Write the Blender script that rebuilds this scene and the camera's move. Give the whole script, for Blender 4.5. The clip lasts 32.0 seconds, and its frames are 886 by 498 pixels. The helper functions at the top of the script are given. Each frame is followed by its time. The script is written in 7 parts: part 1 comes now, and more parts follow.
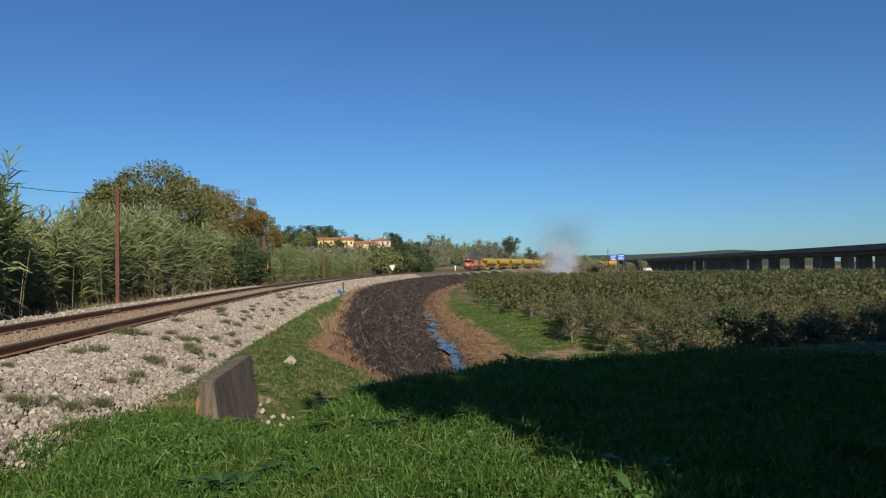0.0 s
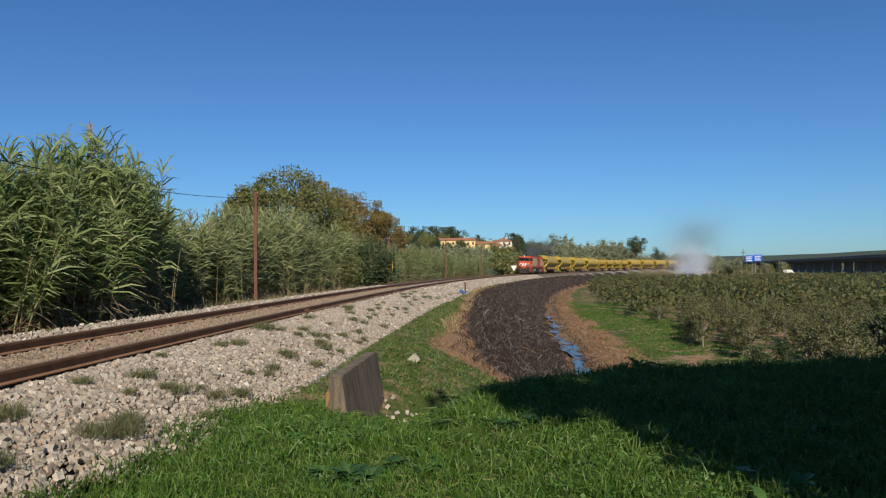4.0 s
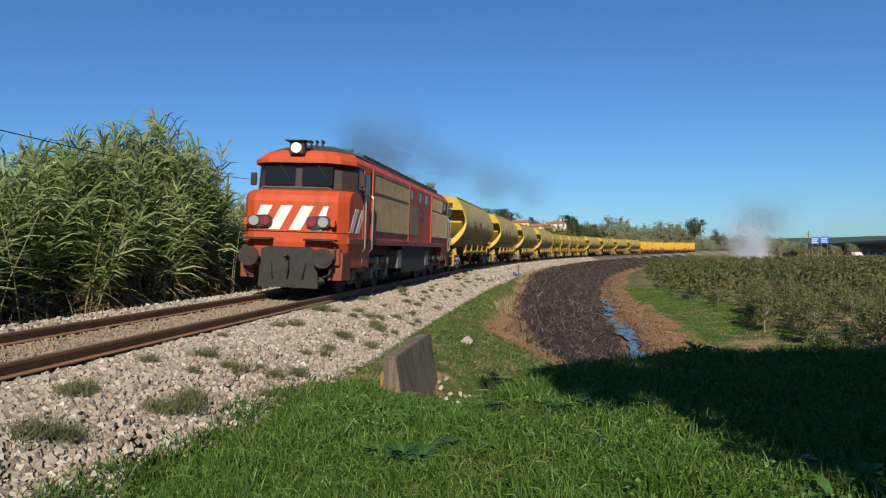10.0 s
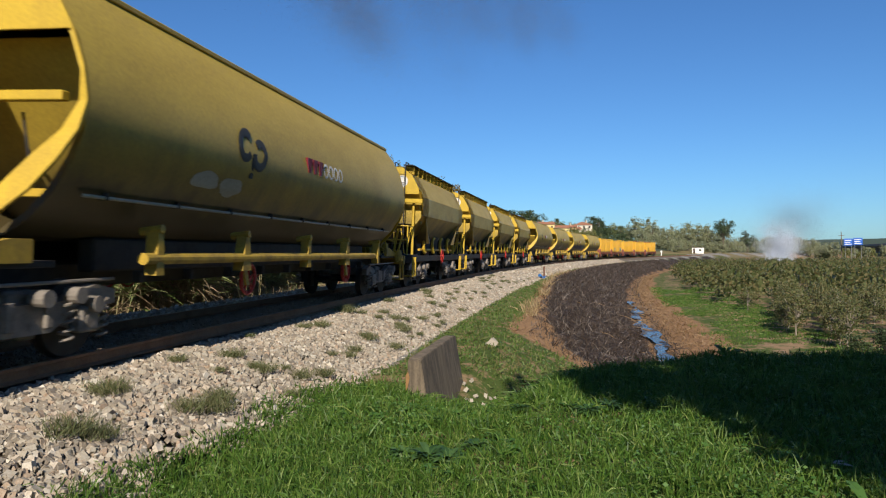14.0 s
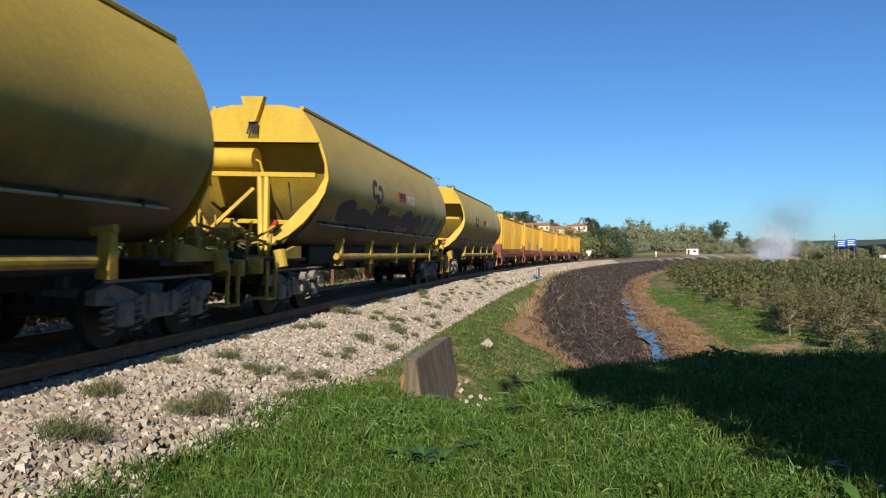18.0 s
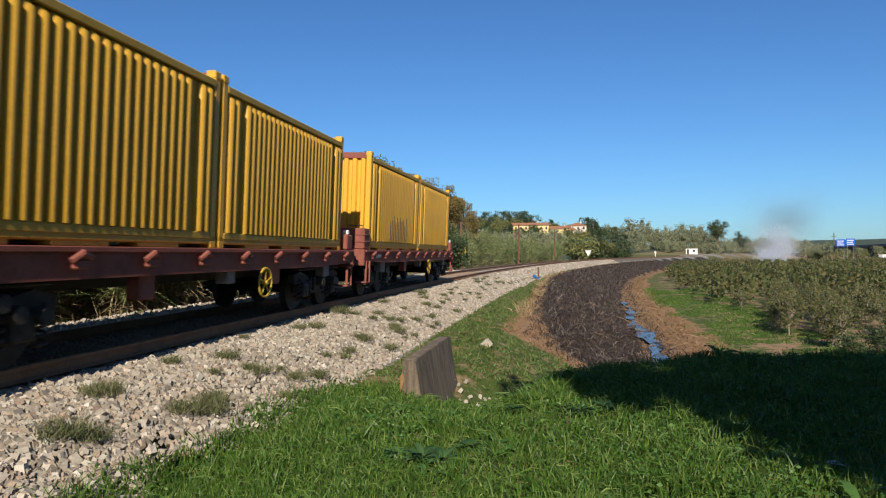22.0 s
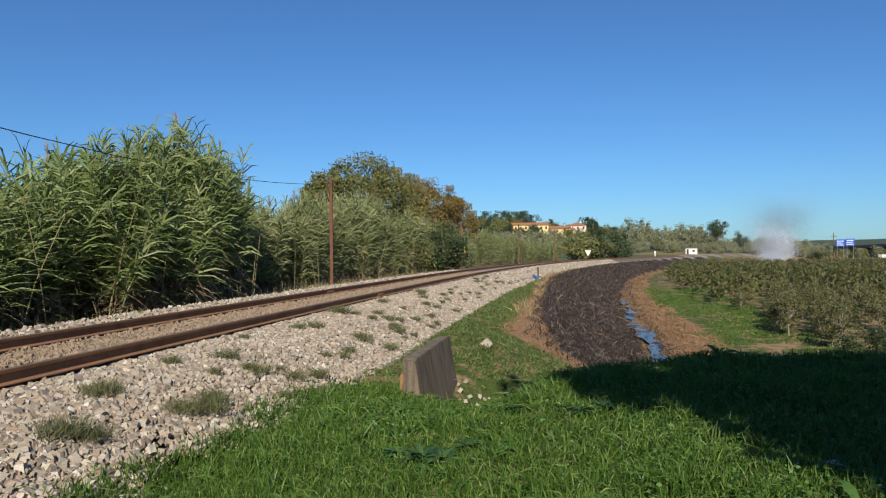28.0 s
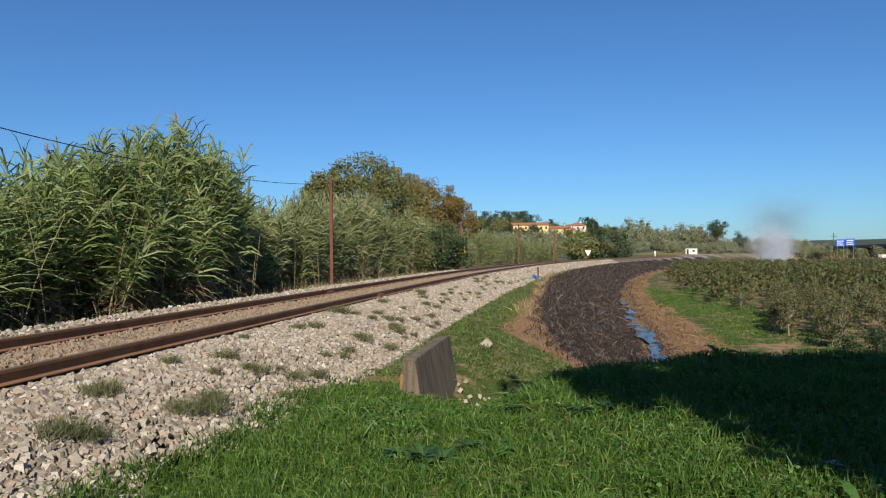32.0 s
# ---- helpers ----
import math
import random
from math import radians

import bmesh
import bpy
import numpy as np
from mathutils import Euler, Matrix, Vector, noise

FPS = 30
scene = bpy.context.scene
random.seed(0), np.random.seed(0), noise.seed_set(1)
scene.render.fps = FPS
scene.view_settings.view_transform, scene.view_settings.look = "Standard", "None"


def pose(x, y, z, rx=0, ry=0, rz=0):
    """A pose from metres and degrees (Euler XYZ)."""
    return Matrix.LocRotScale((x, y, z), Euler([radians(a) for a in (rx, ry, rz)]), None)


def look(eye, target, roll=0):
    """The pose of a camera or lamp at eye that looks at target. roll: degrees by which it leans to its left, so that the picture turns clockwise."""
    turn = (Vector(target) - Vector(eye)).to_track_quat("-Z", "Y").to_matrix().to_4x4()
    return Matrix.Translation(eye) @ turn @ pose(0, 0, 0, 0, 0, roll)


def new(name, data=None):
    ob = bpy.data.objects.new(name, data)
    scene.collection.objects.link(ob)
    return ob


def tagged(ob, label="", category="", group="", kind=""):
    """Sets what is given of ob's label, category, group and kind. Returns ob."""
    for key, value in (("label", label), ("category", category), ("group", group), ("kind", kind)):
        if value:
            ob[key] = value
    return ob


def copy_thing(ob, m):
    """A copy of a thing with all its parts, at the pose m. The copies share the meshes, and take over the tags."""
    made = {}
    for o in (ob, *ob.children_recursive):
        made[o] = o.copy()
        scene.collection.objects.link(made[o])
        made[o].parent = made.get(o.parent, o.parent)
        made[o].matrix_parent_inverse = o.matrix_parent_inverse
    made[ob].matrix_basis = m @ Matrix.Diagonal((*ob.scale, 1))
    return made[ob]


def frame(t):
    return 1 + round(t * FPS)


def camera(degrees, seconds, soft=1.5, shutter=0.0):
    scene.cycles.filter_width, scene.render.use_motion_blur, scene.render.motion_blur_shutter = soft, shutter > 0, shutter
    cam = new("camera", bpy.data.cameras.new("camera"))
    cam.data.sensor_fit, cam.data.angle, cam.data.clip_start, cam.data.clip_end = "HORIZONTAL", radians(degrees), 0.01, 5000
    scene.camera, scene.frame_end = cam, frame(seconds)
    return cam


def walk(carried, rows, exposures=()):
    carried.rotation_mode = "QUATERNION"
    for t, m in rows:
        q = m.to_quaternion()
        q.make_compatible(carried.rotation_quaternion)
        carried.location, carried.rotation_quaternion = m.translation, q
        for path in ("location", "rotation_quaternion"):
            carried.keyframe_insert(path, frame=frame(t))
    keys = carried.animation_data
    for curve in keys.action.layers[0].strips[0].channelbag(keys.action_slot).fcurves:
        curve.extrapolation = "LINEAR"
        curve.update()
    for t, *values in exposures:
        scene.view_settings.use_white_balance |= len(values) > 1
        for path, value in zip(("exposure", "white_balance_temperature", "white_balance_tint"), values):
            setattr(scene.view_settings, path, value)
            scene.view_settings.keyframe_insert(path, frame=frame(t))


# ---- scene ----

# ================= camera =================
# t, yaw, pitch, lean of a hand-held pan from one standing place
PAN = [
    (0, -16.08, 1.51, 0.90),
    (0.5, -15.69, 1.55, 0.91),
    (1, -14.35, 1.63, 0.90),
    (1.5, -12.22, 1.71, 0.89),
    (2, -10.33, 1.69, 0.85),
    (2.5, -8.27, 1.72, 0.78),
    (3, -6.98, 1.74, 0.73),
    (3.5, -6.36, 1.75, 0.66),
    (5.5, -4.74, 0.65, 0.64),
    (6, -3.84, 0.06, 0.63),
    (6.5, -3.03, -0.21, 0.63),
    (7, -2.44, -0.21, 0.62),
    (7.5, -2.08, -0.13, 0.65),
    (8, -1.73, 0.01, 0.65),
    (8.5, -1.66, 0.09, 0.64),
    (9, -1.60, 0.16, 0.62),
    (9.5, -1.65, 0.23, 0.61),
    (10, -1.61, 0.26, 0.61),
    (10.5, -1.20, 0.38, 0.61),
    (11, -0.64, 0.40, 0.62),
    (11.5, -0.04, 0.40, 0.64),
    (12, 0.32, 0.37, 0.67),
    (12.5, 0.52, 0.42, 0.66),
    (13, 0.57, 0.41, 0.66),
    (13.5, 0.57, 0.44, 0.63),
    (14, 0.48, 0.43, 0.62),
    (14.5, 0.42, 0.44, 0.60),
    (16.5, 0.16, 0.47, 0.59),
    (17, 0.13, 0.50, 0.60),
    (17.5, 0.10, 0.53, 0.62),
    (18, 0.07, 0.50, 0.60),
    (18.5, 0.07, 0.52, 0.62),
    (19, 0.03, 0.50, 0.61),
    (19.5, 0.04, 0.45, 0.64),
    (20, 0.03, 0.50, 0.60),
    (20.5, 0.03, 0.47, 0.61),
    (21, 0.02, 0.50, 0.60),
    (21.5, -0.02, 0.47, 0.64),
    (22, 0.02, 0.50, 0.66),
    (22.5, -0.01, 0.46, 0.64),
    (23, -0.01, 0.48, 0.64),
    (25, 0, 0.48, 0.62),
    (32, 0, 0.48, 0.62),
]
EYE_Z = 1.167
# seconds, stops, kelvin, tint: the camera opens up while the train fills the view
EXPOSURE = [(t, stops, 6300, 10) for t, stops in ((0, .10), (3.5, .12), (7, .18), (11, .28), (13, .34), (17, .45), (18, .47), (19.5, .42), (21, .36), (24, .36), (27, .32), (32, .30))]
cam = camera(65.45, 32.0, soft=1.15, shutter=0.08)
walk(cam, [(t, pose(0, 0, EYE_Z, 90 + pitch, lean, yaw)) for t, yaw, pitch, lean in PAN], EXPOSURE)

# ================= world and sun =================
SUN_EL, SUN_AZ = 33.0, 182.0      # azimuth clockwise from +y
world = bpy.data.worlds.new("sky")
scene.world = world
world.use_nodes = True
wn = world.node_tree
wn.nodes.clear()
w_out = wn.nodes.new("ShaderNodeOutputWorld")
w_bg = wn.nodes.new("ShaderNodeBackground")
w_sky = wn.nodes.new("ShaderNodeTexSky")
w_sky.sky_type = "NISHITA"
w_sky.sun_disc = False
w_sky.sun_elevation, w_sky.sun_rotation = radians(SUN_EL), radians(SUN_AZ)
w_sky.altitude, w_sky.air_density, w_sky.dust_density, w_sky.ozone_density = 50, 1.0, 0.3, 3.7
w_bg.inputs["Strength"].default_value = 0.069
w_tint = wn.nodes.new("ShaderNodeMix")
w_tint.data_type, w_tint.blend_type = "RGBA", "MULTIPLY"
w_tint.inputs[0].default_value, w_tint.inputs[7].default_value = 1.0, (0.575, 0.905, 1.23, 1)
wn.links.new(w_sky.outputs[0], w_tint.inputs[6])
wn.links.new(w_tint.outputs[2], w_bg.inputs["Color"])
wn.links.new(w_bg.outputs[0], w_out.inputs["Surface"])
sun_data = bpy.data.lights.new("sun", "SUN")
sun_data.energy, sun_data.angle, sun_data.color = 4.8, radians(0.53), (1.0, 0.90, 0.74)
sun = new("sun", sun_data)
_a, _e = radians(SUN_AZ), radians(SUN_EL)
TO_SUN = Vector((math.sin(_a) * math.cos(_e), math.cos(_a) * math.cos(_e), math.sin(_e)))
sun.matrix_world = look(TO_SUN * 60, (0, 0, 0))

# ================= the line of the railway =================
# s runs along the centre line away from the camera, d sideways towards the camera's side
STEP = 0.5
ST = np.arange(-470.0, 660.0, STEP)
_k = np.interp(ST, [0, 64, 110, 180, 330, 420, 470], [0.0, 0.904, 1.204, 1.791, 1.787, 1.0, 0.0]) * 1e-3
_i0 = int(np.argmin(abs(ST - 64)))
TH = np.concatenate([[0], np.cumsum(_k[:-1] * STEP)])
TH = TH - TH[_i0] + 0.16357
_m = TH[:-1] + _k[:-1] * STEP / 2
TX = np.concatenate([[0], np.cumsum(np.sin(_m) * STEP)])
TY = np.concatenate([[0], np.cumsum(np.cos(_m) * STEP)])
TX, TY = TX - TX[_i0] - 6.859, TY - TY[_i0] + 0.660
TZ = np.interp(ST, [-470, 30, 65, 110, 180, 330, 660], [-0.02, -0.02, 0.0, 0.06, -0.08, -0.18, -0.3])
TZ = np.convolve(np.pad(TZ, 20, mode="edge"), np.ones(41) / 41, "valid")
CANT = math.asin(0.0831 / 1.735)


def at(s, d=0.0, z=0.0):
    """World place at s along the line, d to the camera's side, z over the rails, without cant."""
    i = (s - ST[0]) / STEP
    j = np.arange(len(ST))
    th, x, y, zz = (float(np.interp(i, j, a)) for a in (TH, TX, TY, TZ))
    return Vector((x + d * math.cos(th), y - d * math.sin(th), zz + z))


def heading(s):
    return float(np.interp(s, ST, TH))


def ride(s, half):
    """Pose of a vehicle whose bogies stand at s - half and s + half; +x is the way it runs, +y the camera's side."""
    a, b = at(s - half), at(s + half)
    m = (a + b) / 2
    return pose(m.x, m.y, m.z, -math.degrees(CANT), 0, math.degrees(math.atan2(a.y - b.y, a.x - b.x)))


def line_coords(X, Y):
    """Arrays of s and d for arrays of world places (nearest station)."""
    X, Y = np.asarray(X, float), np.asarray(Y, float)
    s, d = np.empty(X.shape), np.empty(X.shape)
    cs = slice(0, len(ST), 4)
    tx, ty, th, st = TX[cs], TY[cs], TH[cs], ST[cs]
    flatx, flaty = X.ravel(), Y.ravel()
    so, do = s.ravel(), d.ravel()
    for a in range(0, len(flatx), 4000):
        b = slice(a, a + 4000)
        dx, dy = flatx[b, None] - tx, flaty[b, None] - ty
        i = np.argmin(dx * dx + dy * dy, 1)
        r = np.arange(len(i))
        al = dx[r, i] * np.sin(th[i]) + dy[r, i] * np.cos(th[i])
        so[b] = st[i] + al
        do[b] = dx[r, i] * np.cos(th[i]) - dy[r, i] * np.sin(th[i]) + 0.5 * al * al * 0.0015
    return so.reshape(X.shape), do.reshape(X.shape)


def smooth(a, b, v):
    t = np.clip((np.asarray(v, float) - a) / (b - a), 0, 1)
    return t * t * (3 - 2 * t)


def wave(X, Y, k, n=5, seed=1):
    """Cheap rolling noise for arrays, about -1 to 1."""
    rs = np.random.RandomState(seed)
    out = 0
    for i in range(n):
        a, ph, f = rs.rand() * 6.28, rs.rand() * 6.28, k * (0.6 + rs.rand() * 1.2)
        out = out + np.sin((X * math.cos(a) + Y * math.sin(a)) * f + ph + 1.3 * np.sin((X * math.sin(a) - Y * math.cos(a)) * f * 0.7 + ph * 2))
    return out / n


PROFILE_D = [-400, -60, -30, -8, -4.2, -3.3, -2.1, -1.35, 1.35, 2.0, 3.2, 5.0, 6.0, 9.5, 10.2, 11.3, 11.8, 13.0, 16, 400]
PROFILE_Z = [-1.0, -1.0, -0.8, -0.75, -0.75, -0.8, -0.62, -0.5, -0.5, -0.75, -1.02, -1.12, -1.5, -2.95, -3.35, -3.35, -3.1, -2.92, -2.9, -2.9]


def bank_edge(X):
    return np.interp(X, [-3, -0.6, -.1, 0.5, 1.1, 2, 3, 4, 12], [9.6, 8.7, 7.9, 7.9, 8.9, 9.8, 10.4, 11.2, 12.2])


def shoulder_foot(s):
    """Where the ballast shoulder ends and the grass begins."""
    return np.interp(s, [60, 71, 75, 78, 90, 130], [2.95, 2.92, 3.12, 3.45, 3.4, 3.3])


def burn_depth(s, d):
    """How far inside the burnt part of the ditch a place lies; negative on the green verge."""
    side = d - np.interp(s, [70, 95, 110, 130, 200], [5.15, 5.0, 4.5, 3.7, 3.5])
    end = (s - 85.5 + (d - 5.1)) * .75
    return np.minimum(side, end)


def ground_z(X, Y):
    X, Y = np.asarray(X, float), np.asarray(Y, float)
    s, d = line_coords(X, Y)
    z = np.interp(d, PROFILE_D, PROFILE_Z) + np.interp(s, ST, TZ) * (1 - smooth(20, 60, abs(d)))
    # the grassy bank on which the camera stands
    bank = np.interp(d, [3.2, 4.2, 6.8, 12, 25, 60], [-1.02, -0.86, -0.45, -0.5, -0.55, -0.7])
    edge = bank_edge(X) + 0.2 * wave(X, Y, 0.8, 4, 3)
    w = (1 - smooth(edge - 0.9, edge + 3.6, Y)) * smooth(2.9, 3.6, d)
    z = z * (1 - w) + bank * w
    # outfall of the culvert beside its wing wall
    z = z - .42 * np.exp(-((X - .7 - .4 * (Y - 12.4)) / .7) ** 2 - ((Y - 12.3) / 1.7) ** 2)
    # uneven burnt slope of the ditch
    z = z + smooth(.3, 1.2, burn_depth(s, d)) * (1 - smooth(10.6, 12.5, d)) * (.10 * wave(X, Y, 1.3, 6, 51) + .07 * wave(X, Y, 3.4, 5, 52)) * (1 - w) * (1 - smooth(90, 160, np.hypot(X, Y)))
    # low hill with the villas, and far hills
    z = z + 17 * np.exp(-(((X - 38) / 75) ** 2 + ((Y - 395) / 80) ** 2))
    far = np.hypot(X, Y)
    z = z + smooth(900, 1500, far) * (1 - smooth(0.68, 0.82, np.arctan2(X, Y))) * (20 + 13 * np.sin(X * 0.0052 + 1) + 8 * np.sin(X * 0.013 + Y * 0.004))
    rough = smooth(3.4, 4.5, abs(d)) * (0.05 * wave(X, Y, 1.9, 5, 5) + 0.03 * wave(X, Y, 5.0, 4, 6)) * (1 - smooth(60, 120, far))
    return z + rough


def gz(x, y):
    return float(ground_z(np.array([x]), np.array([y]))[0])


# ================= materials =================
def mat(name, rough=0.8, metal=0.0, spec=0.4):
    m = bpy.data.materials.new(name)
    m.use_nodes = True
    b = m.node_tree.nodes["Principled BSDF"]
    b.inputs["Roughness"].default_value, b.inputs["Metallic"].default_value = rough, metal
    b.inputs["Specular IOR Level"].default_value = spec
    return m, m.node_tree, b


def noise_of(nt, scale, detail=6, coords=None, rough=0.6, stretch=None):
    n = nt.nodes.new("ShaderNodeTexNoise")
    n.inputs["Scale"].default_value, n.inputs["Detail"].default_value, n.inputs["Roughness"].default_value = scale, detail, rough
    c = coords or nt.nodes.new("ShaderNodeTexCoord").outputs["Object"]
    if stretch:
        mp = nt.nodes.new("ShaderNodeMapping")
        mp.inputs["Scale"].default_value = stretch
        nt.links.new(c, mp.inputs[0])
        c = mp.outputs[0]
    nt.links.new(c, n.inputs["Vector"])
    return n.outputs["Fac"]


def ramp(nt, fac, stops):
    r = nt.nodes.new("ShaderNodeValToRGB")
    els = r.color_ramp.elements
    while len(els) < len(stops):
        els.new(0.5)
    for e, (p, c) in zip(els, stops):
        e.position, e.color = p, (*c, 1)
    nt.links.new(fac, r.inputs[0])
    return r.outputs[0]


def mix(nt, fac, a, b, how="MIX"):
    n = nt.nodes.new("ShaderNodeMix")
    n.data_type, n.blend_type = "RGBA", how
    for v, i in ((fac, 0), (a, 6), (b, 7)):
        if isinstance(v, (int, float)):
            n.inputs[i].default_value = v
        elif isinstance(v, tuple):
            n.inputs[i].default_value = (*v, 1)
        else:
            nt.links.new(v, n.inputs[i])
    return n.outputs[2]


def calc(nt, op, a, b=0.0):
    n = nt.nodes.new("ShaderNodeMath")
    n.operation = op
    for v, i in ((a, 0), (b, 1)):
        if isinstance(v, (int, float)):
            n.inputs[i].default_value = v
        else:
            nt.links.new(v, n.inputs[i])
    return n.outputs[0]


def bump(nt, b, height, strength=0.3, dist=0.02):
    n = nt.nodes.new("ShaderNodeBump")
    n.inputs["Strength"].default_value, n.inputs["Distance"].default_value = strength, dist
    nt.links.new(height, n.inputs["Height"])
    nt.links.new(n.outputs[0], b.inputs["Normal"])


def worn(name, base, dark, rough=0.6, metal=0.0, scale=1.5, amount=(0.45, 0.75), streak=None, fine=30, spec=0.4, low=None):
    """Painted or bare surface with stains at two sizes and fine relief. low: colour of the dirt that lies on the lower side."""
    m, nt, b = mat(name, rough, metal, spec)
    big = noise_of(nt, scale, 5, stretch=streak)
    small = noise_of(nt, fine, 4)
    c = mix(nt, ramp(nt, big, [(amount[0], (0, 0, 0)), (amount[1], (1, 1, 1))]), base, dark)
    c = mix(nt, 0.35, c, ramp(nt, small, [(0.3, tuple(v * 0.6 for v in base)), (0.7, tuple(min(1, v * 1.25) for v in base))]))
    nt.links.new(c, b.inputs["Base Color"])
    nt.links.new(calc(nt, "ADD", calc(nt, "MULTIPLY", big, 0.25), rough - 0.12), b.inputs["Roughness"])
    bump(nt, b, small, 0.15, 0.004)
    return m


def leafy(name, cols, through_light=0.25, rough=0.55):
    """Leaves: colour varies leaf by leaf; some light comes through."""
    m, nt, b = mat(name, rough, 0, 0.35)
    g = nt.nodes.new("ShaderNodeNewGeometry").outputs["Random Per Island"]
    n = len(cols)
    c = ramp(nt, g, [(i / max(1, n - 1), col) for i, col in enumerate(cols)])
    o = nt.nodes.new("ShaderNodeObjectInfo").outputs["Random"]
    c = mix(nt, calc(nt, "MULTIPLY", o, 0.35), c, tuple(v * 0.6 for v in cols[0]))
    nt.links.new(c, b.inputs["Base Color"])
    t = nt.nodes.new("ShaderNodeBsdfTranslucent")
    nt.links.new(c, t.inputs["Color"])
    mx = nt.nodes.new("ShaderNodeMixShader")
    mx.inputs[0].default_value = through_light
    nt.links.new(b.outputs[0], mx.inputs[1])
    nt.links.new(t.outputs[0], mx.inputs[2])
    nt.links.new(mx.outputs[0], nt.nodes["Material Output"].inputs["Surface"])
    return m


# ================= mesh helpers =================
class Shape:
    """Collects plain faces for one mesh."""
    def __init__(self):
        self.v, self.f = [], []

    def add(self, verts, faces):
        o = len(self.v)
        self.v += [tuple(p) for p in verts]
        self.f += [tuple(i + o for i in f) for f in faces]
        return self

    def box(self, x0, x1, y0, y1, z0, z1, c=0.0):
        """Box; c: chamfer of its edges."""
        if c <= 0:
            v = [(x, y, z) for z in (z0, z1) for y in (y0, y1) for x in (x0, x1)]
            return self.add(v, [(0, 2, 3, 1), (4, 5, 7, 6), (0, 1, 5, 4), (2, 6, 7, 3), (0, 4, 6, 2), (1, 3, 7, 5)])
        c = min(c, (x1 - x0) * 0.45, (y1 - y0) * 0.45, (z1 - z0) * 0.45)
        bm = bmesh.new()
        bmesh.ops.create_cube(bm, size=1)
        for q in bm.verts:
            q.co = Vector(((x0 + x1) / 2 + q.co.x * (x1 - x0), (y0 + y1) / 2 + q.co.y * (y1 - y0), (z0 + z1) / 2 + q.co.z * (z1 - z0)))
        bmesh.ops.bevel(bm, geom=bm.edges[:], offset=c, segments=1, affect="EDGES")
        bm.verts.index_update()
        self.add([q.co[:] for q in bm.verts], [[q.index for q in f.verts] for f in bm.faces])
        bm.free()
        return self

    def tube(self, pts, r, n=8, close=True, r2=None):
        """Round bar along pts."""
        pts = [Vector(p) for p in pts]
        rings, up = [], None
        for i, p in enumerate(pts):
            t = (pts[min(i + 1, len(pts) - 1)] - pts[max(i - 1, 0)]).normalized()
            if up is None:
                up = t.orthogonal().normalized()
            up = (up - t * up.dot(t)).normalized()
            w = t.cross(up)
            rr = r if r2 is None else r + (r2 - r) * i / (len(pts) - 1)
            rings.append([p + (up * math.cos(a) + w * math.sin(a)) * rr for a in (2 * math.pi * k / n for k in range(n))])
        fs = []
        for i in range(len(pts) - 1):
            for k in range(n):
                a, b = i * n + k, i * n + (k + 1) % n
                fs.append((a, b, b + n, a + n))
        if close:
            fs.append(tuple(range(n))[::-1])
            fs.append(tuple((len(pts) - 1) * n + k for k in range(n)))
        return self.add([q for ring in rings for q in ring], fs)

    def wheel(self, x, y0, y1, z, r, n=24, hole=0.0):
        """Disc with its axle along y."""
        c = [(math.cos(2 * math.pi * k / n), math.sin(2 * math.pi * k / n)) for k in range(n)]
        v = [(x + r * a, y, z + r * b) for y in (y0, y1) for a, b in c]
        f = [(k, (k + 1) % n, n + (k + 1) % n, n + k) for k in range(n)]
        if hole:
            v += [(x + hole * a, y, z + hole * b) for y in (y0, y1) for a, b in c]
            f += [(2 * n + k, 3 * n + k, 3 * n + (k + 1) % n, 2 * n + (k + 1) % n) for k in range(n)]
            f += [(k, 2 * n + k, 2 * n + (k + 1) % n, (k + 1) % n) for k in range(n)]
            f += [(n + k, n + (k + 1) % n, 3 * n + (k + 1) % n, 3 * n + k) for k in range(n)]
        else:
            f += [tuple(range(n))[::-1], tuple(range(n, 2 * n))]
        return self.add(v, f)

    def prism(self, outline, x0, x1, axis="x"):
        """Outline in the two other axes, drawn out along one axis."""
        n = len(outline)
        put = {"x": lambda t, a, b: (t, a, b), "y": lambda t, a, b: (a, t, b), "z": lambda t, a, b: (a, b, t)}[axis]
        v = [put(t, a, b) for t in (x0, x1) for a, b in outline]
        f = [(k, (k + 1) % n, n + (k + 1) % n, n + k) for k in range(n)] + [tuple(range(n))[::-1], tuple(range(n, 2 * n))]
        return self.add(v, f)

    def loft(self, rings, caps=True):
        n = len(rings[0])
        f = [(i * n + k, i * n + (k + 1) % n, (i + 1) * n + (k + 1) % n, (i + 1) * n + k) for i in range(len(rings) - 1) for k in range(n)]
        if caps:
            f += [tuple(range(n))[::-1], tuple((len(rings) - 1) * n + k for k in range(n))]
        return self.add([p for r in rings for p in r], f)

    def flatten(self, base, k=0.12):
        """Presses the shape against a side wall whose y is base(z)."""
        self.v = [(x, base(z) + (y - base(z)) * k, z) for x, y, z in self.v]
        return self

    def mesh(self, name, smooth_by=None):
        me = bpy.data.meshes.new(name)
        me.from_pydata(self.v, [], self.f)
        bm = bmesh.new()
        bm.from_mesh(me)
        bmesh.ops.recalc_face_normals(bm, faces=bm.faces[:])
        bm.to_mesh(me)
        bm.free()
        if smooth_by:
            me.shade_smooth()
            me.set_sharp_from_angle(angle=radians(smooth_by))
        return me


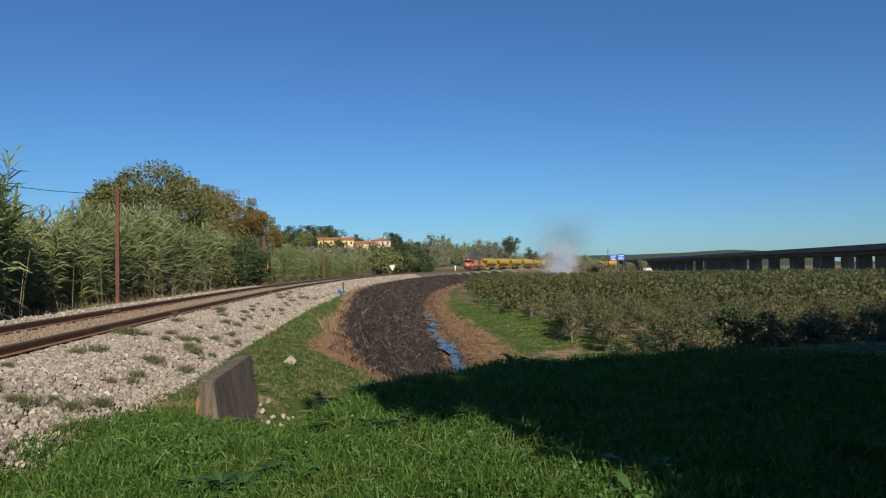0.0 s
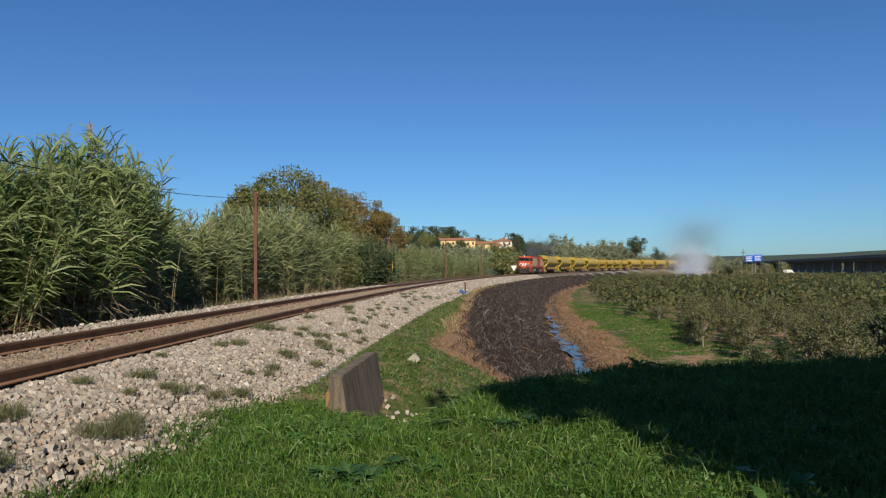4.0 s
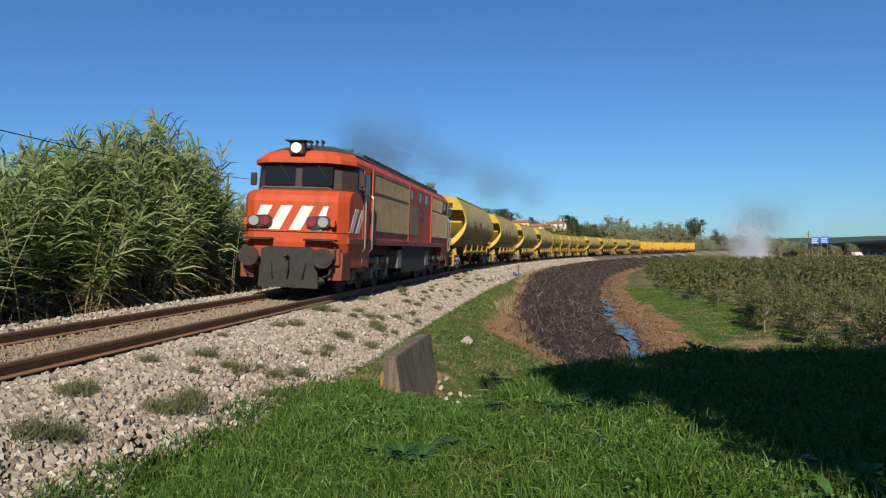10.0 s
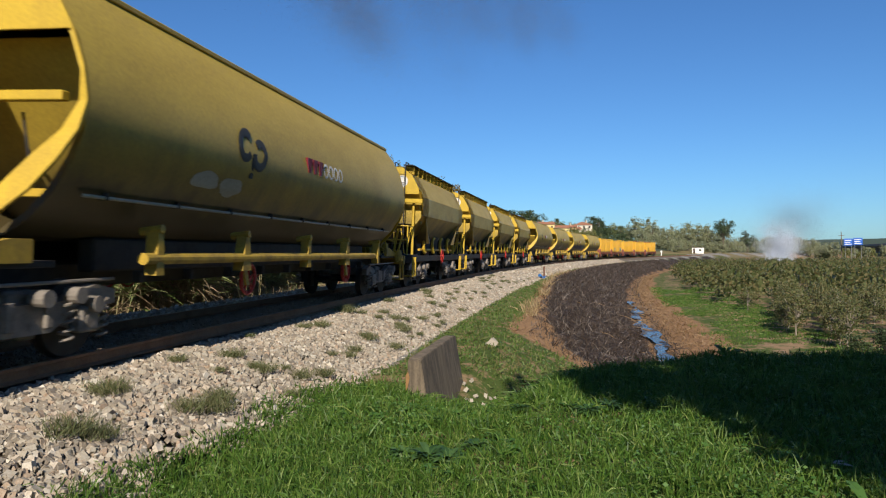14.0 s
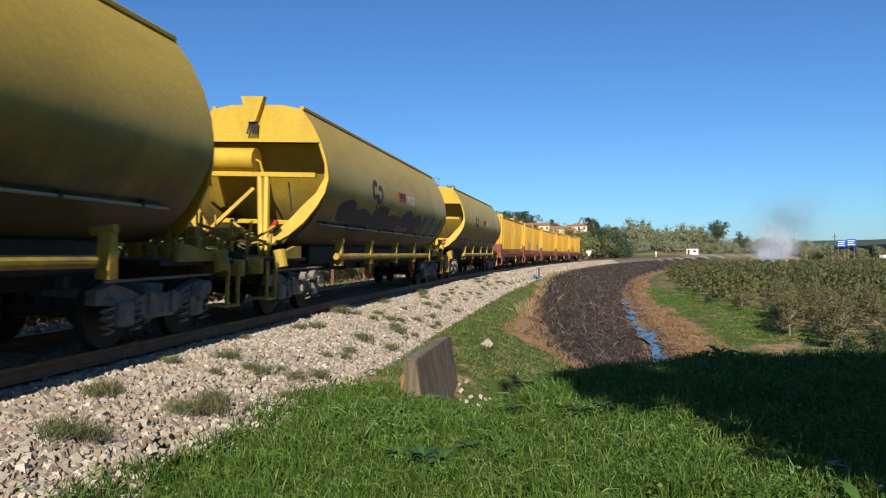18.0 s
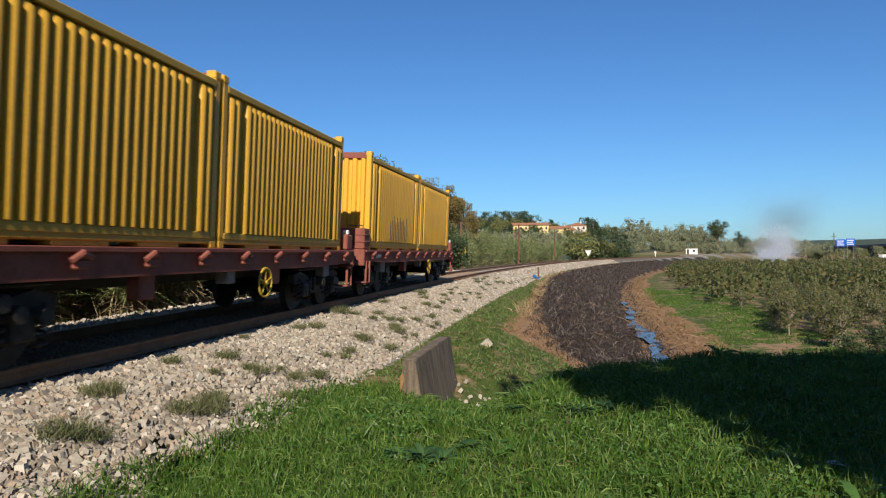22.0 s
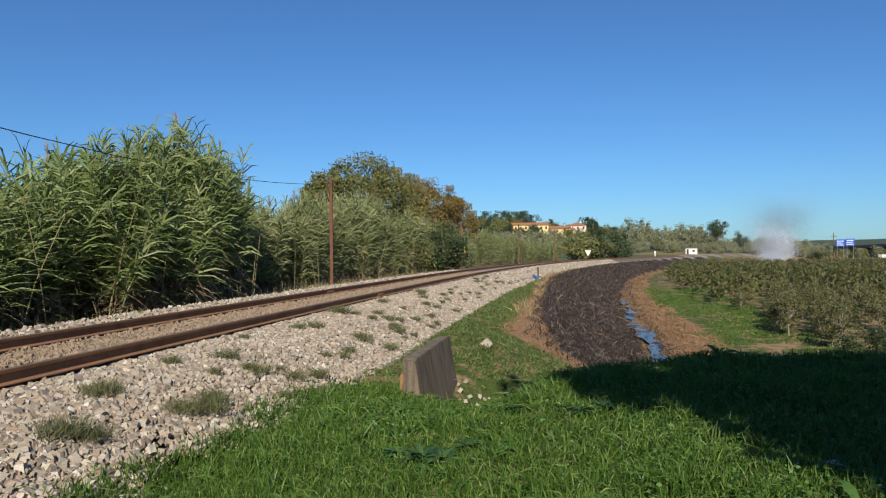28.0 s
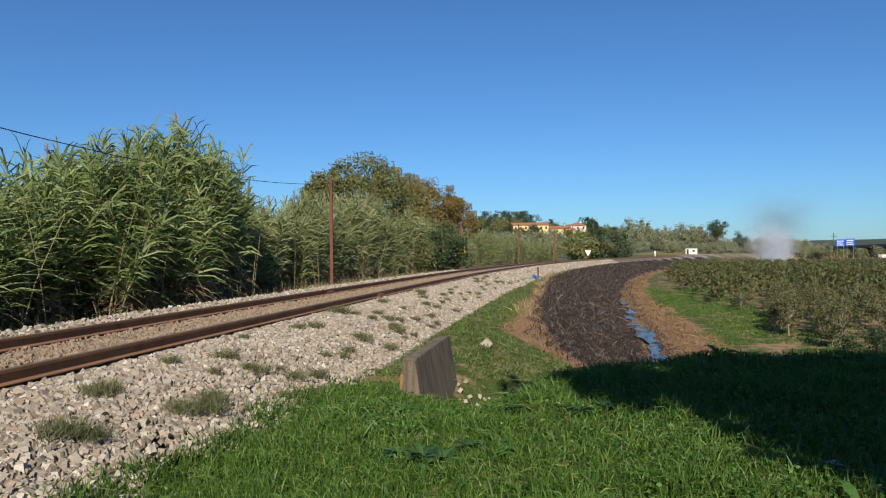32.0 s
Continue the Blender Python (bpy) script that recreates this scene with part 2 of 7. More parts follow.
def part(name, shape, material, parent=None, label="", smooth_by=None):
    """Links a Shape (or a mesh) as one mesh object under a thing or part."""
    me = shape.mesh(name, smooth_by) if isinstance(shape, Shape) else shape
    if material is not None and not me.materials:
        me.materials.append(material)
    ob = new(name, me)
    ob.parent = parent
    if label:
        ob["label"] = label
    return ob


def big_mesh(name, verts, faces_flat, per, material, loops_smooth=False):
    """One mesh from numpy arrays; every face has `per` corners."""
    me = bpy.data.meshes.new(name)
    nf = len(faces_flat) // per
    me.vertices.add(len(verts))
    me.vertices.foreach_set("co", np.asarray(verts, np.float32).ravel())
    me.loops.add(len(faces_flat))
    me.loops.foreach_set("vertex_index", np.asarray(faces_flat, np.int32))
    me.polygons.add(nf)
    me.polygons.foreach_set("loop_start", np.arange(nf, dtype=np.int32) * per)
    me.polygons.foreach_set("loop_total", np.full(nf, per, np.int32))
    me.update(calc_edges=True)
    me.validate()
    if material:
        me.materials.append(material)
    if loops_smooth:
        me.shade_smooth()
    else:
        me.shade_flat()
    return me


def empty(name, m=None):
    ob = new(name)
    ob.empty_display_size = 0.3
    if m is not None:
        ob.matrix_world = m
    return ob


# ================= ground =================
def graded(lo, a, b, hi, fine, grow):
    mid = list(np.arange(a, b, fine))
    left, p, st = [], a, fine
    while p > lo:
        st *= grow
        p -= st
        left.append(p)
    right, p, st = [], mid[-1], fine
    while p < hi:
        st *= grow
        p += st
        right.append(p)
    return np.array(left[::-1] + mid + right)


def ground_material():
    m, nt, b = mat("ground_earth", 0.95, 0, 0.15)
    co = nt.nodes.new("ShaderNodeTexCoord").outputs["Object"]

    def mask(name):
        a = nt.nodes.new("ShaderNodeAttribute")
        a.attribute_name = name
        return a.outputs["Fac"]

    def edged(name, soft=0.12):
        n1 = noise_of(nt, 0.9, 8, co, 0.7)
        f = calc(nt, "ADD", mask(name), calc(nt, "MULTIPLY", calc(nt, "SUBTRACT", n1, 0.5), 0.9))
        return ramp(nt, f, [(0.5 - soft, (0, 0, 0)), (0.5 + soft, (1, 1, 1))])

    fine = noise_of(nt, 9, 8, co, 0.7)
    mid = noise_of(nt, 0.7, 6, co)
    wide = noise_of(nt, 0.05, 4, co)
    # ground under grass is darkened to paint shade into gaps between blades
    grass = mix(nt, mid, ramp(nt, fine, [(0.3, (0.03, 0.05, 0.01)), (0.7, (0.085, 0.125, 0.024))]), (0.075, 0.10, 0.024))
    dry = ramp(nt, fine, [(0.25, (0.14, 0.075, 0.038)), (0.75, (0.40, 0.24, 0.12))])
    burnt = mix(nt, ramp(nt, noise_of(nt, 2.2, 8, co, 0.75), [(0.5, (0, 0, 0)), (0.64, (1, 1, 1))]),
                ramp(nt, fine, [(0.3, (0.013, 0.009, 0.007)), (0.75, (0.065, 0.044, 0.033))]),
                ramp(nt, fine, [(0.3, (0.045, 0.032, 0.025)), (0.75, (0.25, 0.20, 0.165))]))
    soil = mix(nt, mid, ramp(nt, fine, [(0.3, (0.19, 0.12, 0.065)), (0.7, (0.38, 0.25, 0.145))]), (0.29, 0.19, 0.11))
    field = mix(nt, wide, (0.27, 0.19, 0.10), (0.15, 0.14, 0.055))
    # bluish tint puts the haze of the far hills into the woodland colour
    wood = mix(nt, mid, (0.05, 0.072, 0.052), (0.08, 0.10, 0.07))
    gravel = ramp(nt, noise_of(nt, 22, 5, co), [(0.3, (0.12, 0.105, 0.085)), (0.65, (0.36, 0.33, 0.29))])
    c = mix(nt, ramp(nt, noise_of(nt, 1.6, 7, co, 0.75), [(0.5, (0, 0, 0)), (0.62, (1, 1, 1))]), grass, soil)
    for name, col in (("field", field), ("orchard", mix(nt, ramp(nt, mid, [(0.46, (0, 0, 0)), (0.56, (1, 1, 1))]), grass, soil)), ("dry", dry), ("burnt", burnt), ("gravel", gravel), ("hill", wood)):
        c = mix(nt, edged(name), c, col)
    nt.links.new(c, b.inputs["Base Color"])
    bump(nt, b, fine, 0.6, 0.05)
    return m


def build_ground():
    gx = graded(-2600, -14.0, 26.0, 2600, 0.4, 1.07)
    gy = graded(-900, 1.0, 52.0, 2900, 0.4, 1.07)
    X, Y = np.meshgrid(gx, gy)
    Zg = ground_z(X, Y)
    s, d = line_coords(X, Y)
    ny, nx = X.shape
    v = np.stack([X, Y, Zg], -1).reshape(-1, 3)
    idx = np.arange(nx * ny).reshape(ny, nx)
    q = np.stack([idx[:-1, :-1], idx[:-1, 1:], idx[1:, 1:], idx[1:, :-1]], -1).reshape(-1)
    me = big_mesh("ground", v, q, 4, ground_material(), True)
    wob = 0.5 * wave(X, Y, 0.45, 5, 9)
    on_bank = 1 - smooth(0.2, 3.2, Y - bank_edge(X))
    burn = burn_depth(s, d)
    rim = .9 * (1 - smooth(84, 96, s))
    near_bank = on_bank * smooth(3, 4, d)
    zones = {
        "gravel": np.where(d < 0, 1 - smooth(2.7, 3.6, -d + wob * .3), 1 - smooth(-.45, .35, d - shoulder_foot(s) + wob * .25)),
        "burnt": smooth(.2, 1.15, burn - rim + wob * .5) * (1 - smooth(9.6 + wob * .6, 11.2 + wob * .6, d)) * (1 - near_bank) * (1 - smooth(330, 380, s)),
        "dry": np.maximum(.85 * smooth(-.45, .05, burn + wob * .4) * (1 - smooth(.5, 1.4, burn - rim + wob * .4)), smooth(8.6, 9.4, d) * smooth(-.2, .6, burn) * (1 - smooth(13.0 + wob, 14.2 + wob, d))) * (1 - near_bank) * 0.95,
        "orchard": smooth(13.4, 16.0, d + wob) * (1 - smooth(105, 125, d)) * (1 - near_bank) * smooth(11, 16, Y) * 0.8,
        "field": np.maximum(smooth(105, 125, d), smooth(30, 60, -d) * 0.35) + smooth(250, 300, Y),
        "hill": np.maximum(smooth(700, 950, np.hypot(X, Y)), 1.4 * np.exp(-(((X - 38) / 75) ** 2 + ((Y - 395) / 80) ** 2)) + smooth(16, 40, -d)),
    }
    for name, val in zones.items():
        a = me.attributes.new(name, "FLOAT", "POINT")
        a.data.foreach_set("value", np.clip(val, 0, 1).astype(np.float32).ravel())
    return tagged(new("ground", me), "uneven ground with grass bank, burnt ditch and orchard soil", "ground", kind="structure")


build_ground()

# ================= railway track =================
RUST = worn("rusty_rail_steel", (0.29, 0.15, 0.075), (0.17, 0.085, 0.045), 0.8, 0.1, 3.0)
RAIL_TOP = worn("worn_rail_head", (0.30, 0.20, 0.13), (0.2, 0.13, 0.085), 0.5, 0.5, 3.0)
SLEEPER = worn("grey_sleeper_concrete", (0.26, 0.22, 0.18), (0.16, 0.125, 0.095), 0.9, 0, 4)
# bed coloured dark to deepen the shade in the gaps between stones
BALLAST_BED = worn("gap_shade_ballast_bed", (0.15, 0.12, 0.09), (0.09, 0.07, 0.05), 0.95, 0, 6, fine=45)


def swept(profile, stations, off):
    """Profile of (d, z) points over the canted track plane, swept along the line."""
    rings = []
    for s in stations:
        p = at(s)
        th = heading(s)
        row = []
        for a, z in profile:
            dd = (a + off) * math.cos(CANT) + z * math.sin(CANT)
            zz = -(a + off) * math.sin(CANT) + z * math.cos(CANT)
            row.append((p.x + dd * math.cos(th), p.y - dd * math.sin(th), p.z + zz))
        rings.append(row)
    return rings


RAIL_ST = [float(v) for v in np.concatenate([np.arange(-450, 40, 10), np.arange(40, 160, 1.0), np.arange(160, 640, 5.0)])]
track = tagged(empty("railway_track"), "single curved railway track with rusty rails on ballast", "railway track", kind="structure")
RAIL_SECTION = [(-.075, -.172), (.075, -.172), (.075, -.160), (.012, -.140), (.010, -.050), (.036, -.038), (.036, -.003), (-.036, -.003), (-.036, -.038), (-.010, -.050), (-.012, -.140), (-.075, -.160)]
for off in (-0.87, 0.87):
    r = part("rail", Shape().loft(swept(RAIL_SECTION, RAIL_ST, off)), RUST, track, "rust-brown steel rail")
    part("running_surface", Shape().loft(swept([(-.034, -.003), (.034, -.003), (.030, 0.0), (-.030, 0.0)], RAIL_ST, off)), RAIL_TOP, r, "duller brown worn running surface")
# fishplates at a joint near the camera's end and further on
for s_j in (68.6, 86.6, 104.6):
    for off in (-0.87, 0.87):
        sh = Shape()
        for side in (-1, 1):
            sh.loft(swept([(side * .014, -.135), (side * .034, -.130), (side * .034, -.055), (side * .014, -.05)], [s_j - .3, s_j + .3], off))
            for k in (-.22, -.08, .08, .22):
                sh.loft(swept([(side * .03, -.10), (side * .055, -.10), (side * .055, -.075), (side * .03, -.075)], [s_j + k - .014, s_j + k + .014], off))
        part("fishplate", sh, RUST, track)


def sleeper_mesh():
    sh = Shape()
    sh.box(-.13, .13, -1.28, 1.28, -.38, -.20, .02)
    return sh.mesh("sleeper")


SLEEPER_MESH = sleeper_mesh()
SLEEPER_MESH.materials.append(SLEEPER)
for i in range(230):
    s = 58 + i * 0.6
    a, b = at(s), at(s + .1)
    o = new("sleeper", SLEEPER_MESH)
    o.parent = track
    o.matrix_world = pose(a.x, a.y, a.z + random.uniform(-.006, .004), -math.degrees(CANT), 0, math.degrees(math.atan2(a.y - b.y, a.x - b.x)))
bed = Shape().loft(swept([(-3.4, -1.15), (3.5, -1.3), (2.05, -.35), (1.3, -.25), (.8, -.22), (-.8, -.21), (-1.1, -.2), (-1.4, -.14), (-2.1, -.13), (-2.5, -.35)], RAIL_ST, 0))
tagged(part("ballast_bed", bed, BALLAST_BED), "ballast bed under the rails, dark as the shade between stones", "ballast", kind="structure")


# stones of the ballast: real lumps, thickest where the camera stands near
def lump_set(rs, n):
    """n stones as arrays: unit lumps of 8 corners in a squashed box."""
    base = np.array([(x, y, z) for z in (-1, 1) for y in (-1, 1) for x in (-1, 1)], float) * 0.5
    v = base[None] * (1 + rs.uniform(-.27, .27, (n, 8, 3)))
    v *= rs.uniform(.6, 1.15, (n, 1, 3))
    a = rs.normal(size=(n, 4))
    a /= np.linalg.norm(a, axis=1)[:, None]
    w, x, y, z = a.T
    R = np.stack([1 - 2 * (y * y + z * z), 2 * (x * y - z * w), 2 * (x * z + y * w), 2 * (x * y + z * w), 1 - 2 * (x * x + z * z), 2 * (y * z - x * w), 2 * (x * z - y * w), 2 * (y * z + x * w), 1 - 2 * (x * x + y * y)], -1).reshape(n, 3, 3)
    return np.einsum("nij,nkj->nki", R, v)


LUMP_Q = np.array([(0, 2, 3, 1), (4, 5, 7, 6), (0, 1, 5, 4), (2, 6, 7, 3), (0, 4, 6, 2), (1, 3, 7, 5)])


def stone_material():
    m, nt, b = mat("broken_limestone", 0.9, 0, 0.3)
    g = nt.nodes.new("ShaderNodeNewGeometry").outputs["Random Per Island"]
    c = ramp(nt, g, [(0.0, (0.10, 0.073, 0.053)), (0.2, (0.25, 0.19, 0.135)), (0.45, (0.33, 0.275, 0.21)), (0.7, (0.41, 0.36, 0.29)), (0.85, (0.31, 0.185, 0.105)), (1.0, (0.70, 0.64, 0.54))])
    f = noise_of(nt, 60, 4)
    c = mix(nt, 0.4, c, ramp(nt, f, [(0.3, (0.17, 0.145, 0.11)), (0.7, (0.48, 0.44, 0.37))]))
    nt.links.new(c, b.inputs["Base Color"])
    bump(nt, b, f, 0.3, 0.006)
    return m


STONE = stone_material()
STONE_BROWN = worn("rust_dusted_ballast", (0.27, 0.20, 0.135), (0.16, 0.115, 0.078), 0.95, 0, 7, fine=50)


def scatter_stones(name, n, s_rng, d_rng, size, seed, label, dens=None, material=None):
    rs = np.random.RandomState(seed)
    u = rs.rand(n)
    s = s_rng[0] + (s_rng[1] - s_rng[0]) * u ** 1.6
    d = rs.uniform(*d_rng, n)
    if dens is not None:
        keep = rs.rand(n) < dens(s, d)
        s, d = s[keep], d[keep]
        n = len(s)
    th, x0, y0, z0 = (np.interp(s, ST, a) for a in (TH, TX, TY, TZ))
    dc = np.clip(d, -2, 2)
    z = np.interp(d, [-3.4, -2.5, -2.1, -1.4, -1.1, -.8, .8, 1.3, 2.05, 3.5], [-.95, -.35, -.13, -.14, -.19, -.205, -.215, -.245, -.345, -1.02]) + z0 - dc * math.sin(CANT) + rs.uniform(-.012, .022, n)
    c = np.stack([x0 + d * np.cos(th), y0 - d * np.sin(th), z], -1)
    sz = size[0] + (size[1] - size[0]) * rs.rand(n) ** 2
    lum = lump_set(rs, n) * sz[:, None, None]
    v = (lum + c[:, None, :]).reshape(-1, 3)
    f = (LUMP_Q[None] + 8 * np.arange(n)[:, None, None]).reshape(-1)
    return tagged(new(name, big_mesh(name, v, f, 4, material or STONE)), label, "ballast stones", kind="stuff")


SLOPE = scatter_stones("ballast_stones", 76000, (62, 116), (1.0, 3.75), (.038, .088), 11, "loose pale grey and brown ballast stones on the track shoulder",
                       lambda s, d: 1 - smooth(-.25, .45, d - shoulder_foot(s) + .14 * np.sin(s * 1.7) + .1 * np.sin(s * 4.1)))
scatter_stones("ballast_stones", 22000, (62, 115), (-.80, .80), (.03, .07), 12, "brownish ballast stones between the rails", None, STONE_BROWN)
scatter_stones("ballast_stones", 17000, (62, 115), (-3.0, -1.05), (.03, .09), 13, "pale ballast stones beyond the far rail")
scatter_stones("ballast_stones", 9000, (110, 230), (1.25, 3.6), (.09, .22), 14, "pale ballast shoulder further along the curve")


# ================= paints of the train =================
YELLOW = worn("bright_yellow_wagon_paint", (0.56, 0.365, 0.028), (0.33, 0.205, 0.03), 0.55, scale=1.8, amount=(0.42, 0.78), streak=(1, 1, .45))
DULL_YELLOW = worn("dirty_yellow_gear_paint", (0.46, 0.30, 0.035), (0.14, 0.095, 0.04), 0.65, scale=3.5, amount=(0.42, 0.7), fine=22)
OLIVE = worn("grimy_shaded_tank_paint", (0.52, 0.36, 0.045), (0.33, 0.225, 0.045), 0.5, scale=0.9, amount=(0.3, 0.8), streak=(0.6, 1, 1.6), fine=18)
# road and brake dirt from below and the shade of the undercurve are both painted on the hopper's lower plates, broken
# up into runs and blotches
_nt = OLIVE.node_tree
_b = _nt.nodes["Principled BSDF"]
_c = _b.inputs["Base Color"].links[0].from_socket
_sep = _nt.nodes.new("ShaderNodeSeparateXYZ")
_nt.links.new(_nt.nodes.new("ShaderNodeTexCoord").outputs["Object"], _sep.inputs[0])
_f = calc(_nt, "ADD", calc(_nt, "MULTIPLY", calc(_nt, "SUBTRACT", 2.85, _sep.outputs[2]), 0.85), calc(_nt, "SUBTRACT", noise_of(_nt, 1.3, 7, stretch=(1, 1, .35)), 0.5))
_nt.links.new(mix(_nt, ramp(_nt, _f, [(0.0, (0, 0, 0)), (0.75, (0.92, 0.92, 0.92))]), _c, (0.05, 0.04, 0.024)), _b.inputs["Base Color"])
BOX_YELLOW = worn("ochre_container_paint", (0.70, 0.375, 0.03), (0.46, 0.24, 0.03), 0.5, scale=1.2, amount=(0.45, 0.9), streak=(2.0, 2.0, 0.35))
BOX_DULL = worn("faded_ochre_side_paint", (0.56, 0.34, 0.035), (0.36, 0.21, 0.03), 0.6, scale=1.2, amount=(0.4, 0.85), streak=(2.0, 2.0, 0.35))
ORANGE = worn("orange_red_locomotive_paint", (0.54, 0.077, 0.02), (0.16, 0.036, 0.02), 0.58, scale=1.1, amount=(0.38, 0.9), streak=(1.5, 1.5, 0.5))
SOILED_RED = worn("soiled_red_skirt_paint", (0.26, 0.06, 0.03), (0.09, 0.035, 0.025), 0.7, scale=1.6, amount=(0.35, 0.75))
BROWN = worn("dark_brown_cab_paint", (0.055, 0.032, 0.026), (0.03, 0.022, 0.02), 0.5)
ROOF = worn("sooty_roof_grey", (0.06, 0.055, 0.052), (0.025, 0.024, 0.024), 0.8)
GRILLE = worn("grey_olive_louvre_metal", (0.30, 0.235, 0.14), (0.15, 0.115, 0.07), 0.65, 0.1, scale=2)
GRIME = worn("black_greasy_running_gear", (0.045, 0.038, 0.032), (0.02, 0.018, 0.017), 0.75, 0.2, scale=5)
BOGIE = worn("dusty_grey_bogie_steel", (0.25, 0.215, 0.18), (0.09, 0.075, 0.062), 0.8, 0.1, scale=6)
REDBROWN = worn("red_brown_wagon_paint", (0.25, 0.075, 0.05), (0.13, 0.045, 0.033), 0.75, scale=3)
RED = worn("red_handwheel_paint", (0.50, 0.03, 0.02), (0.3, 0.025, 0.02), 0.55)
WHITE = worn("dirty_white_paint", (0.78, 0.74, 0.68), (0.55, 0.5, 0.44), 0.55, scale=4)
MAROON = worn("maroon_sign_paint", (0.20, 0.02, 0.03), (0.14, 0.02, 0.025), 0.6)
INK = worn("dark_sprayed_paint", (0.075, 0.068, 0.055), (0.11, 0.095, 0.06), 0.6)
EMBLEM = worn("dark_emblem_paint", (0.035, 0.033, 0.03), (0.06, 0.055, 0.045), 0.6)
PALE = worn("pale_sprayed_paint", (0.42, 0.40, 0.32), (0.3, 0.28, 0.2), 0.7)
TEAL = worn("teal_sprayed_paint", (0.08, 0.22, 0.19), (0.05, 0.12, 0.11), 0.6)
VIOLET = worn("dark_violet_sprayed_paint", (0.045, 0.035, 0.06), (0.08, 0.06, 0.045), 0.65)
GREEN_TOP = worn("green_tarpaulin_frame", (0.03, 0.13, 0.08), (0.02, 0.08, 0.05), 0.6)
STEEL = worn("bare_handrail_steel", (0.5, 0.48, 0.45), (0.3, 0.27, 0.24), 0.35, 0.8)
_m, _nt, _b = mat("dark_cab_glass", 0.12, 0, 0.2)
_b.inputs["Base Color"].default_value = (0.012, 0.013, 0.014, 1)
GLASS = _m
_m, _nt, _b = mat("lamp_lens", 0.08, 0, 0.6)
_b.inputs["Base Color"].default_value = (0.3, 0.3, 0.28, 1)
LENS = _m
_m, _nt, _b = mat("lit_headlamp_lens", 0.1, 0, 0.6)
_b.inputs["Base Color"].default_value = (0.9, 0.88, 0.8, 1)
_b.inputs["Emission Color"].default_value, _b.inputs["Emission Strength"].default_value = (1, 0.95, 0.85, 1), 0.15
LAMP_ON = _m

SPEED, FRONT_AT_10 = 23.387, 82.134
MOVING = []


def vehicle(name, label, category, group=""):
    return tagged(empty(name), label, category, group)


def rolls(ob, front, length, half):
    """The vehicle's front buffers run `front` metres behind the locomotive's nose."""
    MOVING.append((ob, front + length / 2, half))
    return ob


# ---- running gear shared by all vehicles
def bogie(thing, x, axles, mat_frame, r=0.46, y_frame=1.02, tall=False):
    e = new("bogie")
    e.parent = thing
    e.location = (x, 0, 0)
    xs = [(i - (axles - 1) / 2) * (1.95 if axles == 3 else 1.8) for i in range(axles)]
    L = xs[-1] + 0.55
    for side in (-1, 1):
        y = side * y_frame
        sh = Shape()
        dip = 0.50 if not tall else 0.62
        out = [(-L, .62), (-L, .80), (-L + .35, .88), (-.75, .80), (-.5, .70), (.5, .70), (.75, .80), (L - .35, .88), (L, .80), (L, .62), (L - .4, .60), (.6, dip), (.35, .36), (-.35, .36), (-.6, dip), (-L + .4, .60)]
        sh.prism(out, y - .07, y + .07, "y")
        for hx in (-.28, .28):
            sh.box(hx - .05, hx + .05, y + side * .07 - .03, y + side * .07 + .05, .42, .74, .01)
        fr = part("side_frame", sh, mat_frame, e)
        for ax in xs:
            gear = Shape()
            gear.box(ax - .17, ax + .17, y - .02, y + side * .10 + .06, r - .15, r + .17, .03)
            gear.wheel(ax, y + side * .02, y + side * .17, r, .095, 14)
            part("axlebox", gear, mat_frame, e)
        for ax in xs:
            for cx in (-.30, .30):
                sp = Shape()
                pts = [(ax + cx + .075 * math.cos(a), y + side * .06 + .075 * math.sin(a), r - .22 + .46 * a / (2 * math.pi * 4.5)) for a in np.linspace(0, 2 * math.pi * 4.5, 46)]
                sp.tube(pts, .02, 5)
                part("spring", sp, mat_frame, e)
        # brake rigging and clutter below the frame
        cl = Shape()
        rs = random.Random(int(x * 10) + axles)
        for k in range(5):
            cx = rs.uniform(-L + .2, L - .2)
            cl.box(cx - .08, cx + .1, y - side * .28 - .06, y - side * .28 + .06, rs.uniform(.2, .3), rs.uniform(.5, .75), .02)
        cl.tube([(-L + .1, y + side * .11, .94), (L - .1, y + side * .11, .92)], .022, 6)
        for k in range(3):
            cx = rs.uniform(-L + .3, L - .3)
            cl.wheel(cx, y + side * .05, y + side * .24, .62 + rs.uniform(-.05, .2), .10, 12)
        part("brake_gear", cl, mat_frame, e)
    for ax in xs:
        for side in (-1, 1):
            w = Shape()
            w.wheel(ax, side * .80 - .065, side * .80 + .065, r, r, 28)
            w.wheel(ax, side * .745 - .012, side * .745 + .012, r, r + .03, 28)
            wh = part("wheel", w, GRIME, e, smooth_by=30)
            part("hub", Shape().wheel(ax, side * .86, side * .90, r, .12, 14), mat_frame, e)
        part("axle", Shape().tube([(ax, -.85, r), (ax, .85, r)], .08, 10), GRIME, e)
    part("bolster", Shape().box(-.22, .22, -1.0, 1.0, .55, .85, .04), mat_frame, e)
    return e


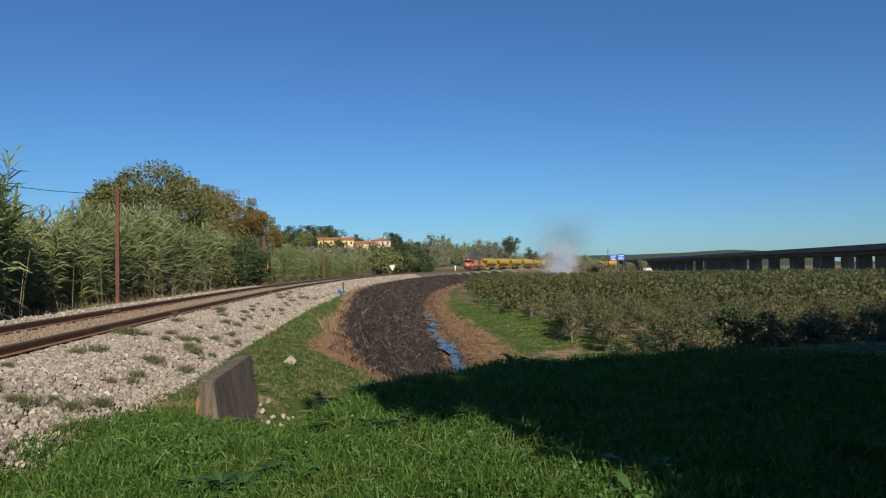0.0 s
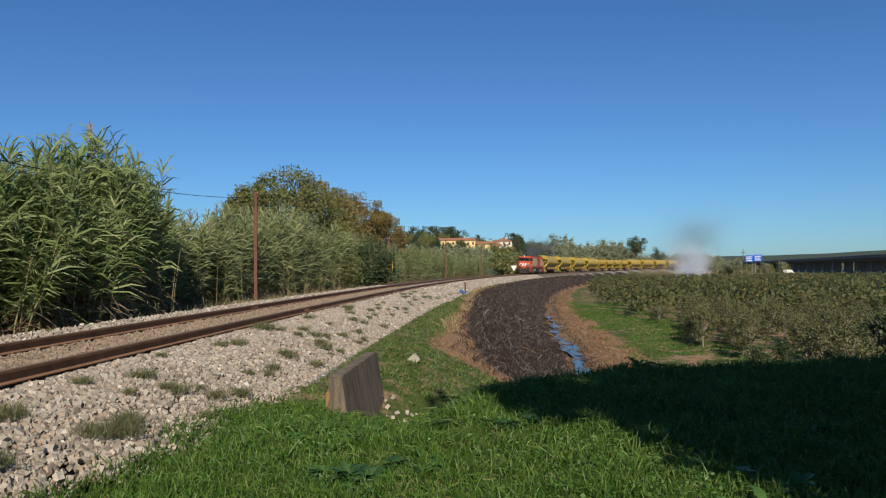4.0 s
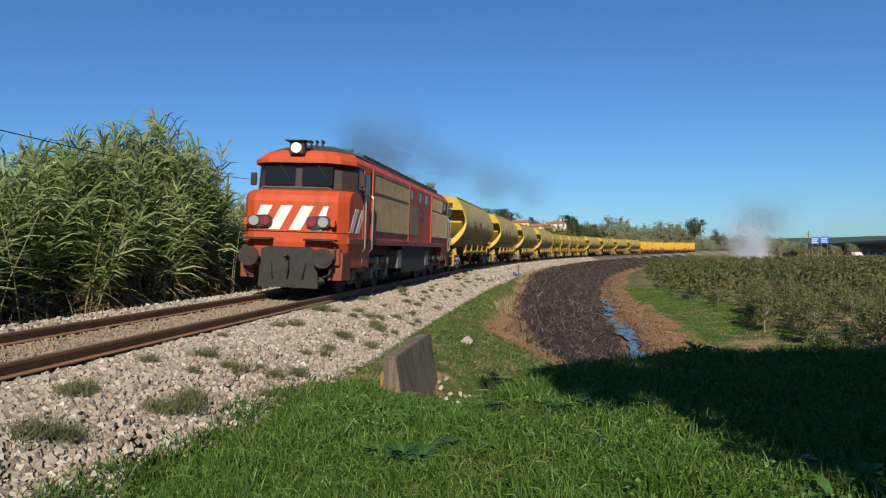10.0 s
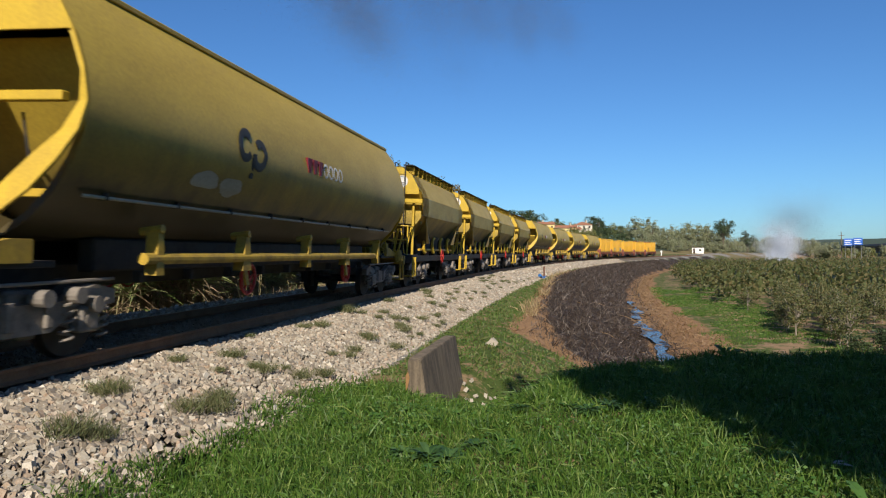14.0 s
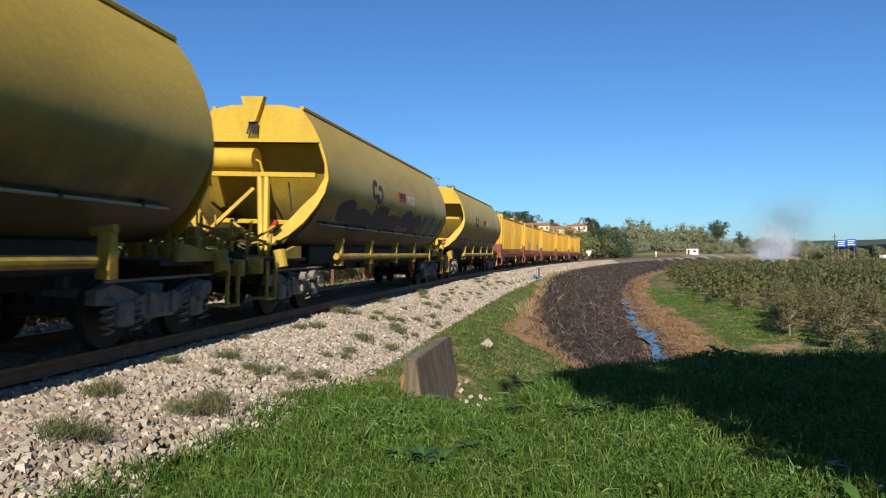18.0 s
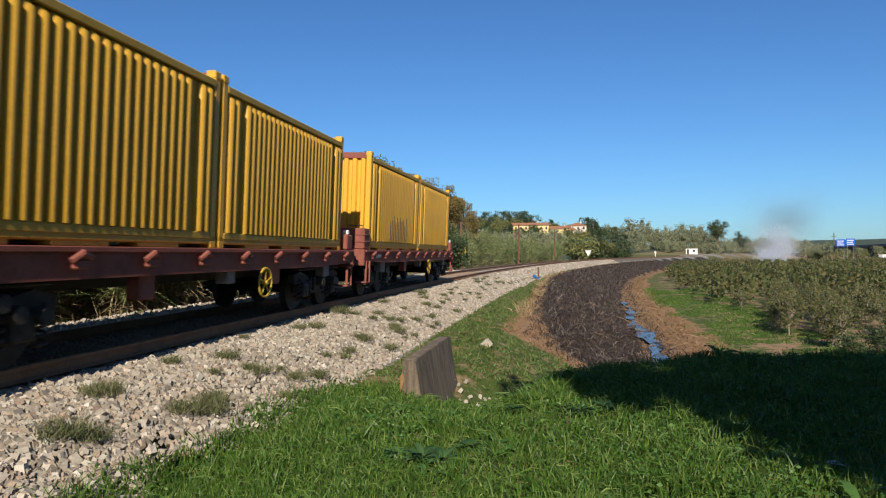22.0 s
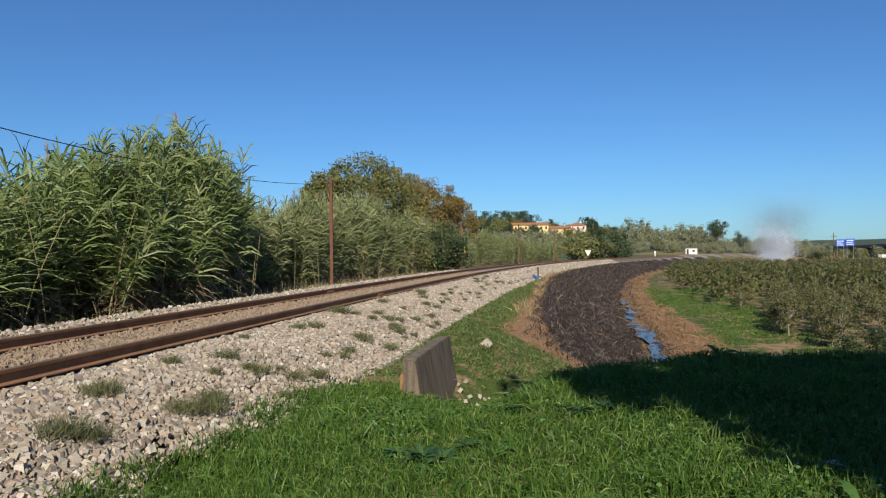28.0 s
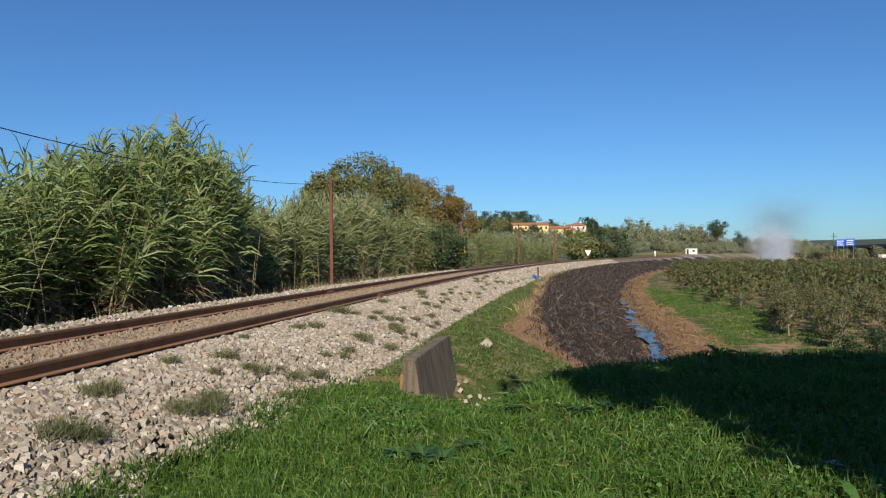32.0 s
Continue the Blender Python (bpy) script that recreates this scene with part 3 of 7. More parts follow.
def buffers(thing, x, sign, material, disc=GRIME, y=0.95, r=0.24):
    for side in (-1, 1):
        sh = Shape()
        sh.tube([(x, side * y, 1.05), (x + sign * .32, side * y, 1.05)], .105, 14)
        sh.tube([(x, side * y, 1.05), (x + sign * .06, side * y, 1.05)], .15, 14)
        b = part("buffer", sh, material, thing, smooth_by=40)
        part("buffer_head", Shape().tube([(x + sign * .32, side * y, 1.05), (x + sign * .37, side * y, 1.05)], r, 22), disc, b)
    hk = Shape()
    hk.tube([(x, 0, 1.05), (x + sign * .22, 0, 1.05), (x + sign * .32, 0, 1.12), (x + sign * .36, 0, 1.05)], .045, 8)
    hk.tube([(x + sign * .2, 0, 1.02), (x + sign * .24, .03, .75), (x + sign * .22, 0, .55)], .03, 6)
    part("coupling_hook", hk, GRIME, thing)
    for side in (-1, 1):
        h = Shape()
        h.tube([(x, side * .45, .98), (x + sign * .16, side * .45, .86), (x + sign * .2, side * .42, .6), (x + sign * .1, side * .4, .45)], .025, 6)
        part("air_hose", h, GRIME, thing)


def ring_wheel(x, y, z, r, spokes=5, rim=.022):
    sh = Shape()
    n = 22
    sh.tube([(x + r * math.cos(2 * math.pi * k / n), y, z + r * math.sin(2 * math.pi * k / n)) for k in range(n + 1)], rim, 6)
    for k in range(spokes):
        a = 2 * math.pi * k / spokes + .3
        sh.tube([(x, y, z), (x + r * math.cos(a), y, z + r * math.sin(a))], rim * .75, 5)
    sh.tube([(x, y - .05, z), (x, y + .05, z)], .04, 8)
    return sh


# ================= diesel locomotive =================
def plan(xf, c, hw, xb=6.6):
    return [(xb, -hw), (xf - c, -hw), (xf - c * .3, -hw + c * .42), (xf, -hw + c * .9), (xf, hw - c * .9), (xf - c * .3, hw - c * .42), (xf - c, hw), (xb, hw)]


def cab_ring(z, xf, c, hw, sg, xb=6.6):
    return [(sg * a, b, z) for a, b in plan(xf, c, hw, xb)]


def locomotive():
    e = vehicle("diesel_locomotive", "orange-red diesel locomotive with white nose stripes and sooty roof", "locomotive")
    HW = 1.42
    body = Shape().prism([(-HW, 1.5), (-HW, 3.74), (-1.24, 3.99), (1.24, 3.99), (HW, 3.74), (HW, 1.5)], -6.62, 6.62)
    part("body", body, ORANGE, e)
    roof = Shape().prism([(-1.27, 3.985), (-1.05, 4.12), (-.6, 4.24), (0, 4.28), (.6, 4.24), (1.05, 4.12), (1.27, 3.985)], -7.9, 7.9)
    part("roof", roof, ROOF, e, "soot-black roof")
    # roof edge walkway and exhaust housings
    for y in (-1.0, 1.0):
        part("roof_rail", Shape().box(-7.2, 6.3, y - .03, y + .03, 4.12, 4.24, .01), ROOF, e)
    for x0, x1, hh in ((1.5, 3.6, .12), (-1.2, .8, .16), (-6.2, -4.0, .14)):
        part("exhaust_housing", Shape().box(x0, x1, -.6, .6, 4.2, 4.28 + hh, .04), ROOF, e)
    for sg in (1, -1):
        low = Shape().loft([cab_ring(z, xf, c, hw, sg) for z, xf, c, hw in ((.78, 9.30, .5, 1.36), (1.2, 9.36, .5, 1.38), (1.45, 9.42, .5, HW), (1.72, 9.42, .5, HW), (1.74, 9.46, .5, HW), (2.55, 9.46, .5, HW), (2.72, 9.42, .52, HW), (2.84, 9.28, .55, 1.41), (2.90, 9.0, .6, 1.41))])
        nose = part("nose", low, ORANGE, e)
        band = Shape().loft([cab_ring(z, xf, c, hw, sg) for z, xf, c, hw in ((2.89, 8.95, .62, 1.40), (2.96, 8.9, .66, 1.39), (3.60, 8.86, .75, 1.39), (3.64, 9.0, .72, 1.40))])
        cab = part("cab_window_band", band, BROWN, e, "dark brown window band of the cab")
        vis = Shape().loft([cab_ring(z, xf, c, hw, sg) for z, xf, c, hw in ((3.63, 9.08, .7, 1.415), (3.74, 9.08, .7, 1.415), (3.90, 8.98, .75, 1.30), (3.99, 8.86, .8, 1.22))])
        part("cab_visor", vis, ORANGE, e)
        top = Shape().loft([cab_ring(z, xf, c, hw, sg) for z, xf, c, hw in ((3.985, 8.84, .8, 1.23), (4.10, 8.6, .9, 1.02), (4.20, 8.2, .7, .7), (4.26, 7.6, .5, .35))])
        part("cab_roof", top, ROOF, e, smooth_by=50)
        # windscreens
        for y0, y1 in ((-.93, -.10), (.10, .93)):
            w = Shape()
            xo = sg * 8.955
            w.add([(xo, y0, 3.02), (xo, y1, 3.02), (xo - sg * .03, y1, 3.54), (xo - sg * .03, y0, 3.54), (xo - sg * .12, y0, 3.02), (xo - sg * .12, y1, 3.02), (xo - sg * .12, y1, 3.54), (xo - sg * .12, y0, 3.54)], [(0, 1, 2, 3), (4, 7, 6, 5), (0, 4, 5, 1), (1, 5, 6, 2), (2, 6, 7, 3), (3, 7, 4, 0)])
            part("windscreen", w, GLASS, cab, "dark reflecting windscreen")
            wp = Shape().tube([(sg * 9.0, (y0 + y1) / 2, 3.62), (sg * 8.985, (y0 + y1) / 2 + .28, 3.2)], .012, 5)
            part("wiper", wp, GRIME, cab)
        part("cab_handrail", Shape().tube([(sg * 9.12, -.95, 2.90), (sg * 9.12, -.9, 2.955), (sg * 9.12, .9, 2.955), (sg * 9.12, .95, 2.90)], .014, 6), STEEL, e)
        # white warning stripes
        for k, y0 in enumerate((-1.12, -.58, -.02, .55)):
            z0, z1, wd, sl = 1.78, 2.43, .31, .34
            ys = [max(-1.02, min(1.02, v)) for v in (y0, y0 + wd, y0 + wd + sl, y0 + sl)]
            zz = [z0, z0, z1, z1]
            if k == 0:
                ys, zz = [-1.0, -.81, -.47, -.78], [1.9, z0, z1, z1]
            st = Shape().add([(sg * x, y, z) for x in (9.461, 9.468) for y, z in zip(ys, zz)], [(0, 1, 2, 3), (4, 5, 6, 7), (0, 1, 5, 4), (1, 2, 6, 5), (2, 3, 7, 6), (3, 0, 4, 7)])
            part("warning_stripe", st, WHITE, nose, "white slanted warning stripe")
        for side in (-1, 1):
            for x0 in (8.85, 8.25):
                st = Shape().add([(sg * (x0 + a), side * y, z) for y in (1.421, 1.427) for a, z in ((.08, 1.76), (-.27, 1.76), (-.82, 2.44), (-.47, 2.44))], [(0, 1, 2, 3), (4, 5, 6, 7), (0, 1, 5, 4), (1, 2, 6, 5), (2, 3, 7, 6), (3, 0, 4, 7)])
                part("warning_stripe", st, WHITE, nose, "dirty white side stripe")
        # lamps
        for side in (-1, 1):
            hs = Shape()
            n = 12
            out = [(side * .78 + .17 * math.cos(a) + (.16 if math.cos(a) > 0 else -.16), 2.0 + .17 * math.sin(a)) for a in (2 * math.pi * k / n for k in range(n))]
            hs.add([(sg * x, y, z) for x in (9.46, 9.55) for y, z in out], [tuple(range(n)), tuple(range(n, 2 * n))] + [(k, (k + 1) % n, n + (k + 1) % n, n + k) for k in range(n)])
            lamp = part("lamp_cluster", hs, BROWN, e)
            part("headlamp", Shape().tube([(sg * 9.55, side * .92, 2.0), (sg * 9.60, side * .92, 2.0)], .135, 18), LENS, lamp, "round clear headlamp")
            part("tail_lamp", Shape().tube([(sg * 9.55, side * .62, 2.0), (sg * 9.59, side * .62, 2.0)], .12, 18), MAROON, lamp, "dark red tail lamp")
            part("bracket", Shape().box(*(sorted((sg * 9.44, sg * 9.56))), side * 1.16 - .06, side * 1.16 + .06, 1.88, 2.08, .02), ORANGE, e)
            part("step", Shape().box(*(sorted((sg * 9.42, sg * 9.66))), side * .85 - .42, side * .85 + .42, 1.50, 1.56, .01), GRIME, e)
            stp = Shape().prism([(side * 1.0, .45), (side * 1.36, .45), (side * 1.38, 1.2), (side * 1.0, 1.2)], *(sorted((sg * 8.5, sg * 9.28))))
            part("skirt", stp, SOILED_RED, e)
        bx = Shape().box(*(sorted((sg * 8.9, sg * 9.16))), -.2, .2, 3.84, 4.20, .03)
        hb = part("top_headlamp_box", bx, BROWN, e)
        part("top_headlamp", Shape().tube([(sg * 9.16, 0, 4.02), (sg * 9.20, 0, 4.02)], .14, 20), LAMP_ON, hb, "shining round top headlamp")
        part("lamp_hood", Shape().box(*(sorted((sg * 8.85, sg * 9.25))), -.3, .3, 4.20, 4.23, .008), GRIME, hb)
        hn = Shape()
        for yy in (.18, .34, .5):
            hn.tube([(sg * 8.5, yy, 4.26), (sg * 8.62, yy, 4.30)], .05, 8, r2=.03)
            hn.tube([(sg * 8.56, yy, 4.14), (sg * 8.56, yy, 4.28)], .03, 6)
        part("horn", hn, GRIME, e)
        # front gear
        buffers(e, sg * 9.36, sg, GRIME, y=.98, r=.27)
        pl = Shape().prism([(-.80, .22), (.80, .22), (.74, 1.25), (.55, 1.33), (-.55, 1.33), (-.74, 1.25)], *(sorted((sg * 9.40, sg * 9.47))))
        part("snow_plate", pl, GRIME, e, "dark steel plate below the nose")
        part("buffer_beam", Shape().box(*(sorted((sg * 9.2, sg * 9.38))), -1.32, 1.32, .85, 1.3, .02), SOILED_RED, e)
        for side in (-1, 1):
            part("cable", Shape().tube([(sg * 9.4, side * 1.2, 1.4), (sg * 9.5, side * 1.22, 1.1), (sg * 9.55, side * 1.12, .62), (sg * 9.5, side * .9, .5)], .03, 6), GRIME, e)
        # cab side doors, windows and grab rails
        for side in (-1, 1):
            y = side * 1.425
            xa, xb = (6.95, 7.62) if sg > 0 else (8.0, 8.5)
            d = Shape().box(*(sorted((sg * xa, sg * xb))), *(sorted((y - side * .02, y + side * .012))), 1.62, 3.62, .01)
            dr = part("cab_door", d, ORANGE, e)
            part("door_window", Shape().box(*(sorted((sg * (xa + .1), sg * (xb - .1)))), *(sorted((y, y + side * .018))), 2.9, 3.5, .01), GLASS, dr)
            part("side_window", Shape().box(*(sorted((sg * (xb + .12), sg * (xb + .5)))), *(sorted((side * 1.38, side * 1.41))), 3.0, 3.55, .01), GLASS, e)
            part("mirror", Shape().box(*(sorted((sg * 8.2, sg * 8.28))), *(sorted((side * 1.45, side * 1.62))), 3.05, 3.42, .02), GRIME, e)
            for gx in (xa - .06, xb + .07):
                part("grab_rail", Shape().tube([(sg * gx, y + side * .02, 1.25), (sg * gx, y + side * .09, 1.32), (sg * gx, y + side * .09, 2.85), (sg * gx, y + side * .02, 2.92)], .018, 6), STEEL, e)
    # sides: louvres, panels, small windows
    for side in (-1, 1):
        y0 = side * 1.42

        def louvre(x0, x1, z0, z1, step, deep=.03):
            fr = Shape()
            yo = y0 + side * .035
            for a0, a1, b0, b1 in ((x0, x1, z0 - .03, z0), (x0, x1, z1, z1 + .03), (x0 - .04, x0, z0 - .03, z1 + .03), (x1, x1 + .04, z0 - .03, z1 + .03)):
                fr.box(a0, a1, min(y0, yo), max(y0, yo), b0, b1, .006)
            f = part("louvre_frame", fr, GRILLE, e)
            n = int((x1 - x0) / step)
            sl = Shape()
            for k in range(n):
                xa = x0 + (k + .5) * (x1 - x0) / n
                sl.prism([(xa + step * .46, y0 + side * .003), (xa - step * .1, y0 + side * deep), (xa - step * .3, y0 + side * deep * .85), (xa + step * .1, y0 + side * .003)], z0, z1, "z")
            part("louvre", sl, GRILLE, f, "grey-olive vertical louvre slats")

        louvre(1.5, 6.62, 1.9, 3.02, .075)
        louvre(1.5, 6.62, 3.09, 3.62, .075)
        louvre(-7.93, -3.45, 1.9, 3.02, .13, .055)
        louvre(-6.2, -3.45, 3.09, 3.62, .13, .055)
        yy = sorted((y0 - side * .01, y0 + side * .02))
        part("side_panel", Shape().box(-.4, 1.28, *yy, 1.9, 3.04, .01), GRILLE, e, "grey streaked side panel")
        for x0, x1 in ((.75, 1.15), (-.95, -.5), (-2.35, -1.75), (-7.25, -6.7)):
            part("small_window", Shape().box(x0, x1, *yy, 3.24, 3.6, .015), GLASS, e)
        for x0 in (6.72, 1.4, -3.34):
            part("beading", Shape().box(x0 - .04, x0 + .04, *(sorted((y0, y0 + side * .05))), 1.62, 3.74, .015), ORANGE, e)
        part("sole_bar", Shape().box(-9.0, 9.0, *(sorted((y0 - side * .05, y0 + side * .03))), 1.44, 1.62, .015), REDBROWN, e, "grimy red-brown sole bar")
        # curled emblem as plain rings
        em = Shape()
        for cx, cz, a0, a1 in ((-1.0, 2.78, 3.74, 8.74), (-1.5, 2.68, .94, 6.04)):
            em.tube([(cx + .22 * math.cos(a), y0 + side * .012, cz + .22 * math.sin(a)) for a in np.linspace(a0, a1, 18)], .055, 6)
        em.tube([(-1.28, y0 + side * .012, 2.7), (-1.28, y0 + side * .012, 2.25)], .05, 6)
        em.flatten(lambda z: y0)
        part("emblem", em, BROWN, e, "dark curled emblem")
        # underframe boxes
        part("fuel_tank", Shape().box(-2.6, 2.0, *(sorted((side * .55, side * 1.36))), .42, 1.48, .06), GRIME, e, "black greasy fuel tank")
        part("battery_box", Shape().box(2.05, 2.75, *(sorted((side * .9, side * 1.38))), .62, 1.3, .03), BOGIE, e, "dusty grey equipment box")
        part("battery_box", Shape().box(-3.35, -2.65, *(sorted((side * .9, side * 1.38))), .62, 1.25, .03), BOGIE, e, "dusty grey equipment box")
        for k, px in enumerate((4.2, 5.6, 7.3, -4.6, -6.1, -7.4)):
            sh = Shape()
            sh.tube([(px, side * 1.22, .95), (px, side * 1.38, .95)], .13, 12)
            sh.box(px - .4, px + .4, *(sorted((side * 1.12, side * 1.26))), .86, 1.06, .03)
            part("brake_cylinder", sh, BOGIE, e)
    part("underframe", Shape().box(-9.0, 9.0, -1.1, 1.1, 1.1, 1.5, .03), GRIME, e)
    bogie(e, 5.6, 3, BOGIE, r=.52, y_frame=1.12, tall=True)
    bogie(e, -5.6, 3, BOGIE, r=.52, y_frame=1.12, tall=True)
    return e


# ================= large hopper wagons =================
SECTION = [(0, 4.52), (.60, 4.52), (1.06, 4.43), (1.32, 4.10), (1.54, 3.70), (1.68, 3.30), (1.74, 2.92), (1.70, 2.60), (1.56, 2.28), (1.34, 1.94), (1.06, 1.65), (.74, 1.45), (0, 1.38)]
XF, XR = 6.98, -7.15


def section_ring(x, k=0.0):
    pts = SECTION + [(-a, b) for a, b in SECTION[-2:0:-1]]
    return [(x, a - math.copysign(min(abs(a), k), a), b - (k if b > 3 else -k)) for a, b in pts]


def hopper(variant):
    lab = {"ladder": "grimy yellow bulging hopper wagon with an end ladder", "tank": "grimy yellow bulging hopper wagon with an end air tank"}[variant]
    e = vehicle("hopper_wagon", lab, "freight wagon", "large hopper wagons")
    sh = Shape().loft([section_ring(XF - 2.4, .06), section_ring(XF, .06), section_ring(XF, 0), section_ring(XR, 0), section_ring(XR, .06), section_ring(XR + 2.4, .06)], caps=False)
    part("hopper_body", sh, OLIVE, e, "dull grimy yellow curved hopper side, shade painted in low", smooth_by=28)
    ridge = Shape()
    for y in (-1.05, 1.05):
        ridge.box(XR, XF, y - .05, y + .05, 4.42, 4.50, .015)
    part("roof_edge", ridge, OLIVE, e)
    part("roof_hatch", Shape().box(XR + .5, XF - .5, -.4, .4, 4.5, 4.6, .03), OLIVE, e)
    for sg, x in ((1, XF), (-1, XR)):
        # shield, rims, sloping end sheet
        o = [(a, b) for a, b in SECTION[:5]]
        pts = [(a, b) for a, b in o] + [(-a, b) for a, b in o[:0:-1]]
        part("end_shield", Shape().prism(pts, *(sorted((x, x + sg * .035)))), YELLOW, e, "bright yellow end shield")
        for side in (-1, 1):
            sec = SECTION[4:12]
            wd = [.03, .035, .10, .20, .30, .34, .32, .20]
            run = [0, 0, 0, .08, .20, .33, .46, .56]
            outer = [(side * a, b, sg * r) for (a, b), r in zip(sec, run)]
            inner = [(side * (a - w), b + .04 * (i > 3), sg * r) for (a, b), w, r, i in zip(sec, wd, run, range(8))]
            n = len(outer)
            v = [(xx + r, a, b) for xx in (x - sg * .02, x + sg * .03) for a, b, r in outer + inner]
            f = []
            for k in range(n - 1):
                f += [(k, k + 1, n + k + 1, n + k), (2 * n + k, 2 * n + k + 1, 3 * n + k + 1, 3 * n + k), (k, k + 1, 2 * n + k + 1, 2 * n + k), (n + k, n + k + 1, 3 * n + k + 1, 3 * n + k)]
            part("end_plate", Shape().add(v, f), YELLOW, e, "bright yellow plate curving down to the end sill")
        sheet = []
        for z in (3.72, 3.3, 2.92, 2.5, 2.1, 1.75, 1.48):
            xs, hw = x - sg * (.35 + (3.72 - z) * .83), side_y(z) - .05
            sheet.append([(xs, -hw, z), (xs, hw, z), (xs - sg * .06, hw, z), (xs - sg * .06, -hw, z)])
        # the low darkening of OLIVE gives this sheet both grime and shade
        part("slope_sheet", Shape().loft(sheet), OLIVE, e, "grimy sloping end sheet with shade in its lower colour")
        part("cross_beam", Shape().box(*(sorted((x - sg * .10, x + sg * .02))), -1.42, 1.42, 2.93, 3.04, .01), YELLOW, e)
        part("cross_beam", Shape().box(*(sorted((x - sg * .5, x - sg * .4))), -1.0, 1.0, 1.9, 2.0, .01), YELLOW, e)
        for y0, y1 in ((.10, .34), (.26, .44)):
            part("post", Shape().tube([(x - sg * .05, y0, 2.96), (x + sg * .25, y1, 1.2)], .07, 6), YELLOW, e)
        part("strut", Shape().tube([(x - sg * .3, -.15, 2.7), (x + sg * .1, -.95, 1.75)], .055, 6), YELLOW, e)
        part("lifting_rod", Shape().tube([(x - sg * .25, .7, 2.85), (x - sg * .3, .78, 2.2)], .018, 5), GRIME, e)
        if variant == "tank" and sg > 0:
            part("hopper_top_bracket", Shape().prism([(-.30, 4.68), (.24, 4.68), (.06, 4.12), (-.12, 4.12)], x + .03, x + .2), YELLOW, e)
            br = Shape()
            for k in range(4):
                br.tube([(x + .12, -.1 + k * .06, 4.12), (x + .15, -.14 + k * .07, 3.86)], .025, 5)
            part("top_latch", br, GRIME, e)
            tk = Shape().tube([(x - .1, -1.3, 3.32), (x - .1, -1.26, 3.32), (x - .1, -.06, 3.32), (x - .1, -.02, 3.32)], .26, 20)
            t = part("air_tank", tk, YELLOW, e, "bright yellow cylindrical air tank", smooth_by=40)
            part("tank_pipe", Shape().tube([(x - .1, -.02, 3.32), (x + .0, .12, 3.25), (x - .05, .2, 2.9)], .03, 6), YELLOW, t)
        else:
            sl = Shape()
            for yy in (.06, .40):
                sl.tube([(x + sg * .08, yy, 4.42), (x + sg * .10, yy - .12, 3.66), (x + sg * .5, yy - .5, 2.2)], .022, 6)
            for k in range(7):
                f = k / 6
                zz = 4.3 - f * 2.0
                yo = -.12 * min(1, (4.42 - zz) / .76) - max(0, (3.66 - zz)) / 1.46 * .38
                xo = x + sg * (.09 + max(0, (3.66 - zz)) / 1.46 * .4)
                sl.tube([(xo, .06 + yo, zz), (xo, .40 + yo, zz)], .016, 5)
            part("ladder", sl, YELLOW, e, "yellow end ladder")
            part("data_plate", Shape().box(*(sorted((x + sg * .035, x + sg * .045))), .62, .86, 3.82, 4.12), BROWN, e)
            la = Shape().tube([(x + sg * .1, -.5, 4.62), (x + sg * .1, -.48, 3.5)], .04, 6)
            la.box(*(sorted((x + sg * .05, x + sg * .22))), -.62, -.36, 4.5, 4.64, .02)
            la.box(*(sorted((x + sg * .05, x + sg * .2))), -.62, -.40, 3.42, 3.66, .02)
            part("discharge_linkage", la, DULL_YELLOW, e)
            bars = Shape()
            for zz, a0, a1 in ((3.98, -1.0, .25), (3.86, -.8, .05)):
                q = a0
                rs = random.Random(int(zz * 100))
                while q < a1:
                    w = rs.uniform(.06, .2)
                    bars.box(*(sorted((x + sg * .034, x + sg * .040))), q, q + w, zz, zz + .07)
                    q += w + .05
            part("lettering", bars, DULL_YELLOW, e, "faded brown unreadable lettering")
        # end platform, railings and brake clutter
        xe = sg * 9.12
        part("end_platform", Shape().box(*(sorted((x - sg * .3, xe))), -1.15, 1.15, 1.10, 1.18, .01), GRIME, e)
        part("headstock", Shape().box(*(sorted((xe, xe + sg * .15))), -1.3, 1.3, .88, 1.18, .02), DULL_YELLOW, e)
        for side in (-1, 1):
            g = Shape().prism([(x + sg * .1, 1.16), (x + sg * 1.4, 1.16), (x + sg * 1.4, 1.22), (x + sg * .4, 1.42), (x + sg * .1, 1.42)], *(sorted((side * 1.12, side * 1.2))), "y")
            part("gusset", g, DULL_YELLOW, e)
            part("step", Shape().box(*(sorted((xe - sg * .55, xe - sg * .1))), *(sorted((side * 1.0, side * 1.34))), .38, .42, .008), DULL_YELLOW, e)
            hang = Shape()
            for q in (.12, .5):
                hang.box(*(sorted((xe - sg * q, xe - sg * (q + .05)))), *(sorted((side * 1.28, side * 1.34))), .4, 1.12, .008)
            part("step_hanger", hang, DULL_YELLOW, e)
            part("corner_guard", Shape().tube([(xe - sg * .75, side * 1.25, 1.34), (xe - sg * .75, side * 1.33, 1.0)], .13, 10), DULL_YELLOW, e)
        rs = random.Random(31 if sg > 0 else 77)
        cl = Shape()
        for k in range(26):
            px, py = x + sg * rs.uniform(.3, 2.3), rs.uniform(-.8, .95)
            if rs.random() < .55:
                cl.tube([(px, py, 1.18), (px + rs.uniform(-.1, .1), py + rs.uniform(-.1, .1), rs.uniform(1.45, 2.1))], rs.uniform(.018, .04), 5)
            else:
                cl.tube([(px, py - rs.uniform(.1, .4), rs.uniform(1.3, 1.95)), (px, py + rs.uniform(.1, .4), rs.uniform(1.3, 1.95))], rs.uniform(.018, .045), 5)
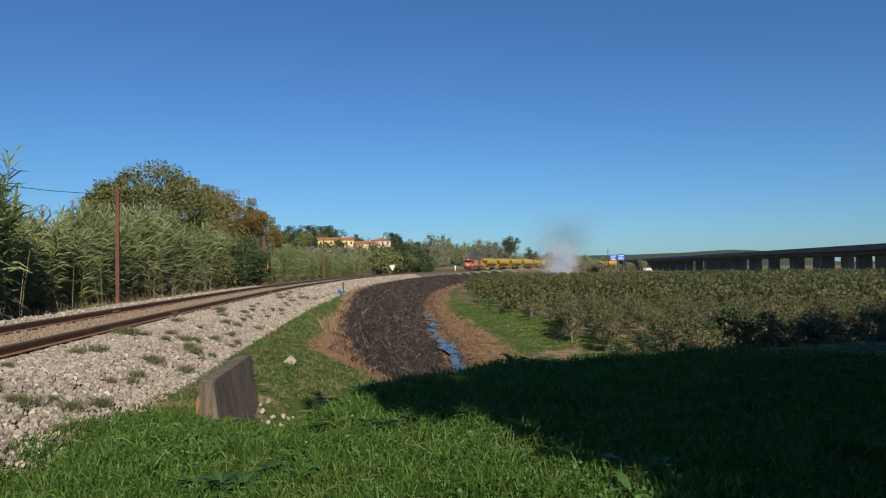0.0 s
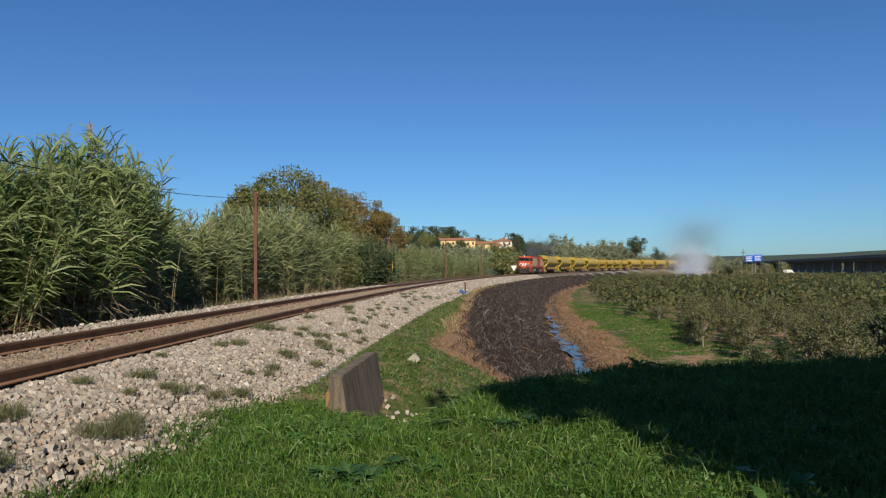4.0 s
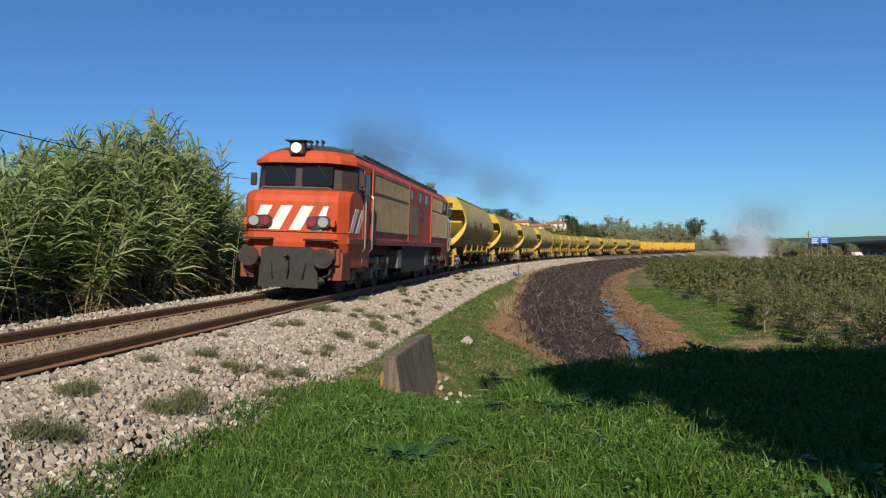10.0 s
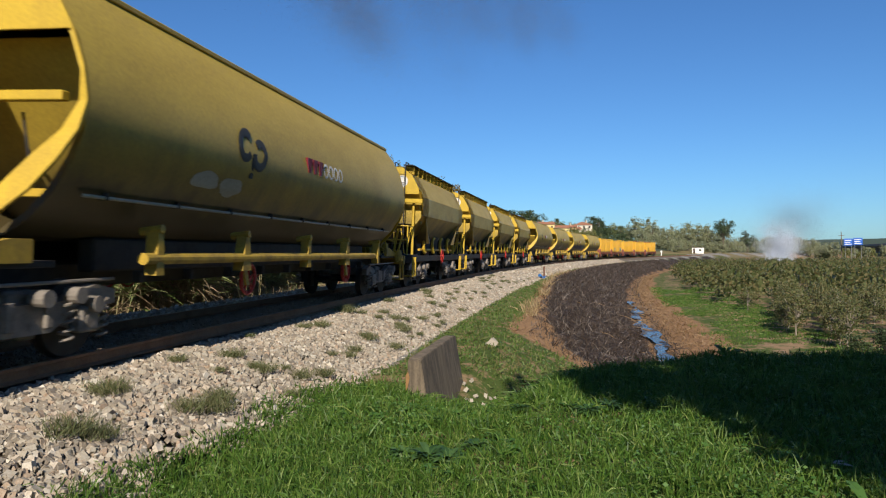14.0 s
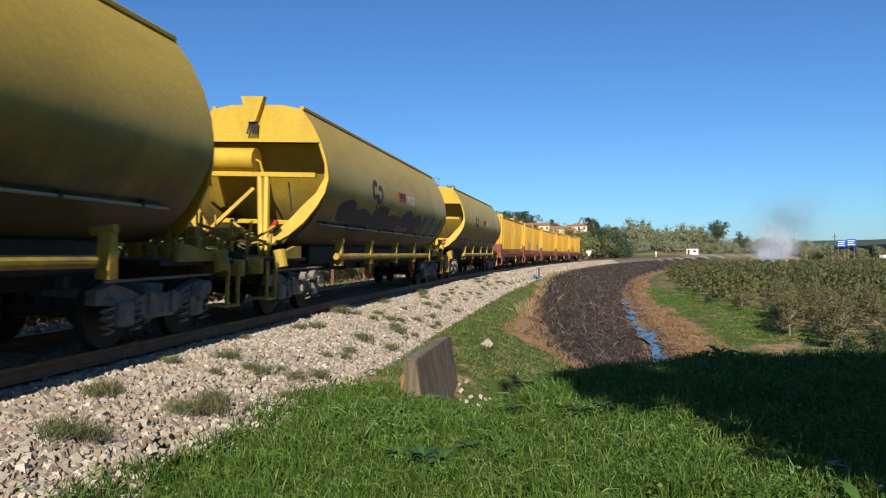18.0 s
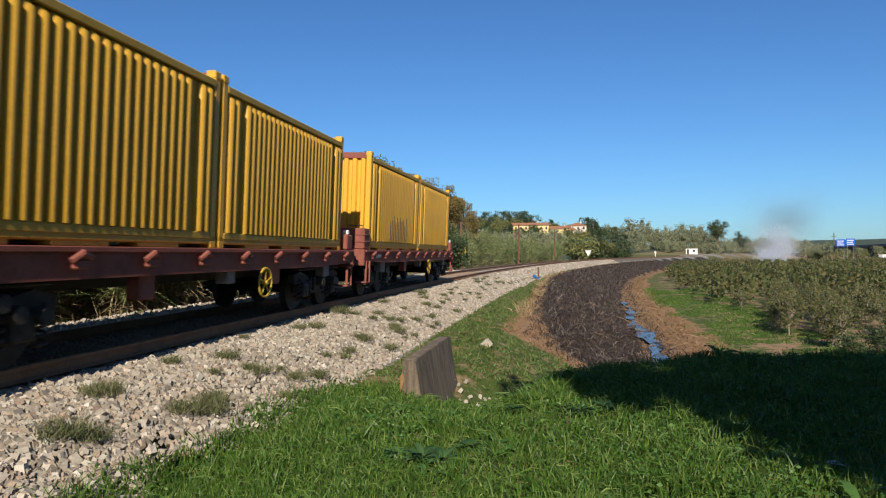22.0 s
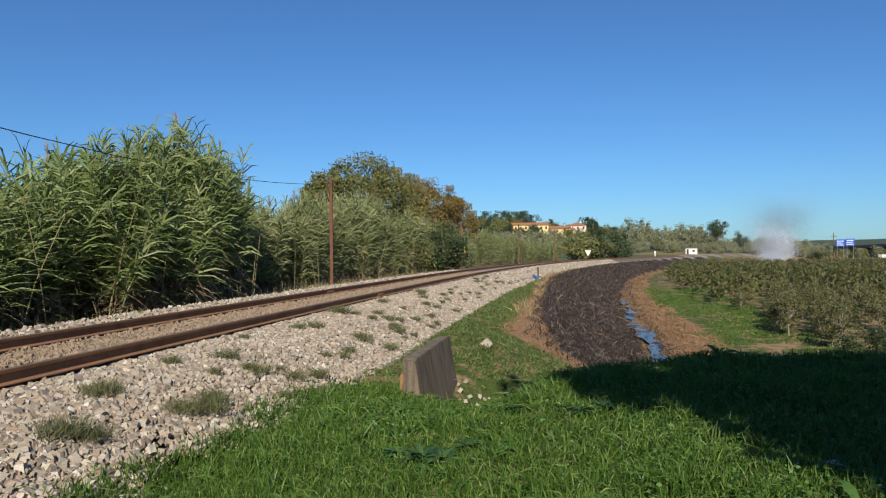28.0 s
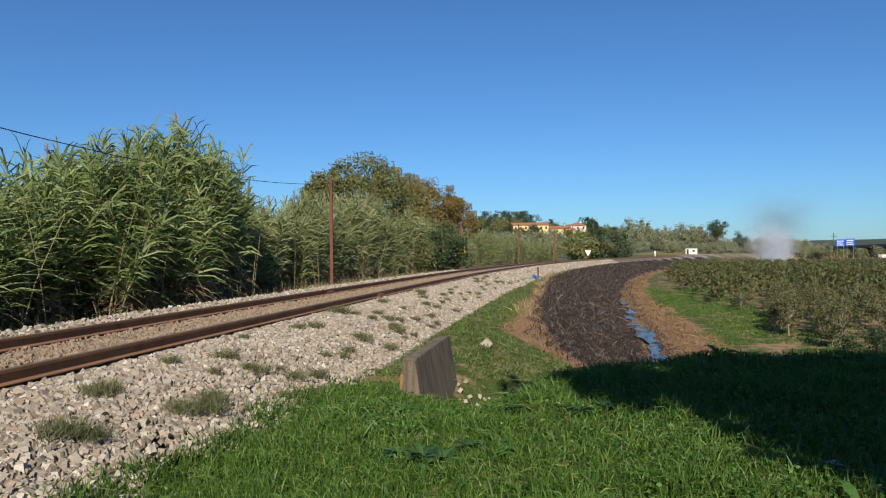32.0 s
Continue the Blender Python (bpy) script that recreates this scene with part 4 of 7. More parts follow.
        for k in range(6):
            px, py, pz = x + sg * rs.uniform(.3, 2.0), rs.uniform(-.7, .8), rs.uniform(1.2, 1.6)
            cl.box(px - .1, px + .1, py - .12, py + .12, pz, pz + .2, .02)
        part("brake_rigging", cl, DULL_YELLOW, e, "yellow brake levers and valves")
        rc = Shape()
        for k in range(5):
            px, py, pz = x + sg * rs.uniform(.3, 1.6), rs.uniform(-.8, .8), rs.uniform(1.3, 1.9)
            rc.tube([(px, py, pz), (px, py + .12, pz + .16)], .05, 7)
        part("valve_handle", rc, RED, e)
        if sg > 0 and variant == "ladder":
            rl = Shape()
            for yy in (-.95, -.35, .35, .95):
                rl.tube([(xe - .1, yy, 1.18), (xe - .1, yy, 2.35)], .026, 6)
            for zz in (1.8, 2.35):
                rl.tube([(xe - .1, -.95, zz), (xe - .1, -.35, zz)], .024, 6)
                rl.tube([(xe - .1, .35, zz), (xe - .1, .95, zz)], .024, 6)
                for yy in (-.95, .95):
                    rl.tube([(xe - .1, yy, zz), (x + .6, yy, zz)], .024, 6)
            part("platform_railing", rl, YELLOW, e, "yellow platform railing")
        buffers(e, xe + sg * .15, sg, YELLOW)
    # side gear: pipe, discharge shaft with brackets, handwheels
    part("centre_sill", Shape().box(-9.1, 9.1, -.35, .35, .78, 1.1, .02), GRIME, e)
    for side in (-1, 1):
        y = side * 1.5
        pp = part("side_pipe", Shape().tube([(6.6, side * 1.40, 1.93), (2, side * 1.39, 1.92), (-6.6, side * 1.39, 1.92)], .022, 6), PALE, e, "thin pale side pipe")
        for px in np.linspace(-6, 6.2, 9):
            part("clip", Shape().box(px - .03, px + .03, *(sorted((side * 1.28, side * 1.42))), 1.90, 1.99, .006), GRIME, pp)
        part("discharge_shaft", Shape().tube([(5.5, side * 1.44, 1.20), (-5.0, side * 1.44, 1.20)], .08, 12), DULL_YELLOW, e)
        part("hopper_foot", Shape().box(-6.0, 5.6, *(sorted((side * .55, side * .8))), 1.0, 1.45, .03), GRIME, e)
        for k, px in enumerate((5.2, 2.7, -.1, -2.6, -5.3)):
            wide = .16 if k in (1, 3) else .09
            br = Shape().prism([(px - wide, .98), (px + wide, .98), (px + .06, 1.55), (px - .06, 1.55)], *(sorted((side * 1.32, side * 1.50))), "y")
            br.tube([(px, side * 1.2, 1.55), (px, side * 1.52, 1.6)], .06, 8)
            bk = part("door_bracket", br, DULL_YELLOW, e)
            if k in (1, 3):
                lev = Shape().prism([(px - .3, .72), (px - .18, .72), (px + .06, 1.3), (px - .05, 1.3)], *(sorted((side * 1.37, side * 1.41))), "y")
                part("lever", lev, DULL_YELLOW, bk)
                for q in (.16, .52):
                    part("handwheel", ring_wheel(px - q - .15, side * (1.36 if q < .3 else 1.2), .82, .26), RED, e, "red spoked handwheel")
        for px in np.linspace(-5, 5, 9):
            part("rivet_block", Shape().box(px - .06, px + .06, *(sorted((side * .98, side * 1.12))), .86, 1.02, .015), GRIME, e)
        # emblem and maker's sign as plain shapes
        em = Shape()
        for cx, cz, a0, a1 in ((3.35, 3.0, 3.84, 8.64), (2.85, 2.90, .84, 5.94)):
            em.tube([(cx + .2 * math.cos(a), side * 1.80, cz + .2 * math.sin(a)) for a in np.linspace(a0, a1, 16)], .075, 6)
        em.tube([(3.05, side * 1.80, 2.9), (3.05, side * 1.80, 2.5)], .07, 6)
        em.flatten(lambda z: side * side_y(z))
        part("emblem", em, EMBLEM, e, "dark curled emblem")
        # maker's mark: three maroon blocks and four white frames
        for k in range(7):
            x1 = .82 - k * .305 - (.02 if k > 2 else 0)
            blk = Shape()
            if k < 3:
                blk.prism([(x1, 3.15), (x1 - .25, 3.15), (x1 - .19, 2.87), (x1 - .08, 2.87)], *(sorted((side * 1.62, side * 1.752))), "y")
            else:
                cx = x1 - .14
                blk.tube([(cx + .115 * math.cos(a), side * 1.80, 3.0 + .13 * math.sin(a)) for a in np.linspace(0, 2 * math.pi, 19)], .024, 6)
                blk.flatten(lambda z: side * side_y(z))
            part("sign_patch", blk, MAROON if k < 3 else WHITE, e, "maroon sign block" if k < 3 else "white sign ring")
    bogie(e, 7.0, 2, BOGIE)
    bogie(e, -7.0, 2, BOGIE)
    return e


def side_y(z):
    return float(np.interp(z, [b for a, b in SECTION[::-1]], [a for a, b in SECTION[::-1]]))


def scrawl(thing, x0, x1, z0, z1, material, seed, label, w=.035):
    """Sprayed scrawl that follows the curved hopper side."""
    rs = random.Random(seed)
    sh = Shape()
    x = x0
    while x > x1:
        wd, hh = rs.uniform(.3, .6), rs.uniform(.6, 1.0) * (z1 - z0)
        cz = z0 + hh / 2
        a0, a1 = rs.uniform(0, 3), rs.uniform(5, 8)
        pts = []
        for a in np.linspace(a0, a0 + a1, 16):
            zz = cz + hh / 2 * math.sin(a * rs.choice((1, 1)))
            pts.append((x - wd / 2 + wd / 2 * math.cos(a * 1.0) * (1 - .1 * a / a1), side_y(zz) + .006, zz))
        sh.tube(pts, w, 5)
        x -= wd + rs.uniform(.0, .15)
    sh.flatten(side_y, .15)
    part("sprayed_scrawl", sh, material, thing, label)


def smear(thing, x, z, rx, rz, material, seed, label):
    """Sprayed patch with a ragged rim on the curved hopper side."""
    rs = random.Random(seed)
    n = 26
    wob = [1 + rs.uniform(-.22, .22) for _ in range(n)]
    wob = [(wob[k - 1] + wob[k] + wob[(k + 1) % n]) / 3 for k in range(n)]
    pts = []
    for rr in (.35, .7, 1.0):
        for k in range(n):
            a = 2 * math.pi * k / n
            zz = z + rz * rr * wob[k] * math.sin(a)
            pts.append((x + rx * rr * wob[k] * math.cos(a), side_y(zz) + .007, zz))
    pts.append((x, side_y(z) + .007, z))
    fs = [(r * n + k, r * n + (k + 1) % n, (r + 1) * n + (k + 1) % n, (r + 1) * n + k) for r in range(2) for k in range(n)]
    fs += [(3 * n, k, (k + 1) % n) for k in range(n)]
    part("sprayed_patch", Shape().add(pts, fs), material, thing, label)


# ================= small hopper wagons =================
def small_hopper():
    e = vehicle("small_hopper_wagon", "short yellow angular hopper wagon with a ribbed roof walkway", "freight wagon", "short hopper wagons")
    sec = [(0, 4.42), (.62, 4.36), (.98, 4.1), (1.42, 3.28), (1.42, 2.62), (.95, 1.95), (.6, 1.6), (0, 1.55)]

    def ring(x, kx=1.0, dz=0.0):
        q = sec + [(-a, b) for a, b in sec[-2:0:-1]]
        return [(x, a * kx, b + dz) for a, b in q]

    XE = 4.15
    # flat upper end, sloped lower end
    body = Shape()
    body.loft([ring(XE - 1.0), ring(XE), ring(-XE), ring(-XE + 1.0)], caps=False)
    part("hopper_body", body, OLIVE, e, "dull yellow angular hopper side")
    for sg in (1, -1):
        x = sg * XE
        pts = [(0, 4.42), (.62, 4.36), (.98, 4.1), (1.26, 3.6), (1.26, 3.4)]
        part("end_shield", Shape().prism(pts + [(-a, b) for a, b in pts[:0:-1]], *(sorted((x, x + sg * .03)))), YELLOW, e, "bright yellow end plate")
        part("end_beam", Shape().box(*(sorted((x - sg * .05, x + sg * .10))), -1.42, 1.42, 3.06, 3.22, .02), YELLOW, e)
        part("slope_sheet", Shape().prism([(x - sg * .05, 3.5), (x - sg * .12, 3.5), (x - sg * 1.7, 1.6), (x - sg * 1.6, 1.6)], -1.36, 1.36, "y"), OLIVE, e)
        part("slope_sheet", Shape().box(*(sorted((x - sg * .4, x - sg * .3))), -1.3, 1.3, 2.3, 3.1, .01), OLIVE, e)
        ld = Shape()
        for yy in (.35, .75):
            ld.tube([(x + sg * .14, yy, 1.2), (x + sg * .14, yy, 4.2), (x + sg * .05, yy, 4.55), (x - sg * .3, yy, 4.55), (x - sg * .3, yy, 4.3)], .022, 6)
        for k in range(10):
            ld.tube([(x + sg * .14, .35, 1.4 + k * .3), (x + sg * .14, .75, 1.4 + k * .3)], .014, 5)
        part("ladder", ld, GRIME, e)
        part("round_sign", Shape().tube([(x + sg * .03, .62, 3.86), (x + sg * .045, .62, 3.86)], .22, 18), WHITE, e, "white round sign")
        xe = sg * 4.98
        part("end_platform", Shape().box(*(sorted((x - sg * .9, xe))), -1.1, 1.1, 1.12, 1.18, .01), GRIME, e)
        part("headstock", Shape().box(*(sorted((xe, xe + sg * .12))), -1.3, 1.3, .88, 1.18, .02), GRIME, e)
        for yy in (-1.05, 1.05):
            part("post", Shape().tube([(x - sg * .1, yy, 1.18), (x - sg * .1, yy, 3.1)], .05, 6), YELLOW, e)
        rl = Shape()
        for yy in (.3, 1.1):
            rl.tube([(xe, yy, 1.18), (xe, yy, 2.2)], .026, 6)
        rl.tube([(xe, .3, 2.2), (xe, 1.1, 2.2)], .026, 6)
        rl.tube([(xe, .3, 1.7), (xe, 1.1, 1.7)], .022, 6)
        rl.tube([(xe, 1.1, 2.2), (x - sg * .1, 1.1, 2.2)], .024, 6)
        part("platform_railing", rl, YELLOW, e)
        for side in (-1, 1):
            part("step", Shape().box(*(sorted((xe - sg * .5, xe - sg * .1))), *(sorted((side * 1.0, side * 1.33))), .4, .44, .008), YELLOW, e)
            hg = Shape()
            for q in (.12, .45):
                hg.box(*(sorted((xe - sg * q, xe - sg * (q + .05)))), *(sorted((side * 1.27, side * 1.33))), .42, 1.1, .006)
            part("step_hanger", hg, YELLOW, e)
        rs = random.Random(5 if sg > 0 else 9)
        cl = Shape()
        for k in range(12):
            px, py = x + sg * rs.uniform(-.4, .6), rs.uniform(-.9, .9)
            cl.tube([(px, py, 1.18), (px + rs.uniform(-.15, .15), py + rs.uniform(-.2, .2), rs.uniform(1.5, 2.3))], rs.uniform(.02, .045), 5)
        part("brake_rigging", cl, YELLOW, e)
        part("handwheel", ring_wheel(x + sg * .5, -.3, 1.75, .28), RED, e, "red spoked handwheel")
        buffers(e, xe + sg * .12, sg, GRIME)
    wk = Shape()
    for side in (-1, 1):
        wk.box(-XE, XE, side * .82 - .18, side * .82 + .18, 4.44, 4.48, .008)
    part("roof_walkway", wk, GRIME, e, "dark roof walkway on ribs")
    for side in (-1, 1):
        for k in range(12):
            px = -XE + .3 + k * (2 * XE - .6) / 11
            part("walkway_rib", Shape().prism([(side * .60, 4.30), (side * 1.0, 4.44), (side * .60, 4.44), (side * .98, 4.05)], px - .03, px + .03), YELLOW, e)
        for k in range(4):
            px = 2.4 - k * 1.55
            cm = Shape()
            cm.tube([(px + .24 * math.cos(a), side * 1.15, 1.55 + .3 * math.sin(a)) for a in np.linspace(-1.9, 1.9, 12)], .06, 7)
            part("discharge_arm", cm, YELLOW, e, "bright yellow curved discharge arm")
            part("chute", Shape().prism([(px - .5, 2.0), (px + .5, 2.0), (px + .3, 1.0), (px - .3, 1.0)], *(sorted((side * .4, side * .9))), "y"), GRIME, e)
        part("discharge_shaft", Shape().tube([(3.2, side * 1.1, 1.36), (-3.2, side * 1.1, 1.36)], .05, 8), BOX_DULL, e)
        part("frame_side", Shape().box(-4.9, 4.9, *(sorted((side * 1.08, side * 1.2))), .92, 1.14, .015), GRIME, e)
        part("handwheel", ring_wheel(-.3, side * 1.3, 1.1, .26), RED, e, "red spoked handwheel")
    part("centre_sill", Shape().box(-4.9, 4.9, -.35, .35, .8, 1.12, .02), GRIME, e)
    bogie(e, 3.1, 2, BOGIE)
    bogie(e, -3.1, 2, BOGIE)
    return e


# ================= flat wagons and containers =================
def flat_wagon():
    e = vehicle("flat_wagon", "rusty red-brown flat wagon carrying two yellow containers", "freight wagon", "flat wagons")
    for side in (-1, 1):
        y = side * 1.3
        part("side_sill", Shape().prism([(-7.0, 1.04), (-7.0, 1.36), (7.0, 1.36), (7.0, 1.04), (4.6, .98), (-4.6, .98)], *(sorted((y - side * .12, y))), "y"), REDBROWN, e)
        part("sill_flange", Shape().box(-7.0, 7.0, *(sorted((y, y + side * .05))), 1.30, 1.37, .01), REDBROWN, e)
        for k in range(10):
            px = -6.3 + k * 1.4
            br = Shape()
            br.box(px - .12, px + .12, *(sorted((y, y + side * .09))), 1.10, 1.22, .02)
            br.tube([(px - .16, y + side * .07, 1.24), (px + .05, y + side * .12, 1.30), (px + .18, y + side * .07, 1.2)], .04, 6)
            part("stake_bracket", br, REDBROWN, e)
        for k, (px, w, h) in enumerate(((4.9, .5, .3), (2.0, .36, .34), (-.4, .3, .22), (-2.2, .5, .3), (-5.2, .4, .25))):
            part("underframe_box", Shape().box(px - w / 2, px + w / 2, *(sorted((side * 1.02, side * 1.24))), .98 - h, 1.0, .02), REDBROWN if k % 2 else BOGIE, e)
        part("handwheel", ring_wheel(-1.6, side * 1.32, .74, .27), YELLOW, e, "yellow spoked handwheel")
        bars = Shape()
        q = 5.9
        for w in (.12, .2, .1):
            bars.box(q - w, q, *(sorted((y + side * .001, y + side * .006))), 1.14, 1.24)
            q -= w + .06
        part("lettering", bars, WHITE, e, "small white unreadable lettering")
    part("deck", Shape().box(-7.0, 7.0, -1.18, 1.18, 1.30, 1.36, .01), REDBROWN, e)
    part("centre_sill", Shape().box(-7.0, 7.0, -.3, .3, .75, 1.3, .02), GRIME, e)
    for k in range(6):
        px = -5 + k * 2
        part("cross_member", Shape().box(px - .07, px + .07, -1.2, 1.2, 1.0, 1.3, .01), GRIME, e)
    for sg in (1, -1):
        xe = sg * 7.0
        part("headstock", Shape().box(*(sorted((xe, xe + sg * .14))), -1.32, 1.32, .92, 1.38, .02), REDBROWN, e)
        if sg > 0:
            for y0, y1 in ((-1.25, -.55), (.55, 1.28)):
                cb = Shape().box(xe - .45, xe + .05, y0, y1, 1.38, 1.98, .03)
                for zz in (1.58, 1.78):
                    cb.box(xe - .47, xe + .07, y0 - .02, y1 + .02, zz, zz + .03, .008)
                part("end_stop", cb, REDBROWN, e, "red-brown folded end stop")
            part("hand_hold", Shape().tube([(xe - .2, .7, 1.98), (xe - .2, .7, 2.06), (xe - .2, 1.15, 2.06), (xe - .2, 1.15, 1.98)], .015, 5), GRIME, e)
        else:
            for y0, y1 in ((-1.25, -.75), (.75, 1.28)):
                part("end_stop", Shape().box(xe - .05, xe + .4, y0, y1, 1.38, 1.78, .03), REDBROWN, e, "red-brown end stop")
            part("tail_bracket", Shape().box(xe - .02, xe + .1, 1.05, 1.2, 1.78, 1.9, .02), WHITE, e)
        for side in (-1, 1):
            part("step", Shape().box(*(sorted((xe - sg * .45, xe - sg * .05))), *(sorted((side * 1.0, side * 1.34))), .42, .46, .008), REDBROWN, e)
            hg = Shape()
            for q in (.08, .4):
                hg.box(*(sorted((xe - sg * q, xe - sg * (q + .04)))), *(sorted((side * 1.28, side * 1.34))), .44, 1.05, .006)
            part("step_hanger", hg, REDBROWN, e)
        buffers(e, xe + sg * .14, sg, GRIME)
    bogie(e, 5.0, 2, GRIME)
    bogie(e, -5.0, 2, GRIME)
    return e


def container(top_mat, label, flat=False):
    """Origin at the middle of its floor."""
    e = vehicle("container", label, "container", "yellow open containers")
    L, W, Z1 = 3.14, 1.22, 2.72
    part("floor_frame", Shape().box(-L, L, -W, W, .06, .2, .02), BOX_DULL, e)
    for side in (-1, 1):
        for x in (-1.6, 0, 1.6):
            part("foot", Shape().box(x - .5, x + .5, *(sorted((side * .9, side * 1.2))), 0, .07, .01), BOX_DULL, e)
        y = side * W
        part("side_sheet", Shape().box(-L + .1, L - .1, *(sorted((y - side * .10, y - side * .07))), .2, Z1 - .1, .0), BOX_DULL, e, "flat dull ochre side sheet")
        part("bottom_rail", Shape().box(-L + .16, L - .16, *(sorted((y - side * .10, y + side * .01))), .14, .26, .015), BOX_DULL, e)
        part("top_rail", Shape().box(-L + .16, L - .16, *(sorted((y - side * .10, y + side * .01))), Z1 - .12, Z1, .015), BOX_DULL, e)
        xs = [-L + .32, -L + .52] + [(-L + .95) + k * (2 * L - 1.9) / 21 for k in range(22)] + [L - .52, L - .32]
        for x in xs:
            o = [(x - .085, y - side * .075), (x - .07, y + side * .0), (x - .03, y + side * .03), (x + .03, y + side * .03), (x + .07, y + side * .0), (x + .085, y - side * .075)]
            rb = Shape()
            rings = []
            for z, k in ((.26, 1), (Z1 - .2, 1), (Z1 - .13, .35)):
                rings.append([(x + (a - x) * (1 if k == 1 else .8), (y - side * .075) + (b - (y - side * .075)) * k, z) for a, b in o])
            rb.loft(rings)
            part("rib", rb, BOX_YELLOW, e, smooth_by=40)
    for sg in (-1, 1):
        x = sg * L
        for side in (-1, 1):
            part("corner_post", Shape().box(*(sorted((x, x - sg * .17))), *(sorted((side * W, side * (W - .16)))), 0, Z1 + .14, .02), BOX_YELLOW, e)
            part("corner_casting", Shape().box(*(sorted((x + sg * .006, x - sg * .18))), *(sorted((side * (W + .006), side * (W - .17)))), Z1 + .02, Z1 + .15, .015), BOX_YELLOW, e)
            part("corner_casting", Shape().box(*(sorted((x + sg * .006, x - sg * .18))), *(sorted((side * (W + .006), side * (W - .17)))), -.005, .12, .015), BOX_YELLOW, e)
        wave_pts, n = [], 8
        for k in range(n):
            y0 = -W + .16 + k * (2 * W - .32) / n
            st = (2 * W - .32) / n
            wave_pts += [(x - sg * .10, y0), (x - sg * .10, y0 + st * .3), (x - sg * .03, y0 + st * .45), (x - sg * .03, y0 + st * .85)]
        back = [(x - sg * .13, W - .16), (x - sg * .13, -W + .16)]
        if flat and sg > 0:
            part("end_wall", Shape().box(x - .13, x - .05, -W + .16, W - .16, 1.18, Z1 - .05, .008), BOX_YELLOW, e, "flat yellow upper end panel")
            part("end_flap", Shape().box(x - .13, x - .05, .12, W - .16, .12, 1.17, .008), BOX_YELLOW, e, "flat yellow lower end flap")
            # black panel stands in for the shade inside the open lower half
            part("end_recess", Shape().box(x - .30, x - .24, -W + .16, .12, .12, 1.17, .008), GRIME, e, "black panel as the shade in the open lower end")
            part("hinge_rail", Shape().box(x - .06, x - .01, -W + .16, W - .16, 1.14, 1.20, .008), BOX_DULL, e)
        else:
            part("end_wall", Shape().prism(wave_pts + back, .12, Z1 - .05, "z"), BOX_YELLOW, e, "bright yellow corrugated end wall")
        part("end_header", Shape().box(*(sorted((x - sg * .02, x - sg * .16))), -W + .16, W - .16, Z1 - .06, Z1 + .12, .015), top_mat, e)
    part("cover", Shape().box(-L + .15, L - .15, -W + .1, W - .1, Z1 - .16, Z1 - .10, .01), GRIME, e, "dark sagging cover")
    return e


# ================= making up the train =================
engine = locomotive()
# broad-gauge body: wider and taller above the frame
for ob in engine.children_recursive:
    if ob.type == "MESH" and not ob.parent.name.startswith("bogie"):
        for q in ob.data.vertices:
            q.co.y *= 1.07
            if q.co.z > 1.3:
                q.co.z = 1.3 + (q.co.z - 1.3) * 1.015
loco = rolls(engine, 0.0, 19.6, 5.6)
H_LEN = 19.6
hop_a, hop_b = hopper("ladder"), hopper("tank")
here = Matrix.Identity(4)
scrawls = []
for front, kind in ((20.63, "a"), (40.23, "b"), (60.1, "a"), (79.7, "b"), (142.6, "b"), (161.88, "b"), (181.05, "b"), (200.13, "b")):
    src = hop_a if kind == "a" else hop_b
    ob = src if front in (20.63, 40.23) else copy_thing(src, here)
    rolls(ob, front, H_LEN, 7.0)
    scrawls.append(ob)
smear(scrawls[2], 2.15, 2.75, .5, .5, PALE, 3, "silver sprayed figure")
scrawl(scrawls[2], 2.6, 1.5, 2.3, 3.1, INK, 7, "dark sprayed scrawl", .02)
scrawl(scrawls[2], -4.6, -5.9, 2.1, 3.1, INK, 5, "dark sprayed scrawl", .035)
smear(scrawls[3], 4.3, 2.35, .4, .12, PALE, 4, "pale sprayed smudge")
smear(scrawls[3], 3.5, 2.3, .35, .14, PALE, 5, "pale sprayed smudge")
scrawl(scrawls[5], 2.4, .2, 2.0, 2.7, PALE, 12, "pale sprayed scrawl", .04)
for k, (x, z, rx, rz) in enumerate(((5.2, 2.3, .75, .26), (3.9, 2.15, .9, .3), (2.3, 2.3, .8, .34), (.8, 2.2, .9, .28), (-.8, 2.35, .8, .3), (-2.2, 2.25, .8, .36))):
    smear(scrawls[6], x, z, rx, rz, VIOLET, 60 + k, "dark violet sprayed patch")
for k in range(5):
    smear(scrawls[6], -3.3 - k * .72, 2.3, .34, .36, TEAL if k % 2 else INK, 80 + k, "teal sprayed letter" if k % 2 else "dark sprayed letter")
scrawl(scrawls[6], -3.0, -6.6, 2.05, 2.6, INK, 18, "dark sprayed outline", .03)
sm = small_hopper()
for k in range(4):
    rolls(sm if k == 0 else copy_thing(sm, here), 99.3 + 11.0 * k, 10.9, 3.1)
fw = flat_wagon()
boxes = {"plain": container(BOX_YELLOW, "ochre yellow ribbed open container on a flat wagon"),
         "red": container(REDBROWN, "ochre yellow ribbed container with a red end header"),
         "green": container(GREEN_TOP, "ochre yellow ribbed container with a green end header"),
         "flap": container(GREEN_TOP, "ochre yellow ribbed container with a flat half-open end", True)}
used = set()
